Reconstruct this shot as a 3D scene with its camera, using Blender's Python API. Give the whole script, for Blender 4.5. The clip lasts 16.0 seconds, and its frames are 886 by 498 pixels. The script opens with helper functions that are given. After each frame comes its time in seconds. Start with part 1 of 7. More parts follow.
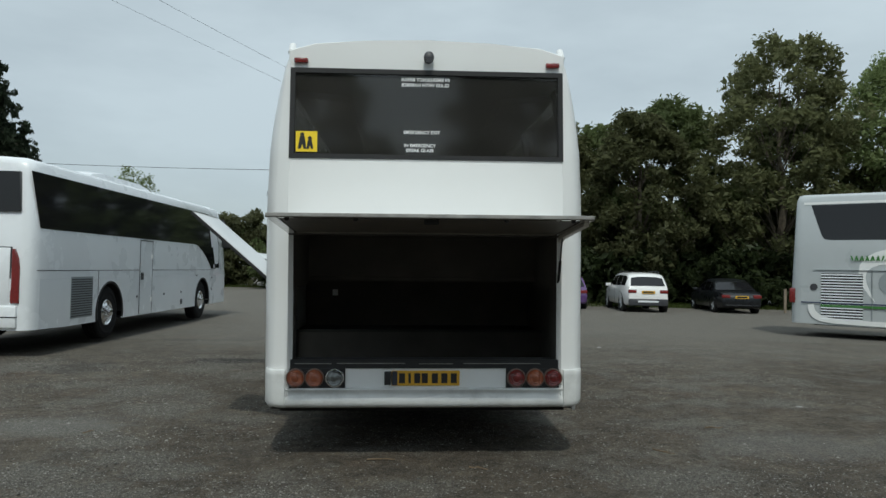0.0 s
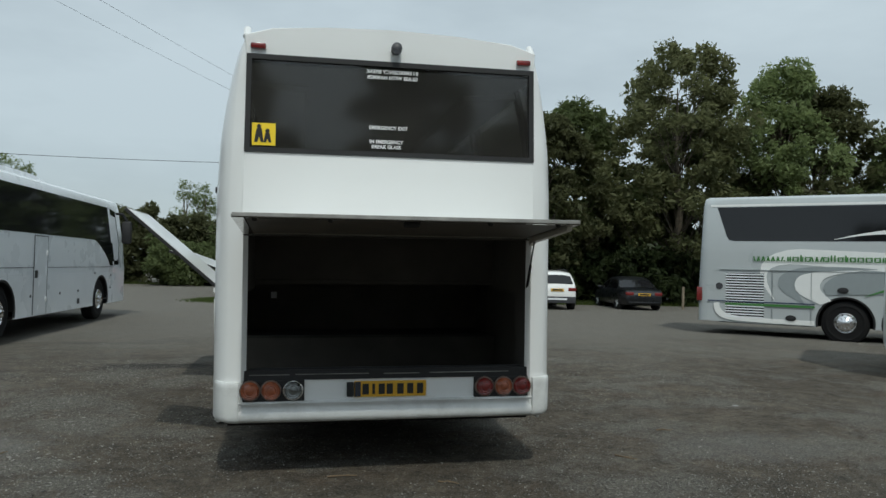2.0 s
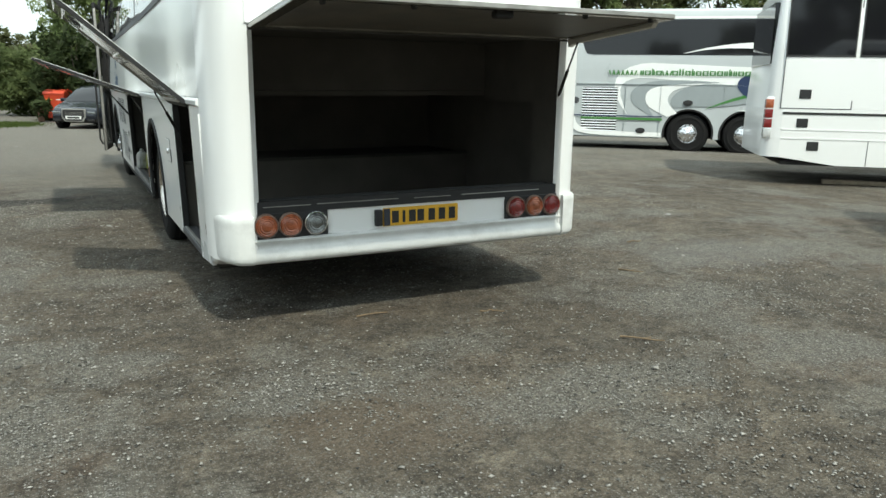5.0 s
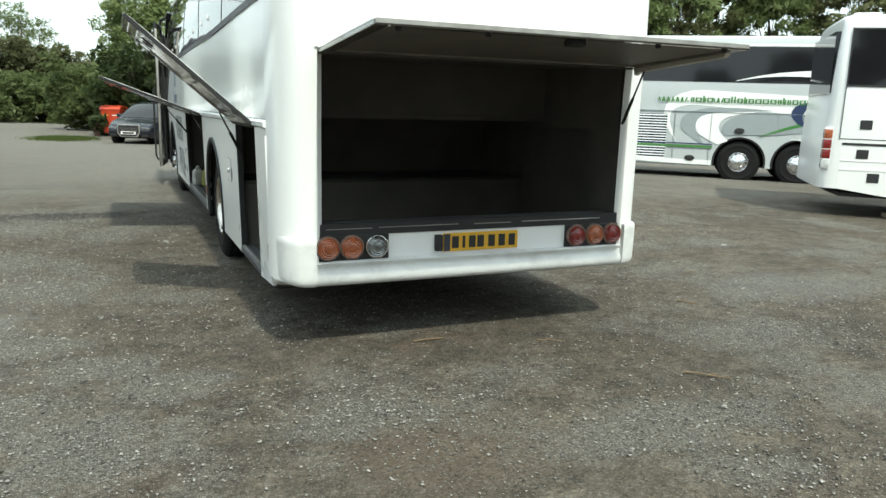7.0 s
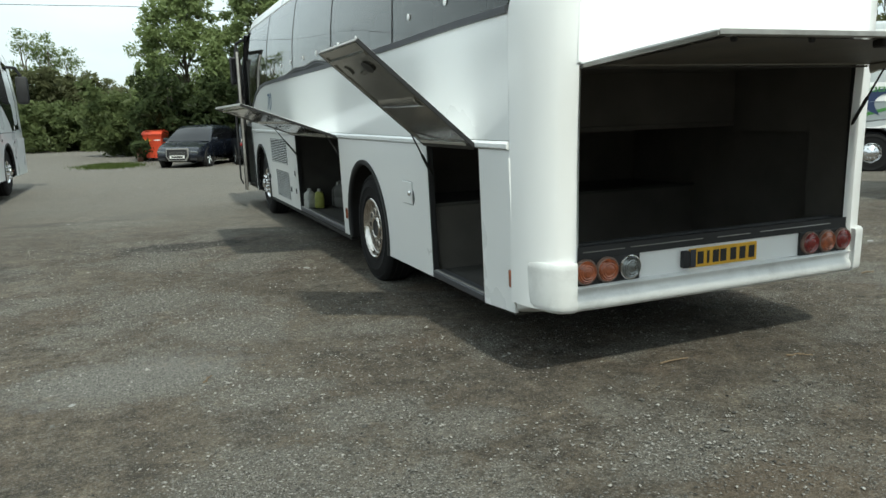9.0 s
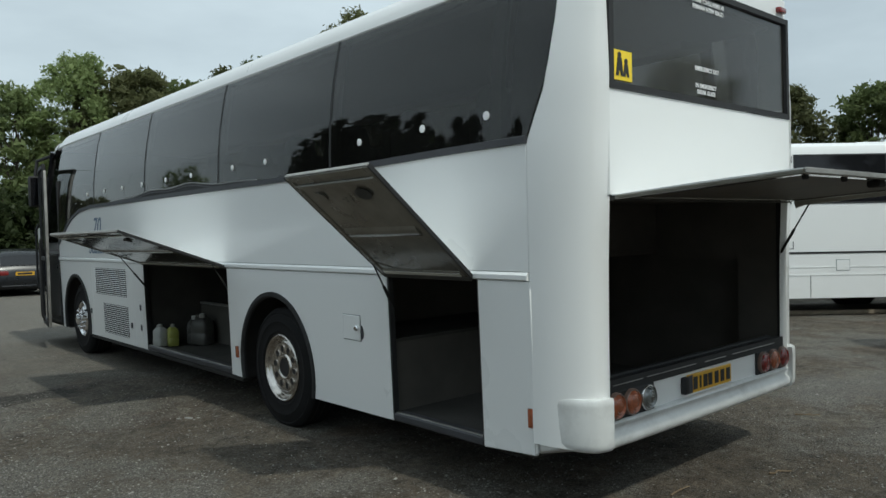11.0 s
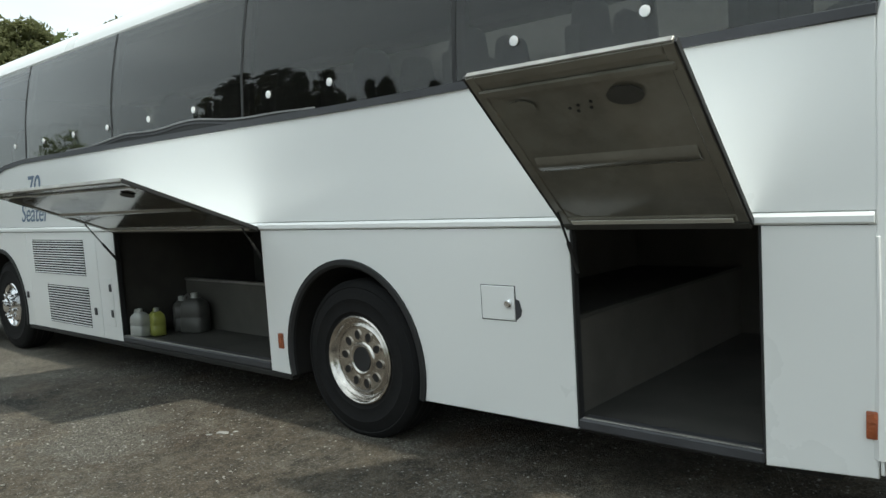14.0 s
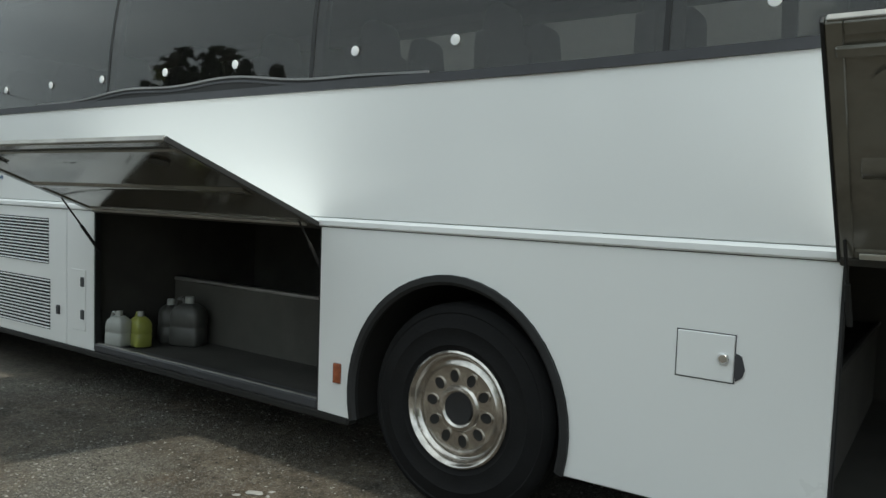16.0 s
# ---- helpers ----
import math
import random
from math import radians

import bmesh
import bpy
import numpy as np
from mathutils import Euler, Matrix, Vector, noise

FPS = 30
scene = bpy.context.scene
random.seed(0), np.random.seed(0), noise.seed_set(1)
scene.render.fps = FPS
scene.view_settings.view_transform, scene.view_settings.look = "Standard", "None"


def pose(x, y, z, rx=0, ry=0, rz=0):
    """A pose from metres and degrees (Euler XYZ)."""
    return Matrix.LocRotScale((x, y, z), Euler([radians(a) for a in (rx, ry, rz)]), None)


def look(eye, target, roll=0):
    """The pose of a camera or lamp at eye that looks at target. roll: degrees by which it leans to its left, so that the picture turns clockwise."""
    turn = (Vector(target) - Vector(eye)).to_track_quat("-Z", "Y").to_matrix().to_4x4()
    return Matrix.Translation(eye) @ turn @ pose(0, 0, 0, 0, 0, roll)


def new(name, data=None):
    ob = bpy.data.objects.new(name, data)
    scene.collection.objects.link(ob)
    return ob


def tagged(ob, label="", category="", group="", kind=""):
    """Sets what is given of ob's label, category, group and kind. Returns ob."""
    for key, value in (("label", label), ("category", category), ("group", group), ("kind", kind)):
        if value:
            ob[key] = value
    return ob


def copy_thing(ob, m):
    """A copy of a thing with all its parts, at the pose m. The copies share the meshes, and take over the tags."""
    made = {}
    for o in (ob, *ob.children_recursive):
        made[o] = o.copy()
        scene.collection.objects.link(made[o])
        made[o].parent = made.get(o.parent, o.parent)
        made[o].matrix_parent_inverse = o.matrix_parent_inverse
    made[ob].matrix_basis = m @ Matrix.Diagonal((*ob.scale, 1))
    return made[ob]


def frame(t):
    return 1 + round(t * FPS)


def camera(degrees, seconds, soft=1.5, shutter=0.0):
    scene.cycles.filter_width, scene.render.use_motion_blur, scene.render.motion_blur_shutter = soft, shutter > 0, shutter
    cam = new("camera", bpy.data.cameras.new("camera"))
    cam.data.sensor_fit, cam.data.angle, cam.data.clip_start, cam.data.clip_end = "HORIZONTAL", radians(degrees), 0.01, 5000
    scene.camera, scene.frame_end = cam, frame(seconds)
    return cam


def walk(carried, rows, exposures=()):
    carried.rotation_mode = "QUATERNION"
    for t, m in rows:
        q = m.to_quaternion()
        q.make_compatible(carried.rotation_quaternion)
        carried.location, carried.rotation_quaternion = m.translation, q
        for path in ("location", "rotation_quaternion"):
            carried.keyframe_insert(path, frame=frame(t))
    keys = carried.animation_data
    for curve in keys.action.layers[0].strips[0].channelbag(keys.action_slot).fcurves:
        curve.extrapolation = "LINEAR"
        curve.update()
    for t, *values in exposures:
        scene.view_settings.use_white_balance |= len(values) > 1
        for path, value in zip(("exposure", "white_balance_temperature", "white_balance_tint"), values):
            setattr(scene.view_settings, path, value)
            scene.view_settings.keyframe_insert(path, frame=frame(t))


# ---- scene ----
cam = camera(62.1, 16.0)
PATH = [
    (0, (-0.016, -0.006, 1.558), (0.077, 1.991, 1.612), 1.17),
    (0.5, (-0.058, 0.053, 1.587), (-0.007, 2.05, 1.69), -0.01),
    (1, (-0.067, 0.109, 1.579), (-0.097, 2.107, 1.678), 0.84),
    (1.3, (-0.175, 0.171, 1.57), (-0.131, 2.168, 1.684), 0.85),
    (1.5, (-0.268, 0.217, 1.568), (-0.171, 2.21, 1.701), 2.23),
    (1.7, (-0.363, 0.259, 1.586), (-0.213, 2.251, 1.667), -0.61),
    (2, (-0.51, 0.342, 1.608), (-0.145, 2.308, 1.657), 1.40),
    (2.2, (-0.583, 0.423, 1.598), (-0.192, 2.385, 1.627), 0.62),
    (2.5, (-0.687, 0.573, 1.577), (-0.379, 2.546, 1.683), -0.65),
    (2.7, (-0.78, 0.701, 1.569), (-0.476, 2.677, 1.644), -0.81),
    (3, (-0.939, 0.884, 1.568), (-0.544, 2.843, 1.66), 1.27),
    (3.2, (-1.077, 0.951, 1.585), (-0.504, 2.867, 1.63), 1.88),
    (3.3, (-1.154, 0.979, 1.593), (-0.58, 2.895, 1.607), 1.46),
    (3.5, (-1.296, 1.048, 1.602), (-0.593, 2.92, 1.623), -1.55),
    (3.7, (-1.406, 1.158, 1.591), (-0.736, 3.042, 1.598), 0.29),
    (3.8, (-1.453, 1.219, 1.583), (-0.753, 3.092, 1.593), 0.16),
    (4, (-1.551, 1.324, 1.564), (-0.886, 3.209, 1.51), -2.56),
    (4.2, (-1.671, 1.405, 1.531), (-0.918, 3.254, 1.409), -1.57),
    (4.3, (-1.732, 1.436, 1.514), (-0.912, 3.249, 1.313), -0.46),
    (4.5, (-1.805, 1.476, 1.494), (-0.844, 3.195, 1.143), -0.99),
    (4.6, (-1.816, 1.485, 1.492), (-0.918, 3.22, 1.064), -0.99),
    (4.7, (-1.825, 1.493, 1.49), (-0.942, 3.236, 1.065), 0.58),
    (6.8, (-1.885, 1.603, 1.501), (-1.078, 3.384, 1.082), 1.39),
    (7, (-1.953, 1.612, 1.511), (-1.177, 3.417, 1.142), 2.10),
    (7.3, (-2.049, 1.574, 1.521), (-1.256, 3.392, 1.262), -0.88),
    (7.5, (-2.147, 1.582, 1.527), (-1.339, 3.396, 1.287), -3.46),
    (7.7, (-2.249, 1.687, 1.519), (-1.403, 3.487, 1.306), -2.56),
    (8, (-2.421, 1.9, 1.506), (-1.718, 3.75, 1.216), -3.07),
    (8.2, (-2.552, 2.009, 1.503), (-1.988, 3.894, 1.142), -2.08),
    (8.5, (-2.764, 2.157, 1.503), (-2.227, 4.063, 1.223), -2.28),
    (8.7, (-2.928, 2.231, 1.526), (-2.252, 4.097, 1.279), -4.12),
    (9, (-3.183, 2.352, 1.566), (-2.437, 4.174, 1.212), -1.10),
    (9.2, (-3.306, 2.502, 1.563), (-2.473, 4.297, 1.277), -2.10),
    (9.5, (-3.47, 2.739, 1.561), (-2.486, 4.453, 1.252), 2.00),
    (9.7, (-3.548, 2.865, 1.65), (-2.529, 4.579, 1.496), 1.93),
    (9.8, (-3.657, 2.843, 1.62), (-2.619, 4.553, 1.644), -0.88),
    (10, (-3.746, 2.922, 1.644), (-2.68, 4.614, 1.689), -0.32),
    (10.2, (-3.852, 2.999, 1.667), (-2.728, 4.653, 1.662), -0.52),
    (12.3, (-4.5, 4.29, 1.534), (-3.015, 5.628, 1.61), -1.18),
    (12.5, (-4.519, 4.415, 1.535), (-3.025, 5.741, 1.631), -2.43),
    (12.7, (-4.492, 4.573, 1.532), (-2.977, 5.878, 1.511), 3.95),
    (13, (-4.402, 4.838, 1.536), (-2.854, 6.101, 1.443), 3.29),
    (13.3, (-4.424, 5.078, 1.518), (-2.834, 6.283, 1.376), 2.94),
    (13.5, (-4.43, 5.233, 1.504), (-2.843, 6.439, 1.343), 1.82),
    (13.8, (-4.364, 5.467, 1.504), (-2.833, 6.74, 1.317), 0.48),
    (14, (-4.311, 5.62, 1.507), (-2.804, 6.929, 1.383), -2.21),
    (14.3, (-4.237, 5.83, 1.495), (-2.753, 7.168, 1.422), 1.92),
    (14.5, (-4.2, 5.976, 1.488), (-2.699, 7.295, 1.419), 2.92),
    (14.8, (-4.203, 6.224, 1.498), (-2.656, 7.491, 1.489), 1.61),
    (15, (-4.2, 6.394, 1.504), (-2.621, 7.617, 1.415), 2.75),
    (15.3, (-4.136, 6.646, 1.493), (-2.576, 7.893, 1.379), 0.99),
    (15.5, (-4.099, 6.81, 1.484), (-2.528, 8.043, 1.378), -1.08),
    (15.8, (-4.101, 7.035, 1.453), (-2.513, 8.248, 1.355), 2.90),
    (16, (-4.111, 7.183, 1.431), (-2.473, 8.328, 1.356), 3.19),
]
EXPOSURES = [(0.0, 0.1, 6360, 3), (0.5, 0.16, 6360, 3), (1.0, 0.06, 6360, 3), (1.5, -0.06, 6360, 3), (2.0, 0.06, 6360, 3), (2.5, 0.19, 6360, 3), (3.0, 0.1, 6380, 3), (3.5, 0.24, 6410, 3), (4.0, 0.36, 6440, 3), (4.2, 0.4, 6450, 0), (4.5, 0.92, 6650, 0), (4.7, 1.14, 6700, 0), (7.0, 1.36, 6700, -1), (7.5, 0.92, 6600, 0), (8.0, 0.82, 6600, 0), (8.5, 0.98, 6600, 0), (9.0, 0.98, 6600, -1), (9.5, 0.92, 6560, -1), (10.0, 0.26, 6360, 3), (12.5, 0.42, 6400, 0), (13.0, 0.68, 6620, 0), (14.0, 1.04, 6730, 2), (15.0, 0.94, 6730, 2), (16.0, 0.87, 6730, 2)]
walk(cam, [(t, look(eye, target, roll)) for t, eye, target, roll in PATH], EXPOSURES)

# ---------------------------------------------------------------- world and sun
world = bpy.data.worlds.new("sky")
scene.world = world
world.use_nodes = True
wn, wl = world.node_tree.nodes, world.node_tree.links
wn.clear()
SUN_ELEVATION = radians(53.5)


def wnode(kind, **kw):
    n = wn.new(kind)
    for k, v in kw.items():
        n.inputs[k].default_value = v
    return n


sky = wn.new("ShaderNodeTexSky")
sky.sky_type = "NISHITA"
sky.sun_disc = False
sky.sun_elevation = SUN_ELEVATION
sky.sun_rotation = radians(180)
bg_clear = wn.new("ShaderNodeBackground")
bg_clear.inputs["Strength"].default_value = 0.10
wl.new(sky.outputs[0], bg_clear.inputs[0])
wcoord = wn.new("ShaderNodeTexCoord")
wmap = wn.new("ShaderNodeMapping")
wmap.inputs["Scale"].default_value = (1.0, 1.0, 3.2)
wl.new(wcoord.outputs["Generated"], wmap.inputs[0])
wnoise = wnode("ShaderNodeTexNoise", Scale=1.7, Detail=6.0, Roughness=0.55)
wl.new(wmap.outputs[0], wnoise.inputs["Vector"])
wramp = wn.new("ShaderNodeValToRGB")
wramp.color_ramp.elements[0].position, wramp.color_ramp.elements[0].color = 0.32, (0.375, 0.42, 0.46, 1)
wramp.color_ramp.elements[1].position, wramp.color_ramp.elements[1].color = 0.66, (0.53, 0.585, 0.63, 1)
wl.new(wnoise.outputs["Fac"], wramp.inputs[0])
bg_cloud = wn.new("ShaderNodeBackground")
wsep = wn.new("ShaderNodeSeparateXYZ")
wl.new(wcoord.outputs["Generated"], wsep.inputs[0])
wzen = wn.new("ShaderNodeMapRange")
wzen.inputs["To Min"].default_value, wzen.inputs["To Max"].default_value = 0.93, 1.65
wl.new(wsep.outputs["Z"], wzen.inputs["Value"])
wl.new(wzen.outputs[0], bg_cloud.inputs["Strength"])
wl.new(wramp.outputs[0], bg_cloud.inputs[0])
wmix = wn.new("ShaderNodeMixShader")
wmix.inputs[0].default_value = 0.86
wl.new(bg_clear.outputs[0], wmix.inputs[1])
wl.new(bg_cloud.outputs[0], wmix.inputs[2])
wout = wn.new("ShaderNodeOutputWorld")
wl.new(wmix.outputs[0], wout.inputs[0])

sun_data = bpy.data.lights.new("sun", "SUN")
sun_data.energy = 1.72
sun_data.angle = radians(2.0)
sun_data.color = (1.0, 0.965, 0.90)
sun = new("sun", sun_data)
sun.matrix_world = look((0, -math.cos(SUN_ELEVATION) * 60, math.sin(SUN_ELEVATION) * 60), (0, 0, 0))

# ---------------------------------------------------------------- materials


def material(name, color, rough=0.5, metal=0.0, vary=0.0, scale=6.0, bump=0.0, bump_scale=60.0, dirt=0.0, dirt_color=(0.12, 0.10, 0.08), coat=0.0, island=0.0, spec=0.5):
    """Paint, plastic, metal or cloth: base colour with two scales of variation, fine relief and optional grime."""
    m = bpy.data.materials.new(name)
    m.use_nodes = True
    nt = m.node_tree
    n, l = nt.nodes, nt.links
    b = n["Principled BSDF"]
    b.inputs["Roughness"].default_value = rough
    b.inputs["Metallic"].default_value = metal
    b.inputs["Coat Weight"].default_value = coat
    b.inputs["Coat Roughness"].default_value = 0.08
    b.inputs["Specular IOR Level"].default_value = spec
    tc = n.new("ShaderNodeTexCoord")
    col = n.new("ShaderNodeRGB")
    col.outputs[0].default_value = (*color, 1)
    out = col.outputs[0]
    if vary:
        big = n.new("ShaderNodeTexNoise")
        big.inputs["Scale"].default_value, big.inputs["Detail"].default_value = scale, 8
        l.new(tc.outputs["Object"], big.inputs["Vector"])
        rng = n.new("ShaderNodeMapRange")
        rng.inputs["From Min"].default_value, rng.inputs["From Max"].default_value = 0.3, 0.7
        rng.inputs["To Min"].default_value, rng.inputs["To Max"].default_value = 1 - vary, 1 + vary
        l.new(big.outputs["Fac"], rng.inputs["Value"])
        hsv = n.new("ShaderNodeHueSaturation")
        l.new(out, hsv.inputs["Color"])
        l.new(rng.outputs[0], hsv.inputs["Value"])
        out = hsv.outputs[0]
        rr = n.new("ShaderNodeMapRange")
        spread = min(0.12, vary * 2.5)
        rr.inputs["To Min"].default_value, rr.inputs["To Max"].default_value = max(rough - spread, 0.02), min(rough + spread, 1)
        l.new(big.outputs["Fac"], rr.inputs["Value"])
        l.new(rr.outputs[0], b.inputs["Roughness"])
    if island:
        src = n.new("ShaderNodeNewGeometry")
        rng2 = n.new("ShaderNodeMapRange")
        rng2.inputs["To Min"].default_value, rng2.inputs["To Max"].default_value = 1 - island, 1 + island
        l.new(src.outputs["Random Per Island"], rng2.inputs["Value"])
        hsv2 = n.new("ShaderNodeHueSaturation")
        l.new(out, hsv2.inputs["Color"])
        l.new(rng2.outputs[0], hsv2.inputs["Value"])
        out = hsv2.outputs[0]
    if dirt:
        dn = n.new("ShaderNodeTexNoise")
        dn.inputs["Scale"].default_value, dn.inputs["Detail"].default_value, dn.inputs["Roughness"].default_value = 2.3, 9, 0.7
        l.new(tc.outputs["Object"], dn.inputs["Vector"])
        dr = n.new("ShaderNodeMapRange")
        dr.inputs["From Min"].default_value, dr.inputs["From Max"].default_value = 0.48, 0.75
        dr.inputs["To Max"].default_value = dirt
        l.new(dn.outputs["Fac"], dr.inputs["Value"])
        mx = n.new("ShaderNodeMix")
        mx.data_type = "RGBA"
        l.new(dr.outputs[0], mx.inputs["Factor"])
        l.new(out, mx.inputs["A"])
        mx.inputs["B"].default_value = (*dirt_color, 1)
        out = mx.outputs["Result"]
    l.new(out, b.inputs["Base Color"])
    if bump:
        bn = n.new("ShaderNodeTexNoise")
        bn.inputs["Scale"].default_value, bn.inputs["Detail"].default_value = bump_scale, 4
        l.new(tc.outputs["Object"], bn.inputs["Vector"])
        bp = n.new("ShaderNodeBump")
        bp.inputs["Strength"].default_value, bp.inputs["Distance"].default_value = bump, 0.01
        l.new(bn.outputs["Fac"], bp.inputs["Height"])
        l.new(bp.outputs[0], b.inputs["Normal"])
    return m


def glass_material(name, tint, gloss=1.0, rough=0.01, haze=0.0):
    """Tinted glazing: tinted see-through with a Fresnel reflection."""
    m = bpy.data.materials.new(name)
    m.use_nodes = True
    n, l = m.node_tree.nodes, m.node_tree.links
    n.clear()
    tr = n.new("ShaderNodeBsdfTransparent")
    tr.inputs[0].default_value = (*tint, 1)
    gl = n.new("ShaderNodeBsdfGlossy")
    gl.inputs["Color"].default_value = (gloss, gloss, gloss, 1)
    gl.inputs["Roughness"].default_value = rough
    lw = n.new("ShaderNodeLayerWeight")
    lw.inputs["Blend"].default_value = 0.5
    pw = n.new("ShaderNodeMath")
    pw.operation = "POWER"
    pw.inputs[1].default_value = 5.0
    l.new(lw.outputs["Facing"], pw.inputs[0])
    fr = n.new("ShaderNodeMath")
    fr.operation = "MULTIPLY_ADD"
    fr.inputs[1].default_value, fr.inputs[2].default_value = 0.957, 0.043
    l.new(pw.outputs[0], fr.inputs[0])
    mx = n.new("ShaderNodeMixShader")
    out = n.new("ShaderNodeOutputMaterial")
    l.new(fr.outputs[0], mx.inputs[0])
    l.new(tr.outputs[0], mx.inputs[1])
    l.new(gl.outputs[0], mx.inputs[2])
    # pale diffuse veil that lifts the blacks like lens haze
    if haze:
        tc = n.new("ShaderNodeTexCoord")
        nz = n.new("ShaderNodeTexNoise")
        nz.inputs["Scale"].default_value, nz.inputs["Detail"].default_value = 2.2, 7
        l.new(tc.outputs["Object"], nz.inputs["Vector"])
        mr = n.new("ShaderNodeMapRange")
        mr.inputs["From Min"].default_value, mr.inputs["From Max"].default_value = 0.3, 0.7
        mr.inputs["To Min"].default_value, mr.inputs["To Max"].default_value = haze * 0.7, haze * 1.3
        l.new(nz.outputs["Fac"], mr.inputs["Value"])
        film = n.new("ShaderNodeBsdfDiffuse")
        film.inputs[0].default_value = (0.42, 0.40, 0.37, 1)
        m2 = n.new("ShaderNodeMixShader")
        l.new(mr.outputs[0], m2.inputs[0])
        l.new(mx.outputs[0], m2.inputs[1])
        l.new(film.outputs[0], m2.inputs[2])
        l.new(m2.outputs[0], out.inputs[0])
    else:
        l.new(mx.outputs[0], out.inputs[0])
    return m


def leaf_material(name, color, dark):
    m = bpy.data.materials.new(name)
    m.use_nodes = True
    n, l = m.node_tree.nodes, m.node_tree.links
    n.clear()
    geo = n.new("ShaderNodeNewGeometry")
    info = n.new("ShaderNodeObjectInfo")
    ramp = n.new("ShaderNodeValToRGB")
    ramp.color_ramp.elements[0].color = (*dark, 1)
    ramp.color_ramp.elements[1].color = (*color, 1)
    l.new(geo.outputs["Random Per Island"], ramp.inputs[0])
    hsv = n.new("ShaderNodeHueSaturation")
    mr = n.new("ShaderNodeMapRange")
    mr.inputs["To Min"].default_value, mr.inputs["To Max"].default_value = 0.75, 1.25
    l.new(info.outputs["Random"], mr.inputs["Value"])
    l.new(mr.outputs[0], hsv.inputs["Value"])
    l.new(ramp.outputs[0], hsv.inputs["Color"])
    df = n.new("ShaderNodeBsdfDiffuse")
    tl = n.new("ShaderNodeBsdfTranslucent")
    gl = n.new("ShaderNodeBsdfGlossy")
    gl.inputs["Roughness"].default_value = 0.45
    gl.inputs["Color"].default_value = (0.5, 0.5, 0.5, 1)
    m1, m2 = n.new("ShaderNodeMixShader"), n.new("ShaderNodeMixShader")
    m1.inputs[0].default_value, m2.inputs[0].default_value = 0.55, 0.015
    out = n.new("ShaderNodeOutputMaterial")
    l.new(hsv.outputs[0], df.inputs[0])
    l.new(hsv.outputs[0], tl.inputs[0])
    l.new(df.outputs[0], m1.inputs[1])
    l.new(tl.outputs[0], m1.inputs[2])
    l.new(m1.outputs[0], m2.inputs[1])
    l.new(gl.outputs[0], m2.inputs[2])
    l.new(m2.outputs[0], out.inputs[0])
    return m


# beds of loose gravel on the yard: centre and half axes
GRAVEL_BEDS = ((-3.6, 7.25, 0.50, 0.28), (-3.05, 6.9, 0.48, 0.24), (-2.6, 6.5, 0.42, 0.24), (-2.2, 5.98, 0.42, 0.24), (-1.8, 5.6, 0.36, 0.24), (-2.75, 5.5, 0.5, 0.28),
               (-2.3, 5.1, 0.42, 0.28), (-3.15, 9.2, 0.5, 0.55), (-2.55, 8.0, 0.45, 0.5), (-3.0, 11.2, 0.5, 0.5), (-2.2, 10.6, 0.35, 0.5), (0.4, 4.3, 0.8, 0.3), (-0.9, 4.9, 0.5, 0.25), (1.9, 5.3, 0.6, 0.3))


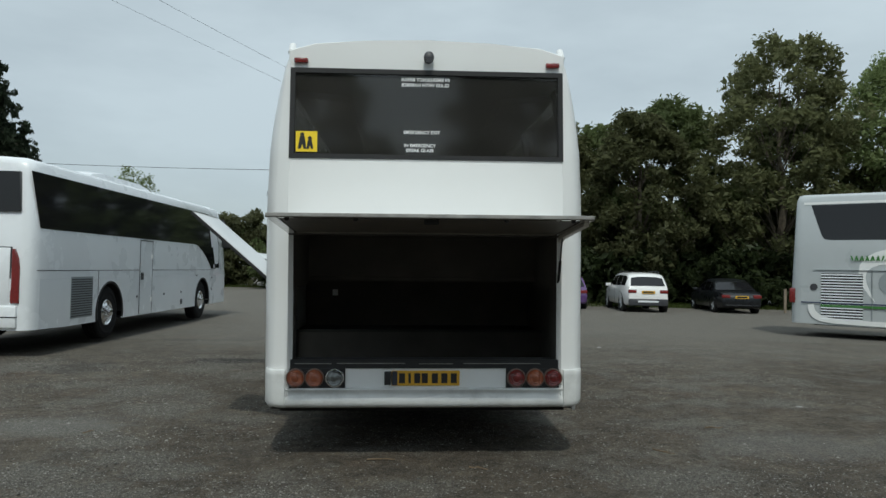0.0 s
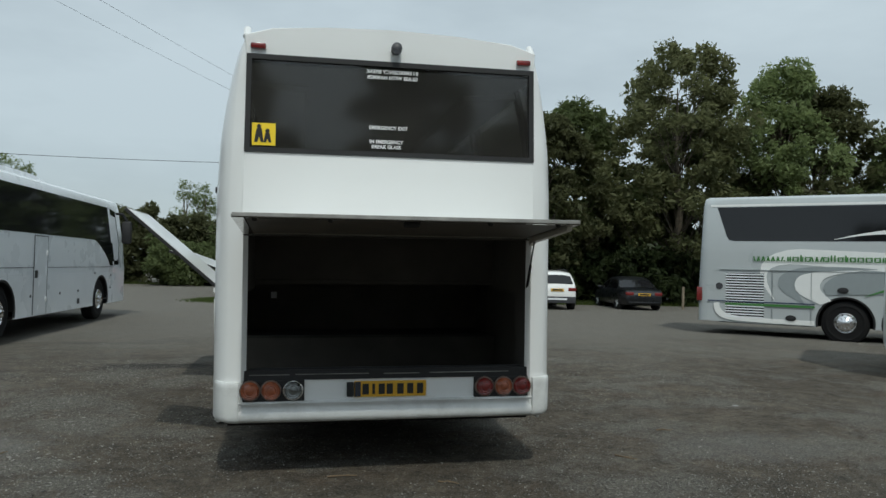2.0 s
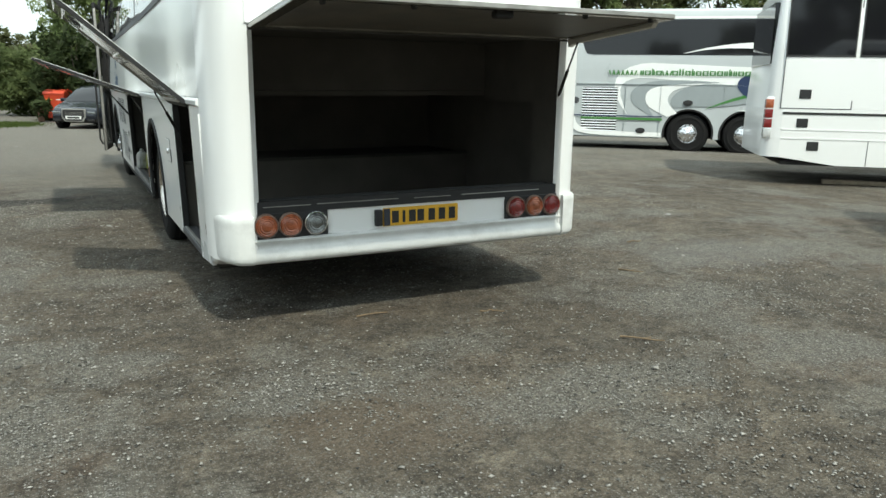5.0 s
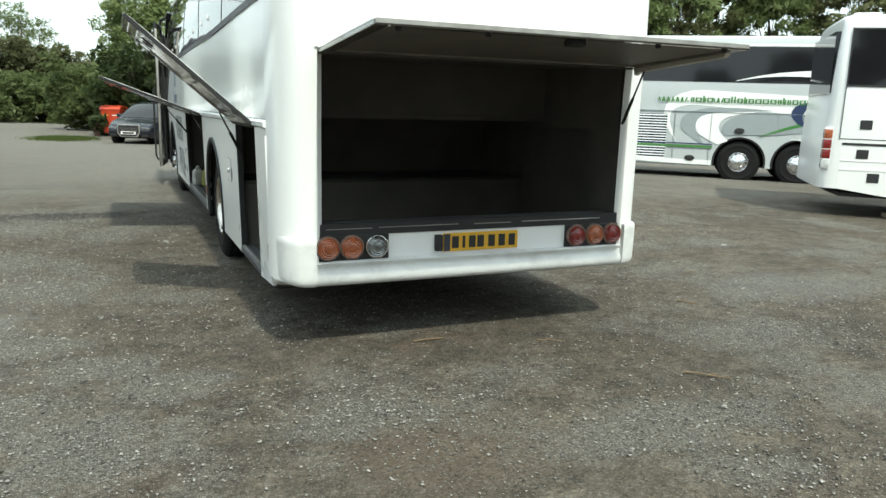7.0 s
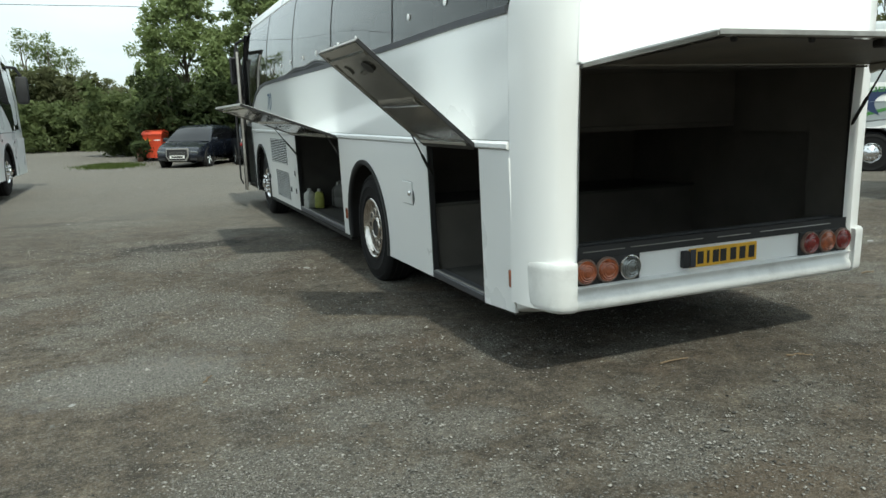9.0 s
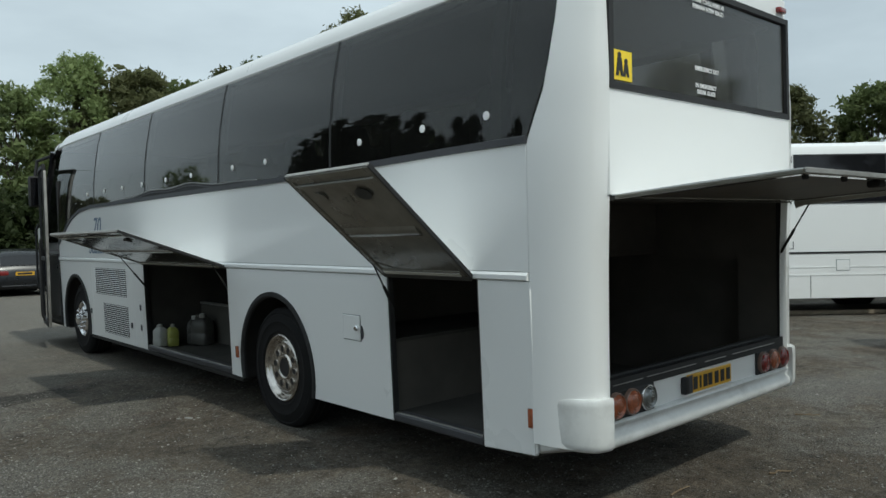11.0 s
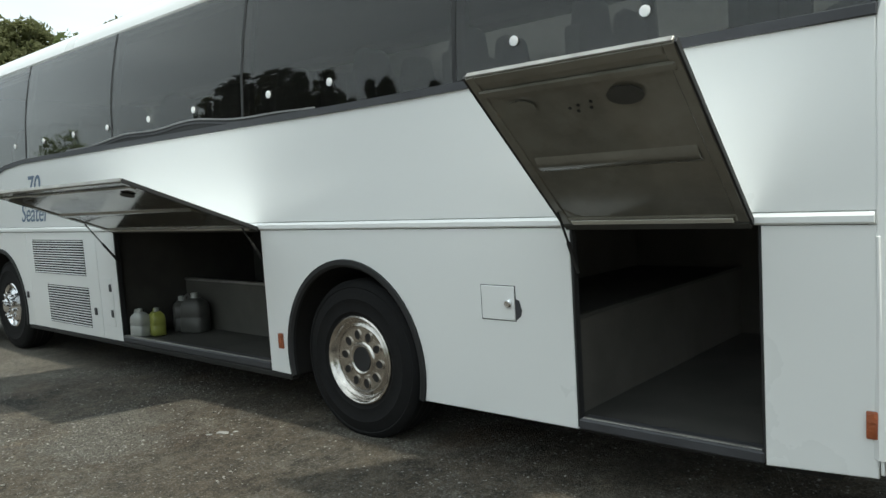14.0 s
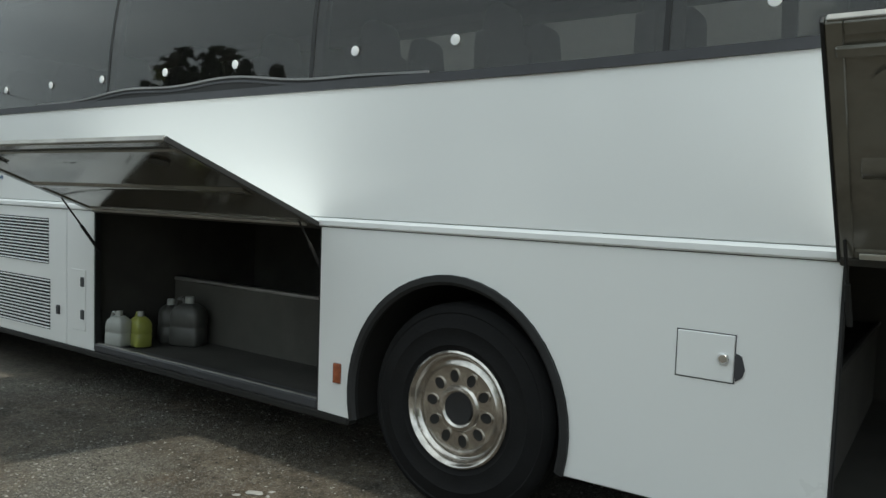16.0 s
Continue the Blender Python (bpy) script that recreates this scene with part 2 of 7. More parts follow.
def ground_material():
    """Worn, dusty tarmac and trodden gravel: brown-grey patches, pale stones, dark damp stains."""
    m = bpy.data.materials.new("worn_tarmac")
    m.use_nodes = True
    n, l = m.node_tree.nodes, m.node_tree.links
    b = n["Principled BSDF"]
    b.inputs["Roughness"].default_value = 0.92
    b.inputs["Specular IOR Level"].default_value = 0.2
    tc = n.new("ShaderNodeTexCoord")

    def noise_tex(scale, detail, rough=0.6):
        t = n.new("ShaderNodeTexNoise")
        t.inputs["Scale"].default_value, t.inputs["Detail"].default_value, t.inputs["Roughness"].default_value = scale, detail, rough
        l.new(tc.outputs["Object"], t.inputs["Vector"])
        return t

    def mix(fac, a, c, mode="MIX"):
        x = n.new("ShaderNodeMix")
        x.data_type, x.blend_type = "RGBA", mode
        for sock, v in (("Factor", fac), ("A", a), ("B", c)):
            if isinstance(v, (tuple, float)):
                x.inputs[sock].default_value = (*v, 1) if isinstance(v, tuple) else v
            else:
                l.new(v, x.inputs[sock])
        return x.outputs["Result"]

    def ramp(v, lo, hi, a=0.0, c=1.0):
        r = n.new("ShaderNodeMapRange")
        r.inputs["From Min"].default_value, r.inputs["From Max"].default_value = lo, hi
        r.inputs["To Min"].default_value, r.inputs["To Max"].default_value = a, c
        l.new(v, r.inputs["Value"])
        return r.outputs[0]

    patches = noise_tex(0.35, 6)
    base = mix(ramp(patches.outputs["Fac"], 0.35, 0.65), (0.086, 0.073, 0.058), (0.132, 0.114, 0.091))
    grey = noise_tex(0.9, 7, 0.7)
    base = mix(ramp(grey.outputs["Fac"], 0.48, 0.68, 0, 0.6), base, (0.125, 0.116, 0.099))
    stain = noise_tex(0.6, 5, 0.55)
    base = mix(ramp(stain.outputs["Fac"], 0.60, 0.74, 0, 0.45), base, (0.060, 0.055, 0.049))
    rust = noise_tex(0.8, 6, 0.65)
    base = mix(ramp(rust.outputs["Fac"], 0.55, 0.70, 0, 0.55), base, (0.118, 0.084, 0.062))
    mottle = noise_tex(12, 8, 0.78)
    base = mix(1.0, base, mix(ramp(mottle.outputs["Fac"], 0.35, 0.65), (0.62, 0.62, 0.63), (1.44, 1.42, 1.38)), "MULTIPLY")
    edge = noise_tex(3.5, 7, 0.7)
    base = mix(1.0, base, mix(ramp(edge.outputs["Fac"], 0.36, 0.64), (0.52, 0.52, 0.526), (1.05, 1.036, 1.013)), "MULTIPLY")
    for sx, sy, rx, ry, tone, strength in ((-2.72, 12.2, 1.15, 0.36, (0.018, 0.017, 0.015), 0.95), (-4.3, 15.6, 1.1, 0.22, (0.03, 0.028, 0.025), 0.85), (-3.35, 7.15, 0.75, 0.42, (0.19, 0.186, 0.178), 0.6), (-4.9, 11.2, 0.55, 0.7, (0.032, 0.030, 0.027), 0.7),
                                           (-3.2, 16.1, 0.8, 0.5, (0.035, 0.033, 0.03), 0.7), (3.4, 6.3, 0.9, 0.5, (0.16, 0.155, 0.148), 0.45), (-0.6, 4.4, 0.7, 0.4, (0.11, 0.085, 0.062), 0.6), (-2.3, 3.5, 0.8, 0.5, (0.11, 0.088, 0.065), 0.5)):
        mp = n.new("ShaderNodeMapping")
        mp.vector_type = "TEXTURE"
        mp.inputs["Location"].default_value = (sx, sy, 0)
        mp.inputs["Scale"].default_value = (rx, ry, 1)
        l.new(tc.outputs["Object"], mp.inputs[0])
        ln = n.new("ShaderNodeVectorMath")
        ln.operation = "LENGTH"
        l.new(mp.outputs[0], ln.inputs[0])
        sm = n.new("ShaderNodeMath")
        sm.operation = "MULTIPLY_ADD"
        l.new(edge.outputs["Fac"], sm.inputs[0])
        sm.inputs[1].default_value = 1.9
        l.new(ln.outputs["Value"], sm.inputs[2])
        base = mix(ramp(sm.outputs[0], 2.05, 1.55, 0, strength), base, tone)
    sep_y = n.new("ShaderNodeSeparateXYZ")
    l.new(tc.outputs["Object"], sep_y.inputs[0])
    # paler tone mixed in with rising y, broken up by the patches
    far_tone = n.new("ShaderNodeMath")
    far_tone.operation = "MULTIPLY_ADD"
    l.new(patches.outputs["Fac"], far_tone.inputs[0])
    far_tone.inputs[1].default_value = 9.0
    l.new(sep_y.outputs[1], far_tone.inputs[2])
    base = mix(ramp(far_tone.outputs[0], 15.0, 22.0, 0, 0.6), base, (0.185, 0.176, 0.158))
    loose = noise_tex(0.75, 7, 0.68)
    bed_mask = ramp(loose.outputs["Fac"], 0.50, 0.60)
    for sx, sy, rx, ry in GRAVEL_BEDS:
        mp = n.new("ShaderNodeMapping")
        mp.vector_type = "TEXTURE"
        mp.inputs["Location"].default_value = (sx, sy, 0)
        mp.inputs["Scale"].default_value = (rx, ry, 1)
        l.new(tc.outputs["Object"], mp.inputs[0])
        ln = n.new("ShaderNodeVectorMath")
        ln.operation = "LENGTH"
        l.new(mp.outputs[0], ln.inputs[0])
        sm = n.new("ShaderNodeMath")
        sm.operation = "MULTIPLY_ADD"
        l.new(edge.outputs["Fac"], sm.inputs[0])
        sm.inputs[1].default_value = 2.2
        l.new(ln.outputs["Value"], sm.inputs[2])
        top = n.new("ShaderNodeMath")
        top.operation = "MAXIMUM"
        l.new(bed_mask, top.inputs[0])
        l.new(ramp(sm.outputs[0], 2.25, 1.75), top.inputs[1])
        bed_mask = top.outputs[0]
    base = mix(ramp(bed_mask, 0, 1, 0, 0.6), base, (0.136, 0.129, 0.113))
    grit = noise_tex(42, 5, 0.75)
    base = mix(1.0, base, mix(ramp(grit.outputs["Fac"], 0.3, 0.7), (0.50, 0.50, 0.50), (1.50, 1.50, 1.50)), "MULTIPLY")
    fine = noise_tex(150, 4, 0.7)
    base = mix(1.0, base, mix(ramp(fine.outputs["Fac"], 0.34, 0.66), (0.62, 0.62, 0.62), (1.40, 1.40, 1.39)), "MULTIPLY")
    heights = []
    for scale, size, tone, density in ((26, 0.26, (0.27, 0.26, 0.24), 0.22), (48, 0.38, (0.25, 0.24, 0.215), 0.34), (70, 0.40, (0.040, 0.036, 0.032), 0.35), (105, 0.45, (0.25, 0.24, 0.22), 0.42)):
        v = n.new("ShaderNodeTexVoronoi")
        v.inputs["Scale"].default_value = scale
        l.new(tc.outputs["Object"], v.inputs["Vector"])
        spot = ramp(v.outputs["Distance"], size, size * 0.7)
        sep = n.new("ShaderNodeSeparateColor")
        l.new(v.outputs["Color"], sep.inputs[0])
        pick = ramp(sep.outputs[0], density, density * 0.9)
        mul = n.new("ShaderNodeMath")
        mul.operation = "MULTIPLY"
        l.new(spot, mul.inputs[0])
        l.new(pick, mul.inputs[1])
        some = n.new("ShaderNodeMath")
        some.operation = "MULTIPLY"
        l.new(mul.outputs[0], some.inputs[0])
        l.new(ramp(bed_mask, 0, 1, 0.35, 1.0), some.inputs[1])
        mul = some
        base = mix(mul.outputs[0], base, tone)
        heights.append(mul.outputs[0])
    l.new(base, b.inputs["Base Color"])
    add = n.new("ShaderNodeMath")
    add.operation = "ADD"
    l.new(heights[0], add.inputs[0])
    l.new(grit.outputs["Fac"], add.inputs[1])
    add2 = n.new("ShaderNodeMath")
    add2.operation = "ADD"
    l.new(add.outputs[0], add2.inputs[0])
    l.new(heights[1], add2.inputs[1])
    bp = n.new("ShaderNodeBump")
    bp.inputs["Strength"].default_value, bp.inputs["Distance"].default_value = 1.0, 0.022
    l.new(add2.outputs[0], bp.inputs["Height"])
    l.new(bp.outputs[0], b.inputs["Normal"])
    return m


M = {
    "white": material("white_coach_paint", (0.78, 0.788, 0.782), 0.28, vary=0.008, scale=0.4, coat=0.4, bump=0.02, bump_scale=4),
    # white greyed for road grime and for the shade on the bumper
    "bumper": material("shaded_grimy_white_paint", (0.68, 0.69, 0.68), 0.35, vary=0.06, scale=5, coat=0.2, dirt=0.7, dirt_color=(0.36, 0.36, 0.35), bump=0.05, bump_scale=14),
    "silver": material("silver_white_coach_paint", (0.80, 0.83, 0.855), 0.28, vary=0.03, scale=1.2, coat=0.5, dirt=0.06, dirt_color=(0.4, 0.4, 0.4)),
    "grey_paint": material("pale_grey_coach_paint", (0.44, 0.47, 0.48), 0.3, vary=0.03, scale=1.2, coat=0.4, dirt=0.08, dirt_color=(0.3, 0.3, 0.28)),
    "mid_grey": material("mid_grey_vinyl", (0.27, 0.30, 0.31), 0.4, vary=0.03),
    "vinyl_white": material("white_vinyl", (0.78, 0.79, 0.78), 0.35, vary=0.02),
    "vinyl_green": material("green_vinyl", (0.055, 0.19, 0.045), 0.4, vary=0.05),
    "vinyl_navy": material("navy_vinyl", (0.02, 0.035, 0.09), 0.4, vary=0.05),
    "blue_letter": material("blue_grey_lettering", (0.10, 0.15, 0.23), 0.45, vary=0.05),
    "white_letter": material("white_lettering", (0.75, 0.75, 0.75), 0.5, vary=0.03),
    "black_letter": material("black_lettering", (0.015, 0.015, 0.015), 0.5),
    "rubber": material("black_rubber", (0.014, 0.014, 0.015), 0.65, vary=0.25, scale=9, bump=0.1),
    "trim": material("dark_grey_trim", (0.045, 0.046, 0.052), 0.5, vary=0.15, scale=5),
    "tyre": material("tyre_rubber", (0.008, 0.008, 0.0085), 0.85, spec=0.25, vary=0.3, scale=7, bump=0.25, bump_scale=40, dirt=0.5, dirt_color=(0.014, 0.013, 0.012)),
    "alloy": material("worn_steel_wheel", (0.56, 0.53, 0.495), 0.18, metal=0.95, vary=0.3, scale=14, dirt=0.5, dirt_color=(0.20, 0.16, 0.12), bump=0.1),
    "chrome": material("chrome", (0.75, 0.75, 0.76), 0.12, metal=1.0, vary=0.1, scale=9),
    "inside": material("dark_locker_lining", (0.044, 0.042, 0.037), 0.9, vary=0.35, scale=3, bump=0.3, bump_scale=120, dirt=0.4, dirt_color=(0.055, 0.05, 0.044)),
    # boot lining lightened in colour to stand in for lens haze
    "boot_lifted": material("boot_lining_lifted_for_haze", (0.080, 0.073, 0.064), 0.95, vary=0.2, scale=3, bump=0.3, bump_scale=140, dirt=0.4, dirt_color=(0.10, 0.09, 0.08)),
    "inside_pale": material("scuffed_grey_lining", (0.075, 0.072, 0.063), 0.75, vary=0.2, scale=3, dirt=0.5, dirt_color=(0.05, 0.045, 0.04), bump=0.1),
    "edge": material("worn_aluminium_edge", (0.34, 0.33, 0.31), 0.45, metal=0.6, vary=0.2, scale=8, dirt=0.5),
    "underdoor": material("beige_grp_inner_skin", (0.142, 0.134, 0.112), 0.15, coat=0.8, spec=0.8, vary=0.18, scale=4, dirt=0.75, dirt_color=(0.08, 0.07, 0.055), bump=0.02, bump_scale=12),
    "underdoor_pale": material("pale_inner_patch", (0.52, 0.50, 0.45), 0.45, vary=0.1, scale=5, dirt=0.4, dirt_color=(0.2, 0.18, 0.15)),
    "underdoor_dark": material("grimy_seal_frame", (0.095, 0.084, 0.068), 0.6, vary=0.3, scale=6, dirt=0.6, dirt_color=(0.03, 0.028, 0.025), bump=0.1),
    "chassis": material("chassis_black", (0.015, 0.014, 0.013), 0.9, vary=0.3, bump=0.2),
    "glass": glass_material("smoked_side_glass", (0.465, 0.46, 0.44), gloss=1.0, haze=0.012),
    "glass_door": glass_material("clear_door_glass", (0.86, 0.87, 0.87)),
    "glass_rear": glass_material("smoked_rear_glass", (0.52, 0.52, 0.51), rough=0.07, haze=0.045),
    "glass_dark": glass_material("dark_coach_glass", (0.06, 0.065, 0.07)),
    "black_gloss": material("gloss_black_panel", (0.010, 0.010, 0.012), 0.06),
    "seat": material("dark_seat_moquette", (0.045, 0.047, 0.06), 0.9, vary=0.3, scale=30, bump=0.2, bump_scale=200),
    "lining": material("grey_cabin_lining", (0.22, 0.22, 0.22), 0.8, vary=0.1),
    "amber": material("amber_lens", (0.30, 0.078, 0.030), 0.22, vary=0.3, scale=26, coat=0.7, bump=0.5, bump_scale=70),
    "red": material("red_lens", (0.17, 0.013, 0.012), 0.2, vary=0.3, scale=26, coat=0.6, bump=0.4, bump_scale=70),
    "clear": material("clear_lens", (0.50, 0.51, 0.51), 0.15, metal=0.1, vary=0.25, scale=14, coat=0.8),
    "lens_dark": material("clear_ribbed_reversing_lens", (0.16, 0.17, 0.17), 0.08, metal=0.6, vary=0.5, scale=22, coat=1.0, bump=0.6, bump_scale=60),
    "lamp_ring": material("pale_lamp_rim", (0.17, 0.11, 0.085), 0.4, vary=0.15),
    "plate": material("yellow_plate", (0.66, 0.37, 0.03), 0.4, vary=0.06, scale=8, dirt=0.15),
    "plate_white": material("white_plate", (0.75, 0.75, 0.72), 0.4, vary=0.05),
    "plate_blue": material("dark_band", (0.03, 0.035, 0.05), 0.4),
    "sign": material("yellow_sticker", (0.85, 0.62, 0.03), 0.45, vary=0.05, scale=8),
    "dot": material("white_plastic_dot", (0.82, 0.82, 0.82), 0.5),
    "can_white": material("milky_plastic", (0.36, 0.37, 0.35), 0.4, vary=0.06, scale=9),
    "can_yellow": material("yellow_screenwash_plastic", (0.27, 0.285, 0.065), 0.35, vary=0.08, scale=9),
    "can_grey": material("cloudy_grey_plastic", (0.085, 0.085, 0.079), 0.45, vary=0.25, scale=5, dirt=0.4, dirt_color=(0.06, 0.055, 0.05)),
    "bin_red": material("red_orange_bin_plastic", (0.62, 0.07, 0.03), 0.45, vary=0.1, scale=3, dirt=0.2),
    "brown": material("brown_weathered_board", (0.16, 0.09, 0.06), 0.8, vary=0.25),
    "car_black": material("black_car_paint", (0.007, 0.008, 0.010), 0.3, vary=0.1, coat=0.15),
    "car_navy": material("dark_blue_car_paint", (0.006, 0.008, 0.014), 0.25, vary=0.1, coat=0.25),
    "car_white": material("white_car_paint", (0.78, 0.78, 0.77), 0.2, vary=0.02, coat=0.8),
    "car_purple": material("purple_car_paint", (0.10, 0.05, 0.16), 0.2, vary=0.05, coat=0.8),
    "bark": material("bark", (0.09, 0.075, 0.055), 0.9, vary=0.35, scale=7, bump=0.8, bump_scale=18),
    "wood": material("weathered_post_wood", (0.22, 0.18, 0.13), 0.85, vary=0.25, scale=9, bump=0.4),
    "twig": material("dry_twig", (0.16, 0.115, 0.07), 0.9, vary=0.25, scale=20),
    "stone": material("pale_gravel_stone", (0.20, 0.192, 0.175), 0.9, island=0.9, bump=0.3, bump_scale=90),
    "litter": material("crumpled_white_paper", (0.27, 0.265, 0.25), 0.8, vary=0.1, scale=20, bump=0.4),
    "leaf": leaf_material("broadleaf_foliage", (0.153, 0.189, 0.077), (0.118, 0.148, 0.062)),
    # leaf colour darkened to paint the shade under the trees
    "leaf_shade": leaf_material("foliage_darkened_for_shade", (0.070, 0.092, 0.038), (0.038, 0.054, 0.023)),
    "leaf_olive": leaf_material("olive_green_foliage", (0.156, 0.164, 0.078), (0.113, 0.122, 0.058)),
    "leaf_light": leaf_material("light_foliage", (0.241, 0.296, 0.127), (0.181, 0.229, 0.097)),
    "leaf_dull": leaf_material("olive_birch_foliage", (0.152, 0.161, 0.080), (0.112, 0.121, 0.060)),
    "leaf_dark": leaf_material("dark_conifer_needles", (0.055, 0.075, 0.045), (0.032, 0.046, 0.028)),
    "grass": leaf_material("rough_grass", (0.13, 0.17, 0.045), (0.06, 0.09, 0.025)),
    "cable": material("cable_black", (0.03, 0.03, 0.035), 0.6),
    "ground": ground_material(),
}

# ---------------------------------------------------------------- mesh helpers


def finish(name, bm, mat, parent=None, label="", angle=35, m=None, kind=""):
    me = bpy.data.meshes.new(name)
    bmesh.ops.recalc_face_normals(bm, faces=bm.faces)
    bm.to_mesh(me)
    bm.free()
    me.materials.append(M[mat])
    me.polygons.foreach_set("use_smooth", [True] * len(me.polygons))
    me.set_sharp_from_angle(angle=radians(angle))
    ob = new(name, me)
    if parent is not None:
        ob.parent = parent
    if m is not None:
        ob.matrix_basis = m
    if label:
        ob["label"] = label
    if kind:
        ob["kind"] = kind
    return ob


def part(name, bm, mat, parent, label="", angle=35, m=None):
    """One bmesh as one mesh object under a thing or under a part."""
    return finish(name, bm, mat, parent, label, angle, m)


def again(ob, m, parent=None):
    """Another object on the same mesh."""
    o = ob.copy()
    scene.collection.objects.link(o)
    if parent is not None:
        o.parent = parent
    o.matrix_basis = m
    return o


def empty(name, m, label, category, group=""):
    e = new(name)
    e.empty_display_size = 0.3
    e.matrix_basis = m
    return tagged(e, label, category, group)


def box(x0, x1, y0, y1, z0, z1, bevel=0.0, bm=None, seg=1):
    bm = bm or bmesh.new()
    v = [bm.verts.new((x, y, z)) for x in (x0, x1) for y in (y0, y1) for z in (z0, z1)]
    f = [bm.faces.new([v[i] for i in q]) for q in ((0, 1, 3, 2), (4, 6, 7, 5), (0, 4, 5, 1), (2, 3, 7, 6), (0, 2, 6, 4), (1, 5, 7, 3))]
    if bevel:
        bmesh.ops.bevel(bm, geom=list({e for q in f for e in q.edges}), offset=bevel, segments=seg, affect="EDGES", profile=0.5)
    return bm


def prism(points, axis, a, b, bevel=0.0, bm=None):
    """A polygon in the plane across an axis, drawn out from a to b. Points are (y, z), (x, z) or (x, y)."""
    bm = bm or bmesh.new()

    def put(p, d):
        return {"x": (d, p[0], p[1]), "y": (p[0], d, p[1]), "z": (p[0], p[1], d)}[axis]

    lo, hi = [bm.verts.new(put(p, a)) for p in points], [bm.verts.new(put(p, b)) for p in points]
    n = len(points)
    f = [bm.faces.new(lo), bm.faces.new(hi[::-1])] + [bm.faces.new((lo[i], lo[(i + 1) % n], hi[(i + 1) % n], hi[i])) for i in range(n)]
    if bevel:
        bmesh.ops.bevel(bm, geom=list(f[0].edges) + list(f[1].edges), offset=bevel, segments=1, affect="EDGES")
    return bm


def tube(p, q, r, seg=8, bm=None, r2=None):
    bm = bm or bmesh.new()
    p, q = Vector(p), Vector(q)
    turn = (q - p).to_track_quat("Z", "Y").to_matrix()
    rings = []
    for c, rad in ((p, r), (q, r if r2 is None else r2)):
        rings.append([bm.verts.new(c + turn @ Vector((rad * math.cos(k * math.tau / seg), rad * math.sin(k * math.tau / seg), 0))) for k in range(seg)])
    for k in range(seg):
        bm.faces.new((rings[0][k], rings[0][(k + 1) % seg], rings[1][(k + 1) % seg], rings[1][k]))
    bm.faces.new(rings[0][::-1])
    bm.faces.new(rings[1])
    return bm


def pipe(points, r, seg=8, bm=None):
    bm = bm or bmesh.new()
    for a, b in zip(points, points[1:]):
        tube(a, b, r, seg, bm)
    return bm


def lathe(profile, seg=32, m=None, bm=None, cap=True):
    """Turns (radius, height) pairs round z."""
    bm = bm or bmesh.new()
    m = m or Matrix()
    rings = [[bm.verts.new(m @ Vector((r * math.cos(k * math.tau / seg), r * math.sin(k * math.tau / seg), h))) for k in range(seg)] for r, h in profile]
    for a, b in zip(rings, rings[1:]):
        for k in range(seg):
            bm.faces.new((a[k], a[(k + 1) % seg], b[(k + 1) % seg], b[k]))
    if cap:
        bm.faces.new(rings[0][::-1])
        bm.faces.new(rings[-1])
    return bm


def loft(rings, closed=True, caps=True, bm=None):
    bm = bm or bmesh.new()
    vs = [[bm.verts.new(p) for p in ring] for ring in rings]
    n = len(vs[0])
    for a, b in zip(vs, vs[1:]):
        for k in range(n if closed else n - 1):
            bm.faces.new((a[k], a[(k + 1) % n], b[(k + 1) % n], b[k]))
    if caps:
        bm.faces.new(vs[0][::-1])
        bm.faces.new(vs[-1])
    return bm


def lettering(text, size, mat, parent, m, name="lettering", label="", mirror=False, bold=0.0, slant=0.0):
    cu = bpy.data.curves.new(name, "FONT")
    cu.body, cu.size, cu.extrude, cu.align_x, cu.offset, cu.shear = text, size, 0.0008, "CENTER", bold, slant
    tmp = bpy.data.objects.new(name, cu)
    scene.collection.objects.link(tmp)
    me = bpy.data.meshes.new_from_object(tmp.evaluated_get(bpy.context.evaluated_depsgraph_get()))
    bpy.data.objects.remove(tmp)
    if mirror:
        me.transform(Matrix.Diagonal((-1, 1, 1, 1)))
        me.flip_normals()
    me.materials.clear()
    me.materials.append(M[mat])
    ob = new(name, me)
    ob.parent, ob.matrix_basis = parent, m
    if label:
        ob["label"] = label
    return ob


SIDE_LEFT = pose(0, 0, 0, 90, 0, -90)   # drawn upright on a face that looks to -x
SIDE_RIGHT = pose(0, 0, 0, 90, 0, 90)   # drawn upright on a face that looks to +x
REAR = pose(0, 0, 0, 90, 0, 0)          # drawn upright on a face that looks to -y


def at(x, y, z, turn=None):
    return Matrix.Translation((x, y, z)) @ (turn or Matrix())


# ---------------------------------------------------------------- ground
def ground_z(x, y):
    """The yard rises a little towards the tail of the main coach and to the right."""
    far = math.hypot(x * 0.8, y - 8)
    fade = min(max((19 - far) / 8, 0), 1)
    return (0.032 + 0.012 * min(max(x, -4), 5) - 0.002 * (y - 8)) * fade * fade * (3 - 2 * fade)


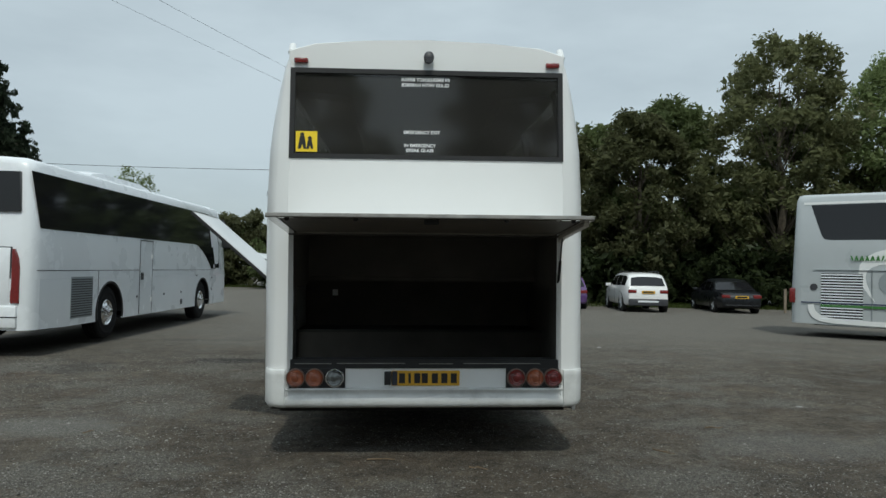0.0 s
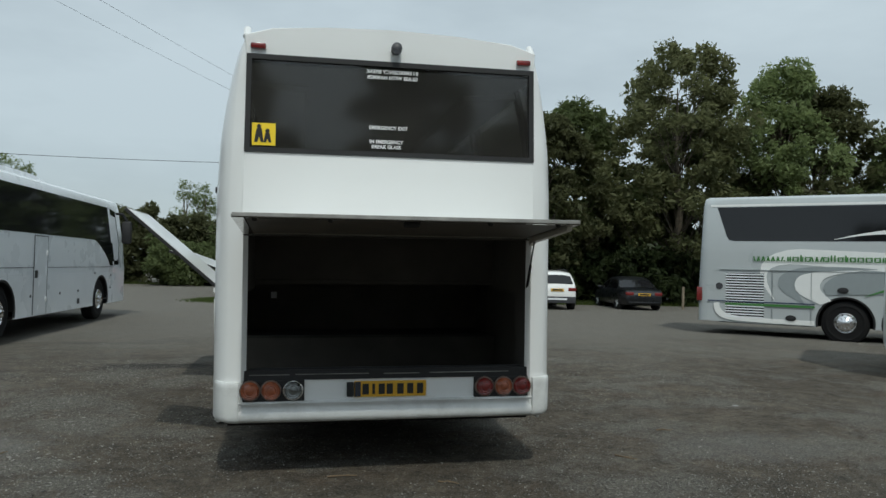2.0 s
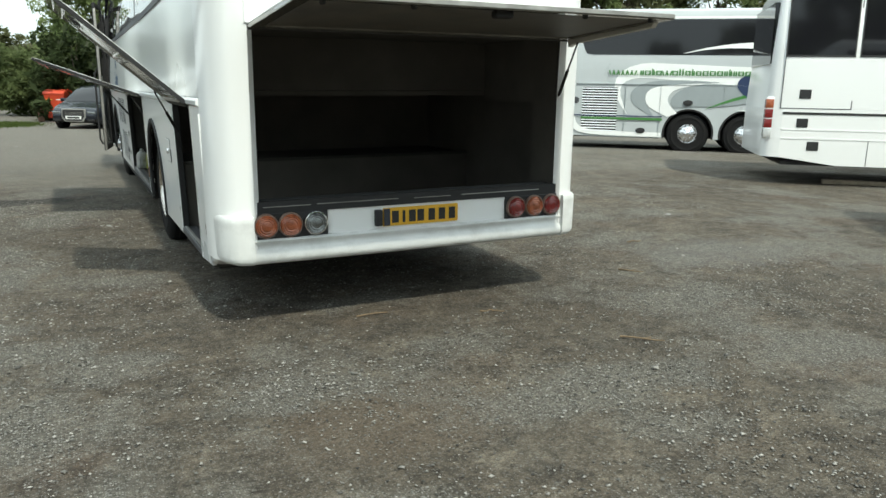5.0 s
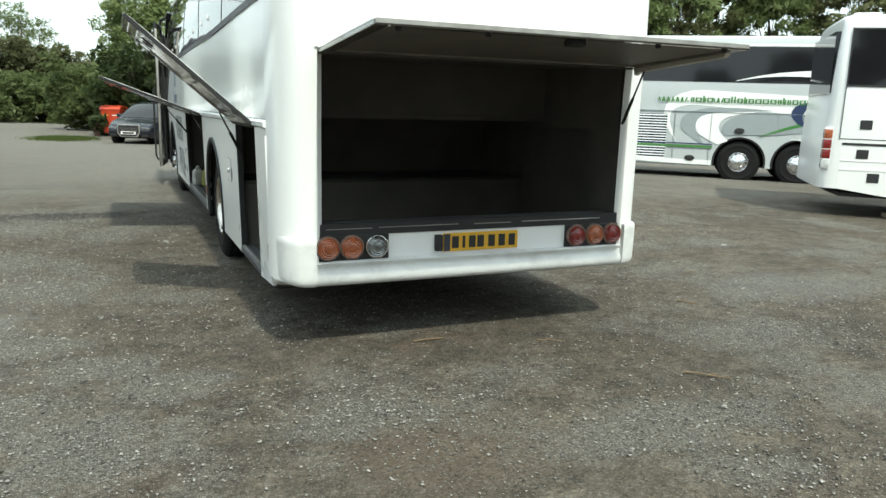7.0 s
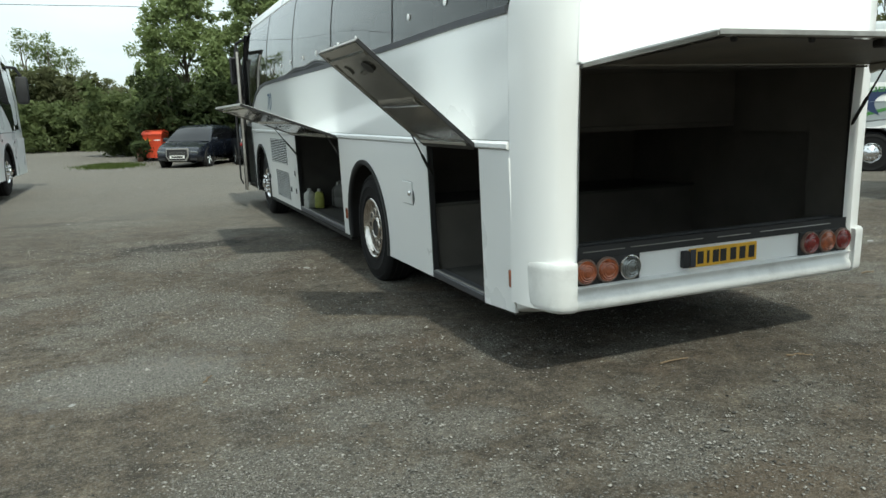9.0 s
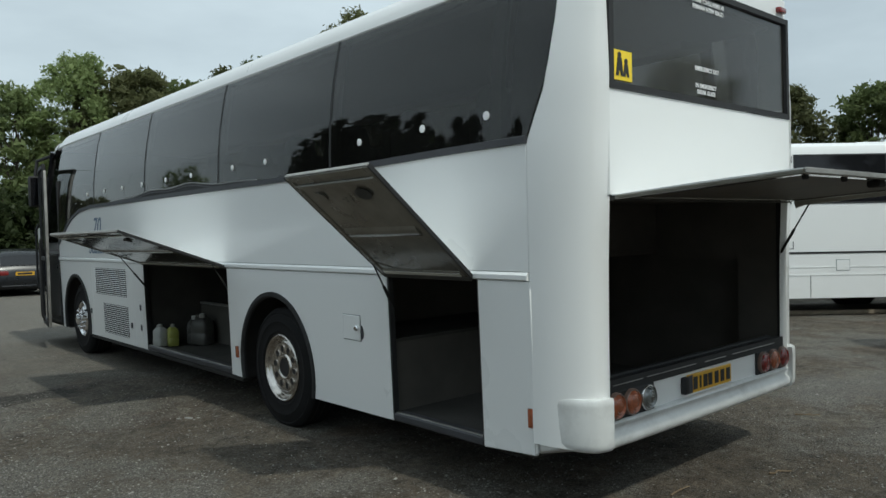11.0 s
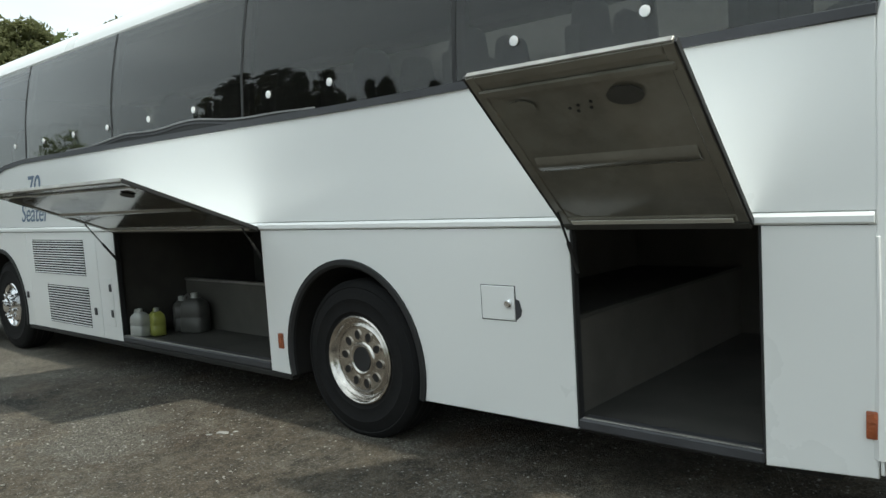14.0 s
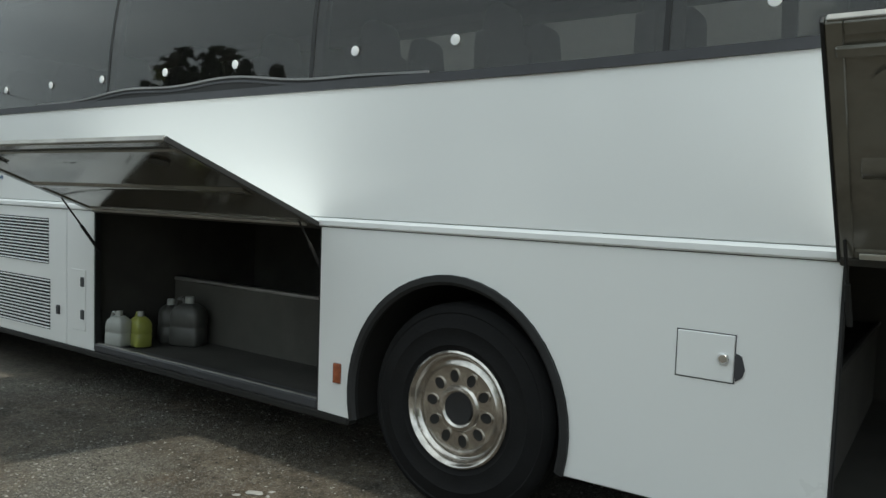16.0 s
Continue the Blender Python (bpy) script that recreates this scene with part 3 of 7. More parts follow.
def build_ground():
    bm = bmesh.new()
    steps = [-420, -250, -150, -90, -60, -44, -36] + list(range(-28, 29, 1)) + [36, 44, 60, 90, 150, 250, 420]
    grid = []
    for y in steps:
        row = []
        for x in steps:
            far = min(max((math.hypot(x, y) - 62) / 200, 0), 1)
            z = 0.05 * far * noise.noise(Vector((x * 0.01, y * 0.01, 3))) + ground_z(x, y)
            z += 0.012 * noise.noise(Vector((x * 0.35, y * 0.35, 7))) * (0 if abs(x) < 2.4 and 5 < y < 18 else 1)
            row.append(bm.verts.new((x, y, z)))
        grid.append(row)
    for a, b in zip(grid, grid[1:]):
        for i in range(len(a) - 1):
            bm.faces.new((a[i], a[i + 1], b[i + 1], b[i]))
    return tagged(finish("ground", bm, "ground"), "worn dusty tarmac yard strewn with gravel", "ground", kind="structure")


build_ground()

# ---------------------------------------------------------------- the main coach, standing along y with its tail to the start of the walk
AXIS_X, ORIGIN_Y = 0.098, 11.5
SIDE = 1.31            # half width
TAIL, NOSE = 5.83, 17.4
SKIRT, RAIL, SILL, EAVE = 0.37, 1.41, 2.16, 3.16
REAR_AXLE, FRONT_AXLE, HUB, WHEEL_Z = 9.165, 15.05, 0.525, 0.532
coach = empty("coach", pose(AXIS_X, ORIGIN_Y, 0, 0, -0.75, 0.5), "white single-deck coach with open boot and luggage lockers", "coach")


TUCKED = ("side_reflector", "filler_flap", "filler_gap", "paint_chip", "service_hatch", "panel_latch", "locker_threshold", "threshold_strip", "locker_seal", "vent_grille", "corner_seam")


GLAZED = ("waist_panel", "window_sill_moulding", "side_window", "pane_joint", "window_post", "glass_blackout")


def sill_lift(y, z):
    """The window line climbs a little towards the tail."""
    back = min(max((9.2 - y) / 3.0, 0), 1)
    tall = min(max((z - 1.5) / 0.6, 0), 1) * (1 - 0.75 * min(max((z - 2.4) / 0.7, 0), 1))
    return 0.034 * back * back * (3 - 2 * back) * tall


def cpart(name, bm, mat, parent=None, label="", angle=35):
    """A part of the coach, drawn in the yard's y and in x from the coach's centre line."""
    if name in GLAZED:
        for v in bm.verts:
            v.co.z += sill_lift(v.co.y, v.co.z)
    if name in TUCKED:
        tuck(bm, -1)
    bmesh.ops.translate(bm, vec=(0, -ORIGIN_Y, 0), verts=bm.verts)
    return part(name, bm, mat, parent or coach, label, angle)


def lerp_table(table, v):
    for (a, x), (b, y) in zip(table, table[1:]):
        if v <= b:
            t = min(max((v - a) / (b - a), 0), 1)
            return x + (y - x) * t
    return table[-1][1]


def half_width(z):
    return lerp_table([(0, SIDE), (2.1, SIDE), (2.5, 1.292), (2.75, 1.262), (3.0, 1.215), (3.16, 1.175), (3.3, 1.11)], z)


def tail_y(z):
    return lerp_table([(0.3, 5.845), (1.4, 5.835), (2.0, 5.81), (2.5, 5.80), (3.1, 5.82), (3.3, 5.86)], z)


def skin_x(y, z):
    """Half width of the skin, rounded in plan towards the tail."""
    hw, ty = half_width(z), tail_y(z)
    if y >= 6.20:
        return hw
    t = min(max((6.20 - y) / (6.20 - ty), 0), 1)
    inner = 1.085
    hw -= 0.02 * t
    return inner + (hw - inner) * (1 - t ** 2.5) ** (1 / 2.5)


def window_end(z):
    return lerp_table([(2.10, 6.215), (2.16, 6.20), (2.30, 6.146), (2.44, 6.09), (2.6, 6.062), (2.8, 6.04), (3.2, 6.03)], z)


# rounded corner columns of the tail
for s in (-1, 1):
    rings = []
    for z in [0.48, 0.6, 0.9, 1.2, 1.5, 1.8, 2.0, 2.155, 2.165, 2.2, 2.25, 2.3, 2.37, 2.44, 2.52, 2.6, 2.7, 2.8, 2.9, 3.0, 3.1, 3.17, 3.24, 3.30]:
        y0 = window_end(z) if 2.16 < z < 3.18 else 6.20
        ty = tail_y(z)
        outer = []
        for k in range(13):
            a = (k / 12) ** 0.7
            y = y0 + (ty - y0) * a
            outer.append((s * skin_x(y, z), y, z))
        inner = [(x - s * 0.035, y + 0.035, z) for x, y, _ in outer[::-1]]
        rings.append(outer + inner)
    cpart("tail_corner", loft(rings), "white", angle=45)

# lower side panels, each a sheet of its own, with round wheel arches
ARCH_R, ARCH_TALL, LOW_EDGE = 0.635, 1.045, 1.38


def arch(yc, lo, hi, n=20):
    a0 = math.asin((SKIRT - HUB) / ARCH_R)
    return [(yc - ARCH_R * math.cos(a0 + (math.pi - 2 * a0) * k / n), HUB + ARCH_TALL * ARCH_R * math.sin(a0 + (math.pi - 2 * a0) * k / n)) for k in range(n + 1)]


def tuck(bm, s):
    """The flank leans in a little below the hinge rail."""
    for v in bm.verts:
        if v.co.z < LOW_EDGE and abs(v.co.x) > SIDE - 0.12:
            v.co.x -= s * 0.024 * (LOW_EDGE - v.co.z)


def side_sheet(points, s, name, bevel=0.004, thick=0.03, proud=0.0):
    x = s * (SIDE + proud)
    bm = prism(points, "x", x, x - s * thick, bevel)
    tuck(bm, s)
    return cpart(name, bm, "white", angle=30)


LOCK1, LOCK2 = (6.62, 7.52), (10.03, 12.26)
LOW = RAIL - 0.028
for s in (-1, 1):
    if s < 0:
        side_sheet([(6.205, SKIRT + 0.03), (LOCK1[0], SKIRT), (LOCK1[0], LOW), (6.205, LOW)], s, "side_panel")
        side_sheet([(LOCK1[1], SKIRT), *arch(REAR_AXLE, 0, 0), (LOCK2[0], SKIRT), (LOCK2[0], LOW), (LOCK1[1], LOW)], s, "side_panel")
        side_sheet([(LOCK2[1], SKIRT), (12.62, SKIRT), (12.62, LOW), (LOCK2[1], LOW)], s, "side_panel")
        side_sheet([(12.63, SKIRT), (14.26, SKIRT), (14.26, LOW), (12.63, LOW)], s, "side_panel")
        side_sheet([(14.27, SKIRT), *[p for p in arch(FRONT_AXLE, 0, 0)], (15.85, SKIRT), (15.85, LOW), (14.27, LOW)], s, "side_panel")
        side_sheet([(16.85, SKIRT), (NOSE - 0.25, SKIRT), (NOSE - 0.25, 1.9), (16.85, 1.9)], s, "side_panel")
        side_sheet([(6.205, RAIL + 0.026), (15.85, RAIL + 0.026), (15.85, 1.62), (15.6, 1.74), (15.35, 1.88), (15.1, 1.99), (14.7, 2.08), (14.2, 2.115), (13.6, 2.118), *[(y, 2.118) for y in (9.2, 8.6, 8.0, 7.4, 6.8, 6.205)]], s, "waist_panel")
    else:
        side_sheet([(6.205, SKIRT), (REAR_AXLE - ARCH_R, SKIRT), *arch(REAR_AXLE, 0, 0), (FRONT_AXLE - ARCH_R, SKIRT), *arch(FRONT_AXLE, 0, 0), (NOSE - 0.25, SKIRT), (NOSE - 0.25, LOW), (6.205, LOW)], s, "side_panel")
        side_sheet([(6.205, RAIL + 0.026), (NOSE - 0.25, RAIL + 0.026), (NOSE - 0.25, 1.7), (15.3, 2.0), (14.2, 2.115), (6.205, 2.118)], s, "waist_panel")
    # hinge rail and window sill moulding
    end = 15.85 if s < 0 else NOSE - 0.3
    prof = [(SIDE - 0.01, RAIL + 0.024), (SIDE + 0.002, RAIL + 0.023), (SIDE + 0.015, RAIL + 0.008), (SIDE + 0.015, RAIL - 0.016), (SIDE + 0.006, RAIL - 0.024), (SIDE - 0.01, RAIL - 0.024)]
    cpart("hinge_rail", loft([[(s * x, y, z) for x, z in prof] for y in (6.21, end)]), "white", angle=20)
    path = [*[(y, 2.139) for y in (6.20, 6.8, 7.4, 8.0, 8.6, 9.2)], (13.6, 2.139), (14.2, 2.136), (14.7, 2.10), (15.1, 2.01), (15.35, 1.90), (15.6, 1.76), (15.85, 1.63)]
    up = [(y, z + 0.022) for y, z in path]
    dn = [(y, z - 0.022) for y, z in path[::-1]]
    cpart("window_sill_moulding", prism(up + dn, "x", s * (SIDE + 0.014), s * (SIDE - 0.02), 0.004), "trim", label="dark grey rubber window moulding")

# side glazing: five long panes a side on the curved skin
PANES = [(None, 8.19), (8.21, 10.15), (10.17, 12.13), (12.15, 14.06), (14.08, 15.95)]


def skin_sheet(lo, hi, z_rows, s, inset, thick=0.006, ny=6):
    """A curved sheet on the skin between two ends given as functions of the height."""
    outer, bmx = [], bmesh.new()
    layers = []
    for d in (inset, inset + thick):
        layer = []
        for z in z_rows:
            a, b = lo(z), hi(z)
            row = []
            for k in range(ny + 1):
                y = a + (b - a) * (k / ny) ** (2.2 if a < 6.3 else 1)
                row.append(bmx.verts.new((s * (skin_x(y, z) - d), y, z)))
            layer.append(row)
        layers.append(layer)
    A, B = layers
    nz = len(z_rows)
    for i in range(nz - 1):
        for k in range(ny):
            bmx.faces.new((A[i][k], A[i][k + 1], A[i + 1][k + 1], A[i + 1][k]))
            bmx.faces.new((B[i][k], B[i + 1][k], B[i + 1][k + 1], B[i][k + 1]))
    for i in range(nz - 1):
        for k in (0, ny):
            bmx.faces.new((A[i][k], A[i + 1][k], B[i + 1][k], B[i][k]))
    for k in range(ny):
        for i in (0, nz - 1):
            bmx.faces.new((A[i][k], B[i][k], B[i][k + 1], A[i][k + 1]))
    return bmx


ZR = [2.150, 2.2, 2.25, 2.3, 2.37, 2.44, 2.52, 2.6, 2.7, 2.8, 2.9, 3.0, 3.1, 3.17]


def low_front(y):
    return lerp_table([(13.9, 2.15), (14.2, 2.146), (14.7, 2.11), (15.1, 2.02), (15.35, 1.91), (15.6, 1.77), (15.95, 1.6)], y)


for s in (-1, 1):
    for i, (a, b) in enumerate(PANES):
        lo = (lambda z: window_end(z) + 0.004) if a is None else (lambda z, a=a: a)
        if i < 4:
            bm = skin_sheet(lo, lambda z, b=b: b, ZR, s, 0.004, ny=16 if i == 0 else 6)
        else:
            bm = bmesh.new()
            cols = []
            for y in (14.08, 14.4, 14.7, 15.0, 15.3, 15.6, 15.95):
                zl = low_front(y)
                cols.append([bm.verts.new((s * (half_width(zl + (3.17 - zl) * k / 8) - 0.004), y, zl + (3.17 - zl) * k / 8)) for k in range(9)])
            for p, q in zip(cols, cols[1:]):
                for k in range(8):
                    bm.faces.new((p[k], q[k], q[k + 1], p[k + 1]))
        pane = cpart("side_window", bm, "glass", label="smoked side window pane")
        pane.visible_shadow = True
    # slim dark joints between the panes and the cabin's window posts
    for y in (8.20, 10.16, 12.14, 14.07):
        cpart("pane_joint", skin_sheet(lambda z: y - 0.012, lambda z: y + 0.012, ZR, s, 0.001, ny=1), "rubber")
        cpart("window_post", skin_sheet(lambda z: y - 0.05, lambda z: y + 0.05, ZR, s, 0.03, 0.04, ny=1), "trim")
    # dark rear quarter post behind the glass
    cpart("window_post", skin_sheet(lambda z: 6.43, lambda z: 6.52, ZR, s, 0.03, 0.04, ny=1), "trim")
    # rear end of the glazing is blacked out
    cpart("glass_blackout", skin_sheet(lambda z: window_end(z) + 0.012, lambda z: 6.33, ZR, s, 0.014, 0.02, ny=8), "black_gloss")

# white sucker dots along the panes of the near side
dot = None
for y in (6.515, 7.10, 7.805, 9.215, 9.846, 10.794, 11.481, 12.214, 12.905, 13.60, 14.35):
    bm = lathe([(0.026, 0), (0.026, 0.004), (0.018, 0.006)], 14, SIDE_LEFT)
    if dot is None:
        dot = part("window_dot", bm, "dot", coach, "white round plastic button")
        dot.matrix_basis = at(-half_width(2.31) - 0.001, y - ORIGIN_Y, 2.313 + sill_lift(y, 2.313))
    else:
        bm.free()
        again(dot, at(-half_width(2.31) - 0.001, y - ORIGIN_Y, 2.313 + sill_lift(y, 2.313)))

# roof
rings = []
for y, dz, sx in ((5.85, -0.045, 0.93), (5.90, -0.015, 0.953), (6.0, -0.003, 0.976), (6.22, 0, 0.996), (8, 0, 0.998), (11, 0, 1), (14, 0, 1), (15.9, 0, 1), (16.4, -0.06, 0.98), (16.8, -0.22, 0.95)):
    prof = [(-1.182, 3.155), (-1.172, 3.20), (-1.15, 3.26), (-1.105, 3.308), (-1.0, 3.342), (-0.7, 3.366), (-0.35, 3.382), (0, 3.387)]
    prof = prof + [(-x, z) for x, z in prof[-2::-1]]
    rings.append([(x * sx, y, z + (dz if z > 3.2 else dz * 0.3)) for x, z in prof] + [(x * sx * 0.98, y, z - 0.04) for x, z in prof[::-1]])
cpart("roof", loft(rings), "white", angle=32)
for s in (-1, 1):
    cpart("roof_lifting_lug", tube((s * 1.085, 5.87, 3.27), (s * 1.085, 5.94, 3.345), 0.028, 10), "white")

# tail: top panel, window, middle panel, lamp panel
pt = [(-1.09, 3.115), (1.09, 3.115), (1.10, 3.275), (0.9, 3.335), (0.5, 3.365), (0, 3.38), (-0.5, 3.365), (-0.9, 3.335), (-1.10, 3.275)]
cpart("tail_top_panel", prism(pt, "y", 5.822, 5.87, 0.008), "white")
cpart("tail_middle_panel", prism([(-1.10, 1.848), (1.10, 1.848), (1.092, 2.435), (-1.092, 2.435)], "y", 5.806, 5.85, 0.006), "white")
bm = box(-1.10, 1.10, 5.87, 5.90, 0.55, 0.80)
cpart("lamp_panel", bm, "white")
# rear window
bm = prism([(-1.062, 2.44), (1.062, 2.44), (1.055, 3.11), (-1.055, 3.11)], "y", 5.816, 5.824)
rear_window = cpart("rear_window", bm, "glass_rear", label="smoked rear window with stickers")


def frame_y(outer, inner, y0, y1, bm=None):
    """A flat frame between two like polygons, drawn out along y."""
    bm = bm or bmesh.new()
    n = len(outer)
    V = [[[bm.verts.new((p[0], y, p[1])) for p in poly] for poly in (outer, inner)] for y in (y0, y1)]
    for i in range(n):
        j = (i + 1) % n
        bm.faces.new((V[0][0][i], V[0][0][j], V[0][1][j], V[0][1][i]))
        bm.faces.new((V[1][0][j], V[1][0][i], V[1][1][i], V[1][1][j]))
        bm.faces.new((V[0][0][j], V[0][0][i], V[1][0][i], V[1][0][j]))
        bm.faces.new((V[0][1][i], V[0][1][j], V[1][1][j], V[1][1][i]))
    return bm


cpart("window_seal", frame_y([(-1.088, 2.418), (1.088, 2.418), (1.08, 3.132), (-1.08, 3.132)], [(-1.05, 2.455), (1.05, 2.455), (1.042, 3.095), (-1.042, 3.095)], 5.796, 5.83), "rubber", label="black rubber window seal")
# stickers on the rear glass
lettering("EMERGENCY EXIT", 0.036, "white_letter", coach, at(-0.045, 5.812 - ORIGIN_Y, 2.625, REAR), "sticker_lettering", bold=0.001)
lettering("IN EMERGENCY", 0.036, "white_letter", coach, at(-0.06, 5.812 - ORIGIN_Y, 2.520, REAR), "sticker_lettering", bold=0.001)
lettering("BREAK GLASS", 0.036, "white_letter", coach, at(-0.06, 5.812 - ORIGIN_Y, 2.482, REAR), "sticker_lettering", bold=0.001)
lettering("IN EMERGENCY BREAK", 0.038, "white_letter", coach, at(-0.02, 5.812 - ORIGIN_Y, 3.045, REAR), "sticker_lettering", mirror=True, bold=0.001)
lettering("GLASS WITH HAMMER", 0.038, "white_letter", coach, at(-0.02, 5.812 - ORIGIN_Y, 3.002, REAR), "sticker_lettering", mirror=True, bold=0.001)
st = cpart("bus_sticker", box(-1.035, -0.868, 5.807, 5.812, 2.470, 2.632), "sign", label="square yellow sticker with black shapes")
for x, w, h in ((-0.985, 0.034, 0.10), (-0.925, 0.028, 0.07)):
    b = prism([(x - w, 2.492), (x - w * 0.3, 2.492), (x, 2.492 + h * 0.4), (x + w * 0.4, 2.492), (x + w, 2.492), (x + w * 0.55, 2.492 + h), (x - w * 0.5, 2.492 + h)], "y", 5.804, 5.8075)
    bmesh.ops.translate(b, vec=(0, -ORIGIN_Y, 0), verts=b.verts)
    part("sticker_shape", b, "black_letter", st)
    b = lathe([(0.016, 0), (0.016, 0.003)], 12, at(x, 5.8072 - ORIGIN_Y, 2.492 + h + 0.014, REAR))
    part("sticker_shape", b, "black_letter", st)
# reversing camera and marker lamps
rc = cpart("reversing_camera", lathe([(0.02, 0), (0.038, 0.01), (0.042, 0.05), (0.036, 0.075), (0.02, 0.085)], 20, at(0.005, 5.82, 3.218, pose(0, 0, 0, 75, 0, 0))), "trim", label="round dark reversing camera")
b = lathe([(0.026, 0), (0.026, 0.004)], 16, at(0.005, 5.734 - ORIGIN_Y, 3.196, pose(0, 0, 0, 75, 0, 0)))
part("camera_lens", b, "black_gloss", rc)
for s in (-1, 1):
    ml = cpart("marker_lamp", box(s * 1.0 - 0.055, s * 1.0 + 0.055, 5.79, 5.83, 3.172, 3.212, 0.01, seg=2), "red", label="small red marker lamp")

# boot opening: frame, sill, inside
cpart("boot_seal", frame_y([(-1.105, 0.765), (1.105, 0.765), (1.105, 1.866), (-1.105, 1.866)], [(-1.07, 0.835), (1.07, 0.835), (1.07, 1.84), (-1.07, 1.84)], 5.86, 5.91), "rubber", label="black rubber boot seal")
cpart("boot_sill", box(-1.10, 1.10, 5.862, 6.02, 0.772, 0.802, 0.006), "inside", label="dark boot sill")
cpart("boot_sill_lip", box(-1.04, 1.04, 5.930, 5.975, 0.800, 0.842, 0.012, seg=2), "rubber", label="raised rubber sill lip")
for a, b, dz in ((-1.03, -0.74, 0.0), (-0.70, -0.16, 0.002), (-0.05, 0.22, -0.001), (0.30, 0.92, 0.001)):
    cpart("worn_sill_edge", box(a, b, 5.857, 5.866, 0.800 + dz, 0.806 + dz, 0.002), "edge", label="scuffed bright sill edge")


def slab(name, x0, x1, y0, y1, z0, z1, mat="inside", label=""):
    return cpart(name, box(x0, x1, y0, y1, z0, z1), mat, label=label)


IN = SIDE - 0.035
slab("boot_floor", -1.07, 1.07, 5.92, 6.21, 0.47, 0.49)
slab("boot_floor", -IN, IN, 6.21, 7.56, 0.385, 0.415)
slab("boot_step_wall", -IN, IN, 7.56, 7.585, 0.415, 0.915, "boot_lifted")
cpart("boot_step_edge", box(-IN, IN, 7.548, 7.575, 0.905, 0.93, 0.004), "inside", label="worn step edge")
slab("boot_shelf", -IN, IN, 7.585, 8.40, 0.89, 0.915)
slab("bulkhead", -IN, IN, 8.40, 8.43, 0.385, 1.47, "boot_lifted")
slab("boot_ceiling", -IN, IN, 6.90, 8.40, 1.44, 1.475, "boot_lifted")
slab("boot_ceiling_step", -IN, IN, 6.90, 6.92, 1.478, 1.86, "boot_lifted")
slab("boot_ceiling", -1.07, 1.07, 5.87, 6.90, 1.85, 1.875, "boot_lifted")
slab("rear_lip_wall", -1.10, 1.10, 5.905, 5.925, 0.47, 0.775)
for s in (-1, 1):
    slab("boot_cheek", s * 1.07, s * 1.10, 5.90, 6.20, 0.48, 1.86, "boot_lifted")
# small white square on the bulkhead
cpart("white_mark", box(-0.975, -0.915, 8.392, 8.399, 1.245, 1.315), "dot", label="small white mark on the bulkhead")
# bright strip standing in for daylight through the open side locker
cpart("boot_stay", box(-1.075, -1.058, 5.93, 5.95, 0.92, 1.38, 0.003), "edge", label="bright strip painted for daylight at the boot edge")
slab("boot_side_wall", IN - 0.02, IN, 6.2, 8.4, 0.41, 1.46, "boot_lifted")
for s in (-1, 1):
    slab("boot_upper_wall", s * 1.06, s * 1.08, 5.90, 6.90, 1.40, 1.86, "boot_lifted")
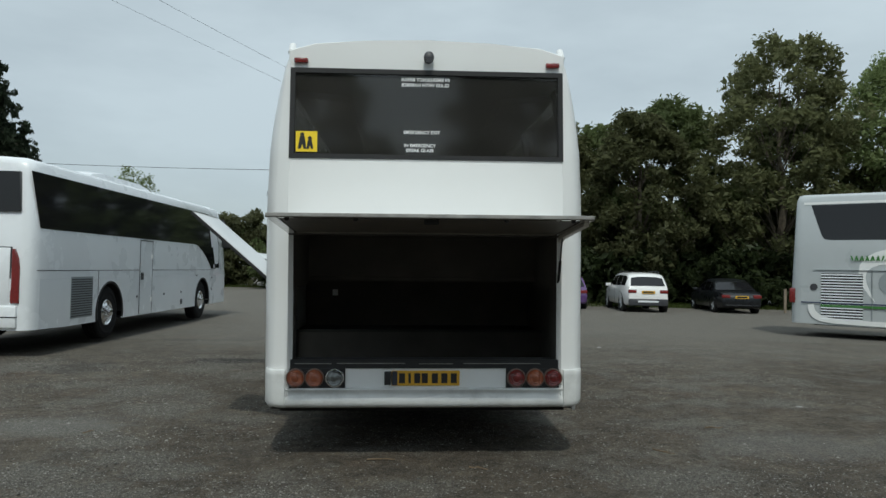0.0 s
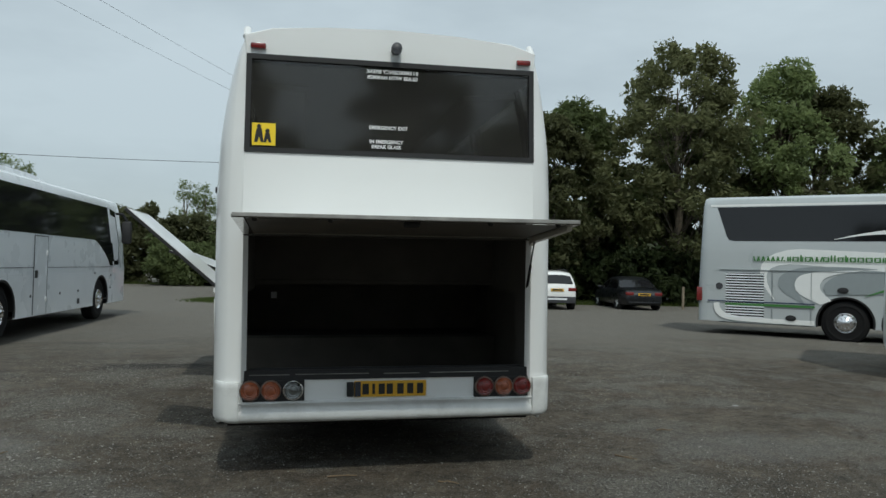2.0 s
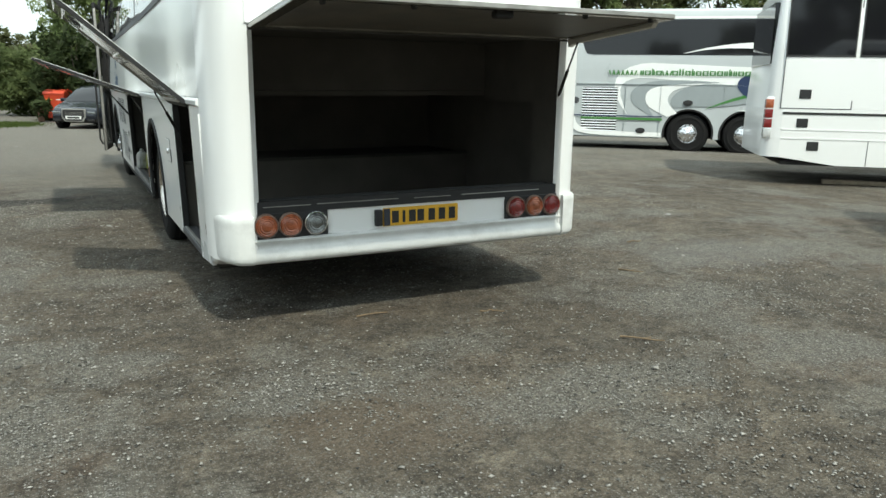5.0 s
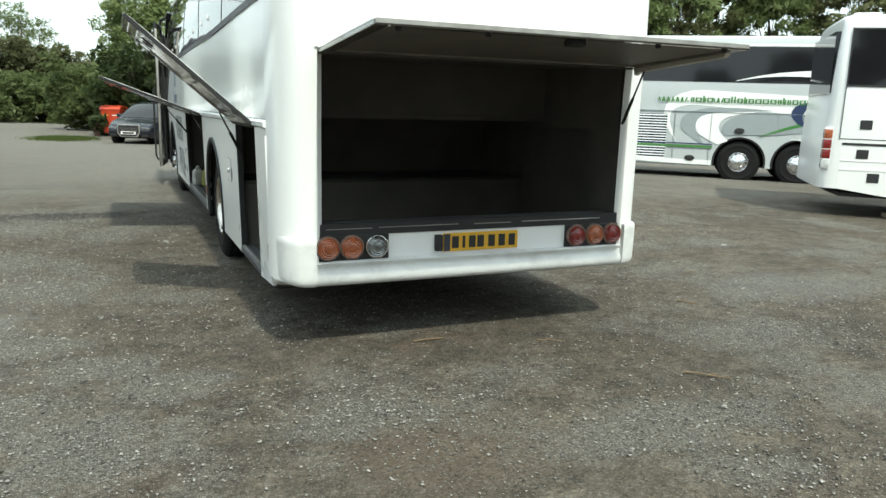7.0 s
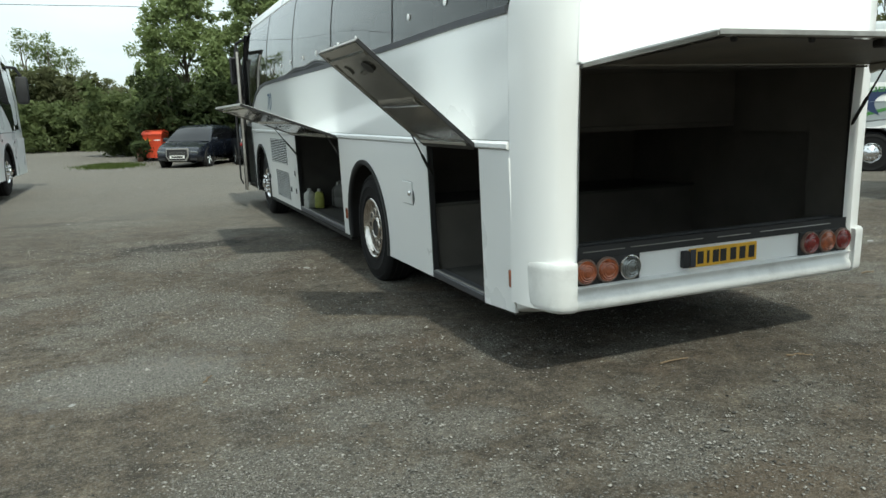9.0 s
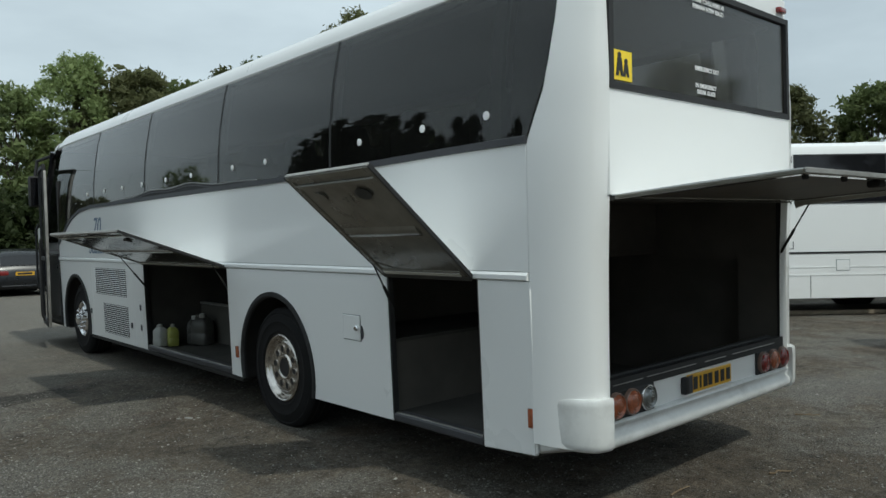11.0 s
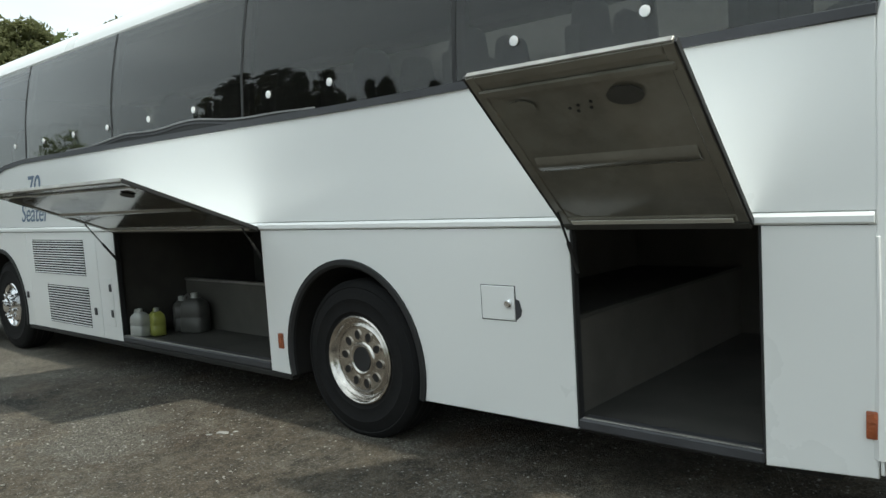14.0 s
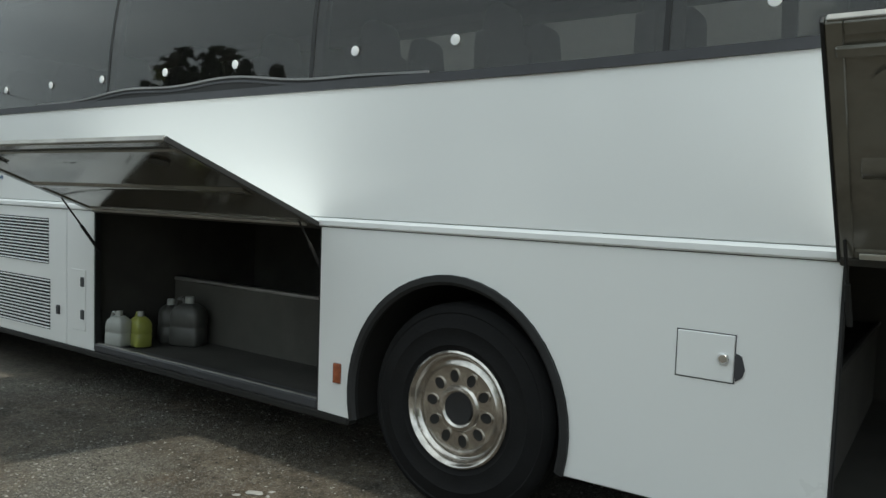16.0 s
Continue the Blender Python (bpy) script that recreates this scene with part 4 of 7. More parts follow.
# boot flap, held nearly level by two struts
def lift_flap(name, m, width, length, label, holes, mid_ribs, panels=(), bolts=(), seal=True, lining="underdoor"):
    """m: hinge line's middle; the flap reaches along +y of m and its outer skin looks to +z."""
    skin = prism([(0, -0.003), (0, 0.002), (length * 0.5, 0.006), (length - 0.03, 0.004), (length, 0.0), (length, -0.003)], "x", -width / 2, width / 2, 0.001)
    f = part(name, skin, "white", coach, label, m=m)
    w, e = width / 2 + 0.002, length - 0.004
    rim = bmesh.new()
    rail_w = 0.045 if seal else 0.075
    for x0, x1, y0, y1 in ((-w, -w + rail_w, 0.02, e), (w - rail_w, w, 0.02, e), (-w + rail_w, w - rail_w, 0.02, 0.02 + rail_w), (-w + rail_w, w - rail_w, e - 0.045, e)):
        box(x0, x1, y0, y1, -0.025, -0.003, 0.004, rim)
    part("flap_frame", rim, "underdoor", f, "raised inner frame")
    for s in (-1, 1) if seal else ():
        part("edge_seal", box(s * (w + 0.005) - 0.005, s * (w + 0.005) + 0.005, 0.0, length, -0.026, 0.001, 0.002), "rubber", f, "black rubber edge seal")
    tray = box(-w + rail_w, w - rail_w, 0.02 + rail_w, e - 0.045, -0.017, -0.0045)
    part("inner_skin", tray, lining, f, "stained beige inner skin")
    for y in mid_ribs:
        rib = prism([(y * length - 0.045, -0.017), (y * length - 0.02, -0.030), (y * length + 0.02, -0.030), (y * length + 0.045, -0.017)], "x", -w + rail_w + 0.03, w - rail_w - 0.03, 0.003)
        part("inner_rib", rib, lining, f)
    lip = box(-w + rail_w * 0.5, w - rail_w * 0.5, e - 0.115, e - 0.075, -0.032, -0.016, 0.006)
    if seal:
        part("inner_lip", lip, lining, f)
    else:
        lip.free()
    edge = box(-width / 2 + 0.003, width / 2 - 0.003, length - 0.004, length + 0.004, -0.020, 0.004, 0.002)
    part("edge_strip", edge, "edge", f, "thin bright edge strip")
    hinge = box(-w, w, -0.02, 0.02, -0.03, -0.008, 0.004)
    part("hinge_strip", hinge, "inside", f)
    if seal:
        part("hinge_lip", box(-w + 0.06, w - 0.06, 0.024, 0.052, -0.032, -0.0255, 0.002), "underdoor_pale", f, "pale worn hinge lip")
    for x, y, r in holes:
        b = lathe([(r * 1.35, -0.006), (r * 1.3, 0.0), (r, 0.0), (r * 0.9, -0.003)], 22, at(x * width, y * length, -0.0235))
        bmesh.ops.scale(b, vec=(1, 0.62, 1), space=at(-x * width, -y * length, 0), verts=b.verts)
        part("finger_hole", b, "inside" if x < 0 else "underdoor", f, "oval dark recess" if x < 0 else "oval pale recess")
    for x0, x1, x2, x3, y0, y1 in panels:
        part("inner_panel", prism([(x0, y0), (x1, y0), (x2, y1), (x3, y1)], "z", -0.0215, -0.0165, 0.001), "underdoor_pale", f, "paler patch of inner skin")
    for x, y in bolts:
        part("bolt_hole", lathe([(0.008, -0.0185), (0.007, -0.016)], 8, at(x, y, 0)), "chassis", f)
    return f


# boot flap hinge: z 1.845, reaching back and slightly up
HINGE_BOOT = at(0, 5.81 - ORIGIN_Y, 1.845, pose(0, 0, 0, 3.7, 0, 180))
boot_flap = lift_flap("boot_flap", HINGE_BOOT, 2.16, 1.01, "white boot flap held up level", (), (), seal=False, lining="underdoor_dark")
# locker flaps of the near side
part("strut_bracket", prism([(0.05, -0.026), (0.88, -0.026), (0.86, -0.050), (0.12, -0.055), (0.06, -0.075)], "x", -1.078, -1.040, 0.003), "underdoor_pale", boot_flap, "pale metal strut bracket")
part("latch_catch", box(-0.05, 0.05, 0.90, 0.965, -0.055, -0.018, 0.008), "chassis", boot_flap, "black latch catch")
for x in (-0.95, -0.5, 0.5, 0.95):
    part("stop_buffer", lathe([(0.016, -0.018), (0.016, -0.034), (0.010, -0.040)], 10, at(x, 0.955, 0)), "rubber", boot_flap)
HINGE_1 = at(-SIDE - 0.004, (LOCK1[0] + LOCK1[1]) / 2 - ORIGIN_Y + 0.02, 1.405, pose(0, 0, 0, 0, 0, 90) @ pose(0, 0, 0, 41.0))
lift_flap("locker_flap", HINGE_1, 0.875, 0.985, "white rear locker flap lifted high", ((-0.22, 0.80, 0.055), (0.30, 0.80, 0.05)), (0.45,), (), ((0.02, 0.76), (0.06, 0.75), (0.03, 0.73), (-0.04, 0.77), (-0.03, 0.74)))
HINGE_2 = at(-SIDE - 0.004, (LOCK2[0] + LOCK2[1]) / 2 - ORIGIN_Y, 1.405, pose(0, 0, 0, 0, 0, 90) @ pose(0, 0, 0, 20.3))
lift_flap("locker_flap", HINGE_2, 2.20, 1.03, "long white locker flap lifted half way", ((-0.36, 0.80, 0.05), (0.36, 0.80, 0.05)), (0.45,), (), ((0.0, 0.80), (0.05, 0.79), (0.1, 0.8)))


def strut(a, b):
    ob = cpart("gas_strut", tube(a, (Vector(a) + Vector(b)) * 0.5, 0.011, 8), "chassis", label="black gas strut")
    bm = tube((Vector(a) + Vector(b)) * 0.5, b, 0.006, 8)
    bmesh.ops.translate(bm, vec=(0, -ORIGIN_Y, 0), verts=bm.verts)
    part("strut_rod", bm, "chassis", ob)


def on_flap(m, x, y, z=-0.03):
    p = m @ Vector((x, y, z))
    return (p.x, p.y + ORIGIN_Y, p.z)


strut((1.065, 5.885, 1.42), on_flap(HINGE_BOOT, -1.05, 0.17))
strut((-SIDE + 0.03, LOCK1[1] - 0.03, 1.16), on_flap(HINGE_1, 0.42, 0.12))
strut((-SIDE + 0.03, LOCK2[1] - 0.03, 1.10), on_flap(HINGE_2, 1.07, 0.26))
strut((-SIDE + 0.03, LOCK2[0] + 0.03, 1.17), on_flap(HINGE_2, -1.05, 0.10))

# rear lamps in two clusters, number plate, bumper
def lamp_cluster(xs, mats, s):
    back = cpart("rear_lamp_unit", box(min(xs) - 0.082, max(xs) + 0.082, 5.855, 5.872, 0.60, 0.768, 0.006), "rubber", label="three round rear lamps on black panel")
    for x, mat in zip(xs, mats):
        b = lathe([(0.075, 0), (0.075, 0.018), (0.072, 0.024), (0.066, 0.025), (0.064, 0.020)], 28, at(x, 5.857 - ORIGIN_Y, 0.692, REAR))
        part("lamp_rim", b, "chrome" if mat == "lens_dark" else "lamp_ring", back)
        b = lathe([(0.068, 0), (0.068, 0.022), (0.062, 0.032), (0.058, 0.030), (0.052, 0.037), (0.046, 0.034), (0.038, 0.039), (0.032, 0.036), (0.020, 0.041), (0.006, 0.042)], 28, at(x, 5.857 - ORIGIN_Y, 0.692, REAR))
        part("lamp_lens", b, mat, back, {"amber": "round amber lens", "red": "round red lens", "lens_dark": "round clear reversing lens"}[mat])


lamp_cluster((-1.02, -0.872, -0.715), ("amber", "amber", "lens_dark"), -1)
lamp_cluster((0.725, 0.875, 1.02), ("red", "amber", "red"), 1)
np_ = cpart("number_plate", box(-0.268, 0.272, 5.852, 5.866, 0.630, 0.748, 0.004), "plate", label="yellow number plate with dark bars")
for i, x in enumerate((-0.185, -0.125, -0.065, -0.005, 0.075, 0.150, 0.225)):
    b = box(x - (0.01 if i == 1 else 0.024), x + (0.01 if i == 1 else 0.024), 5.8485 - ORIGIN_Y, 5.8515 - ORIGIN_Y, 0.650, 0.728, 0.001)
    part("plate_bar", b, "black_letter", np_)
part("plate_band", box(-0.264, -0.222, 5.848 - ORIGIN_Y, 5.8515 - ORIGIN_Y, 0.634, 0.744), "plate_blue", np_)
cpart("plate_lamp", box(-0.325, -0.275, 5.835, 5.872, 0.636, 0.742, 0.008, seg=2), "rubber", label="small black plate lamp")
cpart("sill_panel", box(-1.10, 1.10, 5.876, 5.882, 0.56, 0.80), "white")

prof = [(0.012, 0.614), (-0.030, 0.610), (-0.036, 0.602), (-0.034, 0.594), (-0.022, 0.580), (-0.018, 0.566), (-0.024, 0.550), (-0.042, 0.530), (-0.048, 0.508), (-0.042, 0.484), (-0.024, 0.466), (0.0, 0.458), (0.10, 0.458), (0.10, 0.614)]
rings = [[(x, 5.86 + y + 0.012 * (abs(x) / 1.1) ** 4, z) for y, z in prof] for x in np.linspace(-1.105, 1.105, 12)]
cpart("bumper", loft(rings), "bumper", label="white moulded bumper dulled by grime and painted shade", angle=50)
for s in (-1, 1):
    rings = []
    for z, d in ((0.0, -0.045), (0.04, -0.016), (0.10, -0.004), (0.18, 0.0), (0.5, 0.002), (0.86, 0.003), (0.96, 0.002), (1.0, -0.006)):
        outer = []
        for k in range(15):
            y = 6.168 + (5.808 - 6.168) * (k / 14) ** 0.7
            t = (6.168 - y) / (6.168 - 5.808)
            low = 0.405 + 0.055 * min(t * 2.2, 1)
            outer.append((s * (1.098 + (SIDE - 0.019 + d - 1.098) * max(1 - t ** 2.6, 0) ** (1 / 2.6)), y - d * 0.8, low + (0.757 - low) * z))
        outer.append((s * 1.098, 5.90, outer[-1][2]))
        outer.append((s * 1.15, 6.168, outer[0][2]))
        rings.append(outer)
    cpart("bumper_corner", loft(rings), "bumper", label="rounded white bumper corner", angle=50)

# flank details of the near side
for y, z in ((6.22, 0.612), (9.885, 0.60)):
    cpart("side_reflector", box(-SIDE - 0.014, -SIDE + 0.005, y - 0.026, y + 0.026, z - 0.055, z + 0.055, 0.006, seg=2), "amber", label="small amber side reflector")
ff = cpart("filler_flap", box(-SIDE - 0.006, -SIDE + 0.01, 7.862, 8.080, 0.894, 1.076, 0.003), "white", label="square white filler flap")
line = prism([(7.858, 0.890), (8.084, 0.890), (8.084, 1.080), (7.858, 1.080)], "x", -SIDE - 0.002, -SIDE + 0.006)
cpart("filler_gap", line, "trim")
b = lathe([(0.022, 0), (0.022, 0.012), (0.016, 0.02)], 16, at(-SIDE + 0.004, 7.90 - ORIGIN_Y, 0.985, SIDE_LEFT))
part("flap_lock", b, "chrome", ff, "round chrome lock")
b = prism([(7.83, 0.92), (7.855, 0.90), (7.862, 0.96), (7.856, 1.01), (7.835, 1.0), (7.822, 0.95)], "x", -SIDE - 0.004, -SIDE + 0.004)
cpart("paint_chip", b, "trim", label="dark grey chipped paint patch")
cpart("corner_seam", prism([(6.183, 0.42), (6.197, 0.42), (6.206, 1.34), (6.194, 1.34)], "x", -SIDE - 0.010, -SIDE + 0.02, 0.003), "white", label="white beaded corner joint")


def side_grille(y0, y1, z0, z1, n):
    g = cpart("vent_grille", prism([(y0, z0), (y1, z0), (y1, z1), (y0, z1)], "x", -SIDE - 0.001, -SIDE + 0.012), "chassis", label="louvred white vent grille")
    h = (z1 - z0) / n
    first = None
    for i in range(n):
        z = z0 + h * (i + 0.5)
        m = at(-SIDE - 0.004 + 0.024 * (LOW_EDGE - z), (y0 + y1) / 2 - ORIGIN_Y, z)
        if first is None:
            first = part("slat", prism([(-0.007, -h * 0.15), (0.003, -h * 0.08), (0.003, h * 0.15), (-0.005, h * 0.12)], "y", -(y1 - y0) / 2, (y1 - y0) / 2), "white", g, m=m)
        else:
            again(first, m)


side_grille(12.88, 14.10, 0.955, 1.305, 14)
side_grille(12.86, 13.82, 0.45, 0.84, 15)
cpart("service_hatch", box(-SIDE - 0.005, -SIDE + 0.005, 12.36, 12.55, 0.50, 0.95, 0.003), "white", label="small white service hatch")
for y, z in ((12.40, 0.86), (12.40, 0.62), (12.74, 0.62), (14.36, 0.70), (16.0, 1.28)):
    cpart("panel_latch", box(-SIDE - 0.012, -SIDE + 0.002, y - 0.022, y + 0.022, z - 0.035, z + 0.035, 0.004), "trim", label="small black latch")
lettering("70", 0.35, "blue_letter", coach, at(-SIDE - 0.003, 13.96 - ORIGIN_Y, 1.735, SIDE_LEFT), "lettering", "blue-grey seat count lettering", bold=0.002, slant=0.3)
lettering("Seater", 0.27, "blue_letter", coach, at(-SIDE - 0.003, 13.98 - ORIGIN_Y, 1.50, SIDE_LEFT), "lettering", "blue-grey seat count lettering", bold=0.001, slant=0.3)

# wheel arches with rubber lips, wells and wheels
ARCH_LIP = [(ARCH_R - 0.042, -0.002), (ARCH_R - 0.026, -0.016), (ARCH_R + 0.004, -0.015), (ARCH_R + 0.006, 0.0), (ARCH_R - 0.042, 0.02)]
for yc in (REAR_AXLE, FRONT_AXLE):
    for s in (-1, 1):
        a0 = math.asin((SKIRT - HUB) / ARCH_R)
        rings = []
        for k in range(29):
            a = a0 + (math.pi - 2 * a0) * k / 28
            rings.append([(s * (SIDE - d - 0.024 * (LOW_EDGE - HUB - ARCH_TALL * r * math.sin(a))), yc + r * math.cos(a), HUB + ARCH_TALL * r * math.sin(a)) for r, d in ARCH_LIP])
        cpart("arch_lip", loft(rings), "rubber", label="black rubber wheel arch lip")
        rings = []
        for k in range(17):
            a = a0 + (math.pi - 2 * a0) * k / 16
            rings.append([(s * x, yc + ARCH_R * math.cos(a), HUB + ARCH_TALL * ARCH_R * math.sin(a)) for x in (SIDE - 0.02, 0.70)])
        cpart("wheel_well", loft(rings, closed=False, caps=False), "chassis")
        slab("well_wall", s * 0.68, s * 0.70, yc - 0.72, yc + 0.72, 0.3, 1.3, "chassis")


def coach_wheel(parent, chrome, dish, k_rim=1.0, metal="alloy", hub="rubber"):
    """Wheel about the x axis, outer face to -x, hub at the origin."""
    turn = pose(0, 0, 0, 0, -90, 0)
    R = 0.522
    tyre = [(0.29, -0.26), (0.36, -0.30), (0.44, -0.30), (0.50, -0.285), (R, -0.25), (R, -0.035), (0.507, -0.012), (0.485, 0.0), (0.478, 0.004), (0.470, -0.001), (0.455, 0.006), (0.41, 0.014), (0.402, 0.018), (0.394, 0.013), (0.34, 0.009), (0.318, 0.012), (0.310, 0.004), (0.284, -0.008), (0.278, -0.05)]
    tyre = [(r * k_rim if r < 0.32 else r, d) for r, d in tyre]
    w = empty("wheel", Matrix(), "", "")
    for k in ("label", "category", "group"):
        if k in w:
            del w[k]
    t = part("tyre", lathe(tyre, 48, turn, cap=False), "tyre", w, "black ribbed tyre", 30)
    for g in (-0.08, -0.145, -0.21):
        part("tread_groove", lathe([(R + 0.0015, g - 0.006), (R + 0.0015, g + 0.006)], 48, turn, cap=False), "chassis", t)
    if dish:
        rim = [(0.288, -0.02), (0.290, 0.006), (0.280, 0.012), (0.268, 0.004), (0.258, -0.012), (0.252, -0.030), (0.240, -0.038), (0.226, -0.034), (0.214, -0.026), (0.200, -0.030), (0.16, -0.031), (0.118, -0.030), (0.108, -0.018), (0.092, -0.016), (0.080, -0.024)]
    else:
        rim = [(0.300, -0.02), (0.304, 0.002), (0.290, 0.010), (0.275, -0.002), (0.262, -0.028), (0.235, -0.02), (0.19, 0.012), (0.155, 0.02), (0.125, 0.05), (0.10, 0.055)]
    rim = [(r * k_rim, d) for r, d in rim]
    rr = part("rim", lathe(rim, 48, turn, cap=False), "chrome" if chrome else metal, w, "chrome wheel trim" if chrome else "worn steel rim with ten oval holes", 40)
    if dish:
        for k in range(10):
            a = k * math.tau / 10 + 0.2
            ring = lathe([(0.039, -0.004), (0.037, 0.007), (0.031, 0.007), (0.029, -0.004)], 16, cap=False)
            bmesh.ops.scale(ring, vec=(1.0, 0.8, 1), verts=ring.verts)
            spot = turn @ Matrix.Rotation(a, 4, "Z") @ Matrix.Translation((0.160, 0, -0.031))
            part("hole_rim", ring, metal, rr, m=spot)
            hole = lathe([(0.031, 0.0), (0.031, 0.002)], 16)
            bmesh.ops.scale(hole, vec=(1.0, 0.8, 1), verts=hole.verts)
            part("vent_hole", hole, "chassis", rr, m=spot)
        part("hub", lathe([(0.082, -0.03), (0.078, -0.020), (0.06, -0.022), (0.03, -0.024)], 24, turn), hub, w)
    else:
        part("hub", lathe([(0.10 * k_rim, 0.05), (0.098 * k_rim, 0.075), (0.07 * k_rim, 0.095), (0.03 * k_rim, 0.10)], 24, turn), "chrome" if chrome else "alloy", w)
        for k in range(10):
            a = k * math.tau / 10
            part("wheel_nut", lathe([(0.017, 0.0), (0.017, 0.045), (0.01, 0.055)], 6, turn @ Matrix.Rotation(a, 4, "Z") @ Matrix.Translation((0.168 * k_rim, 0, 0.01))), "chrome", rr)
            part("vent_hole", lathe([(0.024, 0), (0.02, 0.004), (0.014, 0.0)], 12, turn @ Matrix.Rotation(a + 0.31, 4, "Z") @ Matrix.Translation((0.222 * k_rim, 0, -0.012))), "chassis", rr)
    w.parent = parent
    return w


wheel_dish = coach_wheel(coach, False, True)
wheel_dish.matrix_basis = at(-SIDE + 0.07, REAR_AXLE - 0.015 - ORIGIN_Y, WHEEL_Z)
wheel_cap = coach_wheel(coach, True, False, 0.84)
wheel_cap.matrix_basis = at(-SIDE + 0.09, FRONT_AXLE - ORIGIN_Y, WHEEL_Z)
for src, y in ((wheel_dish, REAR_AXLE), (wheel_cap, FRONT_AXLE)):
    o = copy_thing(src, at(SIDE - 0.055, y - ORIGIN_Y, WHEEL_Z, pose(0, 0, 0, 0, 0, 180)))
    o.parent = coach
    cpart("axle", tube((-1.0, y, WHEEL_Z), (1.0, y, WHEEL_Z), 0.09, 12), "chassis")

# front locker: floor, walls, partition with pale top edge
slab("locker_floor", -IN, 0.2, LOCK2[0] - 0.02, LOCK2[1] + 0.02, 0.385, 0.412, "inside")
slab("locker_wall", -IN, 0.2, LOCK2[0] - 0.045, LOCK2[0] - 0.02, 0.385, 1.40)
slab("locker_wall", -IN, 0.2, LOCK2[1] + 0.02, LOCK2[1] + 0.045, 0.385, 1.40)
slab("locker_back", 0.2, 0.22, LOCK2[0] - 0.05, LOCK2[1] + 0.05, 0.385, 1.44)
slab("locker_ceiling", -IN, 0.2, LOCK2[0] - 0.05, LOCK2[1] + 0.05, 1.40, 1.43)
slab("locker_partition", -0.62, -0.59, LOCK2[0], LOCK2[1], 0.412, 0.865, "inside_pale", "scuffed grey half-height partition")
cpart("partition_edge", box(-0.632, -0.575, LOCK2[0], LOCK2[1], 0.862, 0.885, 0.004), "edge")
for lo, hi in (LOCK1, LOCK2):
    cpart("locker_threshold", box(-SIDE - 0.002, -SIDE + 0.10, lo + 0.005, hi - 0.005, 0.372, 0.425, 0.008), "trim", label="dark grey locker threshold")
    cpart("threshold_strip", box(-SIDE + 0.012, -SIDE + 0.035, lo + 0.02, hi - 0.02, 0.424, 0.431, 0.002), "edge")
    for y in (lo, hi):
        cpart("locker_seal", box(-SIDE + 0.004, -SIDE + 0.05, y - 0.014, y + 0.014, 0.38, 1.385, 0.004), "rubber")
cpart("skirt_rail", box(-SIDE + 0.02, -SIDE + 0.10, 9.80, 14.4, 0.325, 0.372, 0.01), "chassis", label="black lower skirt rail")

# underbody and cabin
for a, b in ((6.35, 8.42), (9.82, 14.35), (15.75, NOSE - 0.2)):
    slab("underbody", -1.22, 1.22, a, b, 0.34, 0.38, "chassis")
slab("cabin_floor", -1.25, 1.25, 6.93, NOSE - 0.3, 1.478, 1.52, "lining")
slab("rear_deck", -1.07, 1.07, 5.87, 6.93, 1.88, 1.90, "lining")
slab("wheel_bulkhead", -0.68, 0.68, 8.43, 9.85, 0.5, 1.2, "chassis")
slab("bulkhead", -1.27, 1.27, 14.28, 14.31, 0.4, 1.47, "chassis")
slab("bulkhead", -1.27, 1.27, 9.85, 9.88, 0.4, 1.47, "chassis")
slab("cabin_ceiling", -1.10, 1.10, 5.95, 16.3, 3.10, 3.12, "lining")
for s in (-1, 1):
    cpart("luggage_rack", prism([(s * 1.12, 3.045), (s * 0.66, 2.99), (s * 0.64, 3.05), (s * 1.1, 3.095)], "y", 6.4, 15.6, 0.01), "lining")


def seat_bm(leg=True):
    bm = box(-0.21, 0.21, -0.04, 0.06, 0.42, 0.86, 0.03, seg=2)
    box(-0.19, 0.19, -0.035, 0.055, 0.72, 1.02, 0.04, bm, 3)
    for v in bm.verts:
        if v.co.z > 0.8:
            v.co.x *= 1 - 0.55 * ((v.co.z - 0.8) / 0.22) ** 2.5
    box(-0.21, 0.21, 0.0, 0.44, 0.34, 0.47, 0.03, bm, 2)
    if leg:
        box(-0.03, 0.03, 0.1, 0.3, 0.0, 0.36, 0.005, bm)
    return bm


seat = None
for x in (-1.0, -0.56, 0.56, 1.0):
    part("passenger_seat", seat_bm(leg=False), "seat", coach, "dark moquette seat on the rear deck", m=at(x, 6.72 - ORIGIN_Y, 1.57))
for row in range(1, 12):
    for x in (-1.0, -0.56, 0.56, 1.0):
        m = at(x, 6.72 + row * 0.80 - ORIGIN_Y, 1.52)
        if seat is None:
            seat = part("passenger_seat", seat_bm(), "seat", coach, "dark moquette passenger seat", m=m)
        else:
            again(seat, m)
# length of window rubber that has sprung loose above the sill moulding
ups = [(y, 2.168 + 0.060 * math.sin((y - 9.3) / 3.8 * math.pi) ** 2 + 0.016 * math.sin(y * 5.3 + 1) * math.sin((y - 9.3) / 3.8 * math.pi)) for y in np.linspace(9.35, 13.05, 34)]
low = [(y, 2.152) for y, z in ups[::-1]]
cpart("loose_window_rubber", prism(ups + low, "x", -SIDE - 0.006, -SIDE + 0.004, 0.0), "rubber", label="loose black window rubber along the sill")
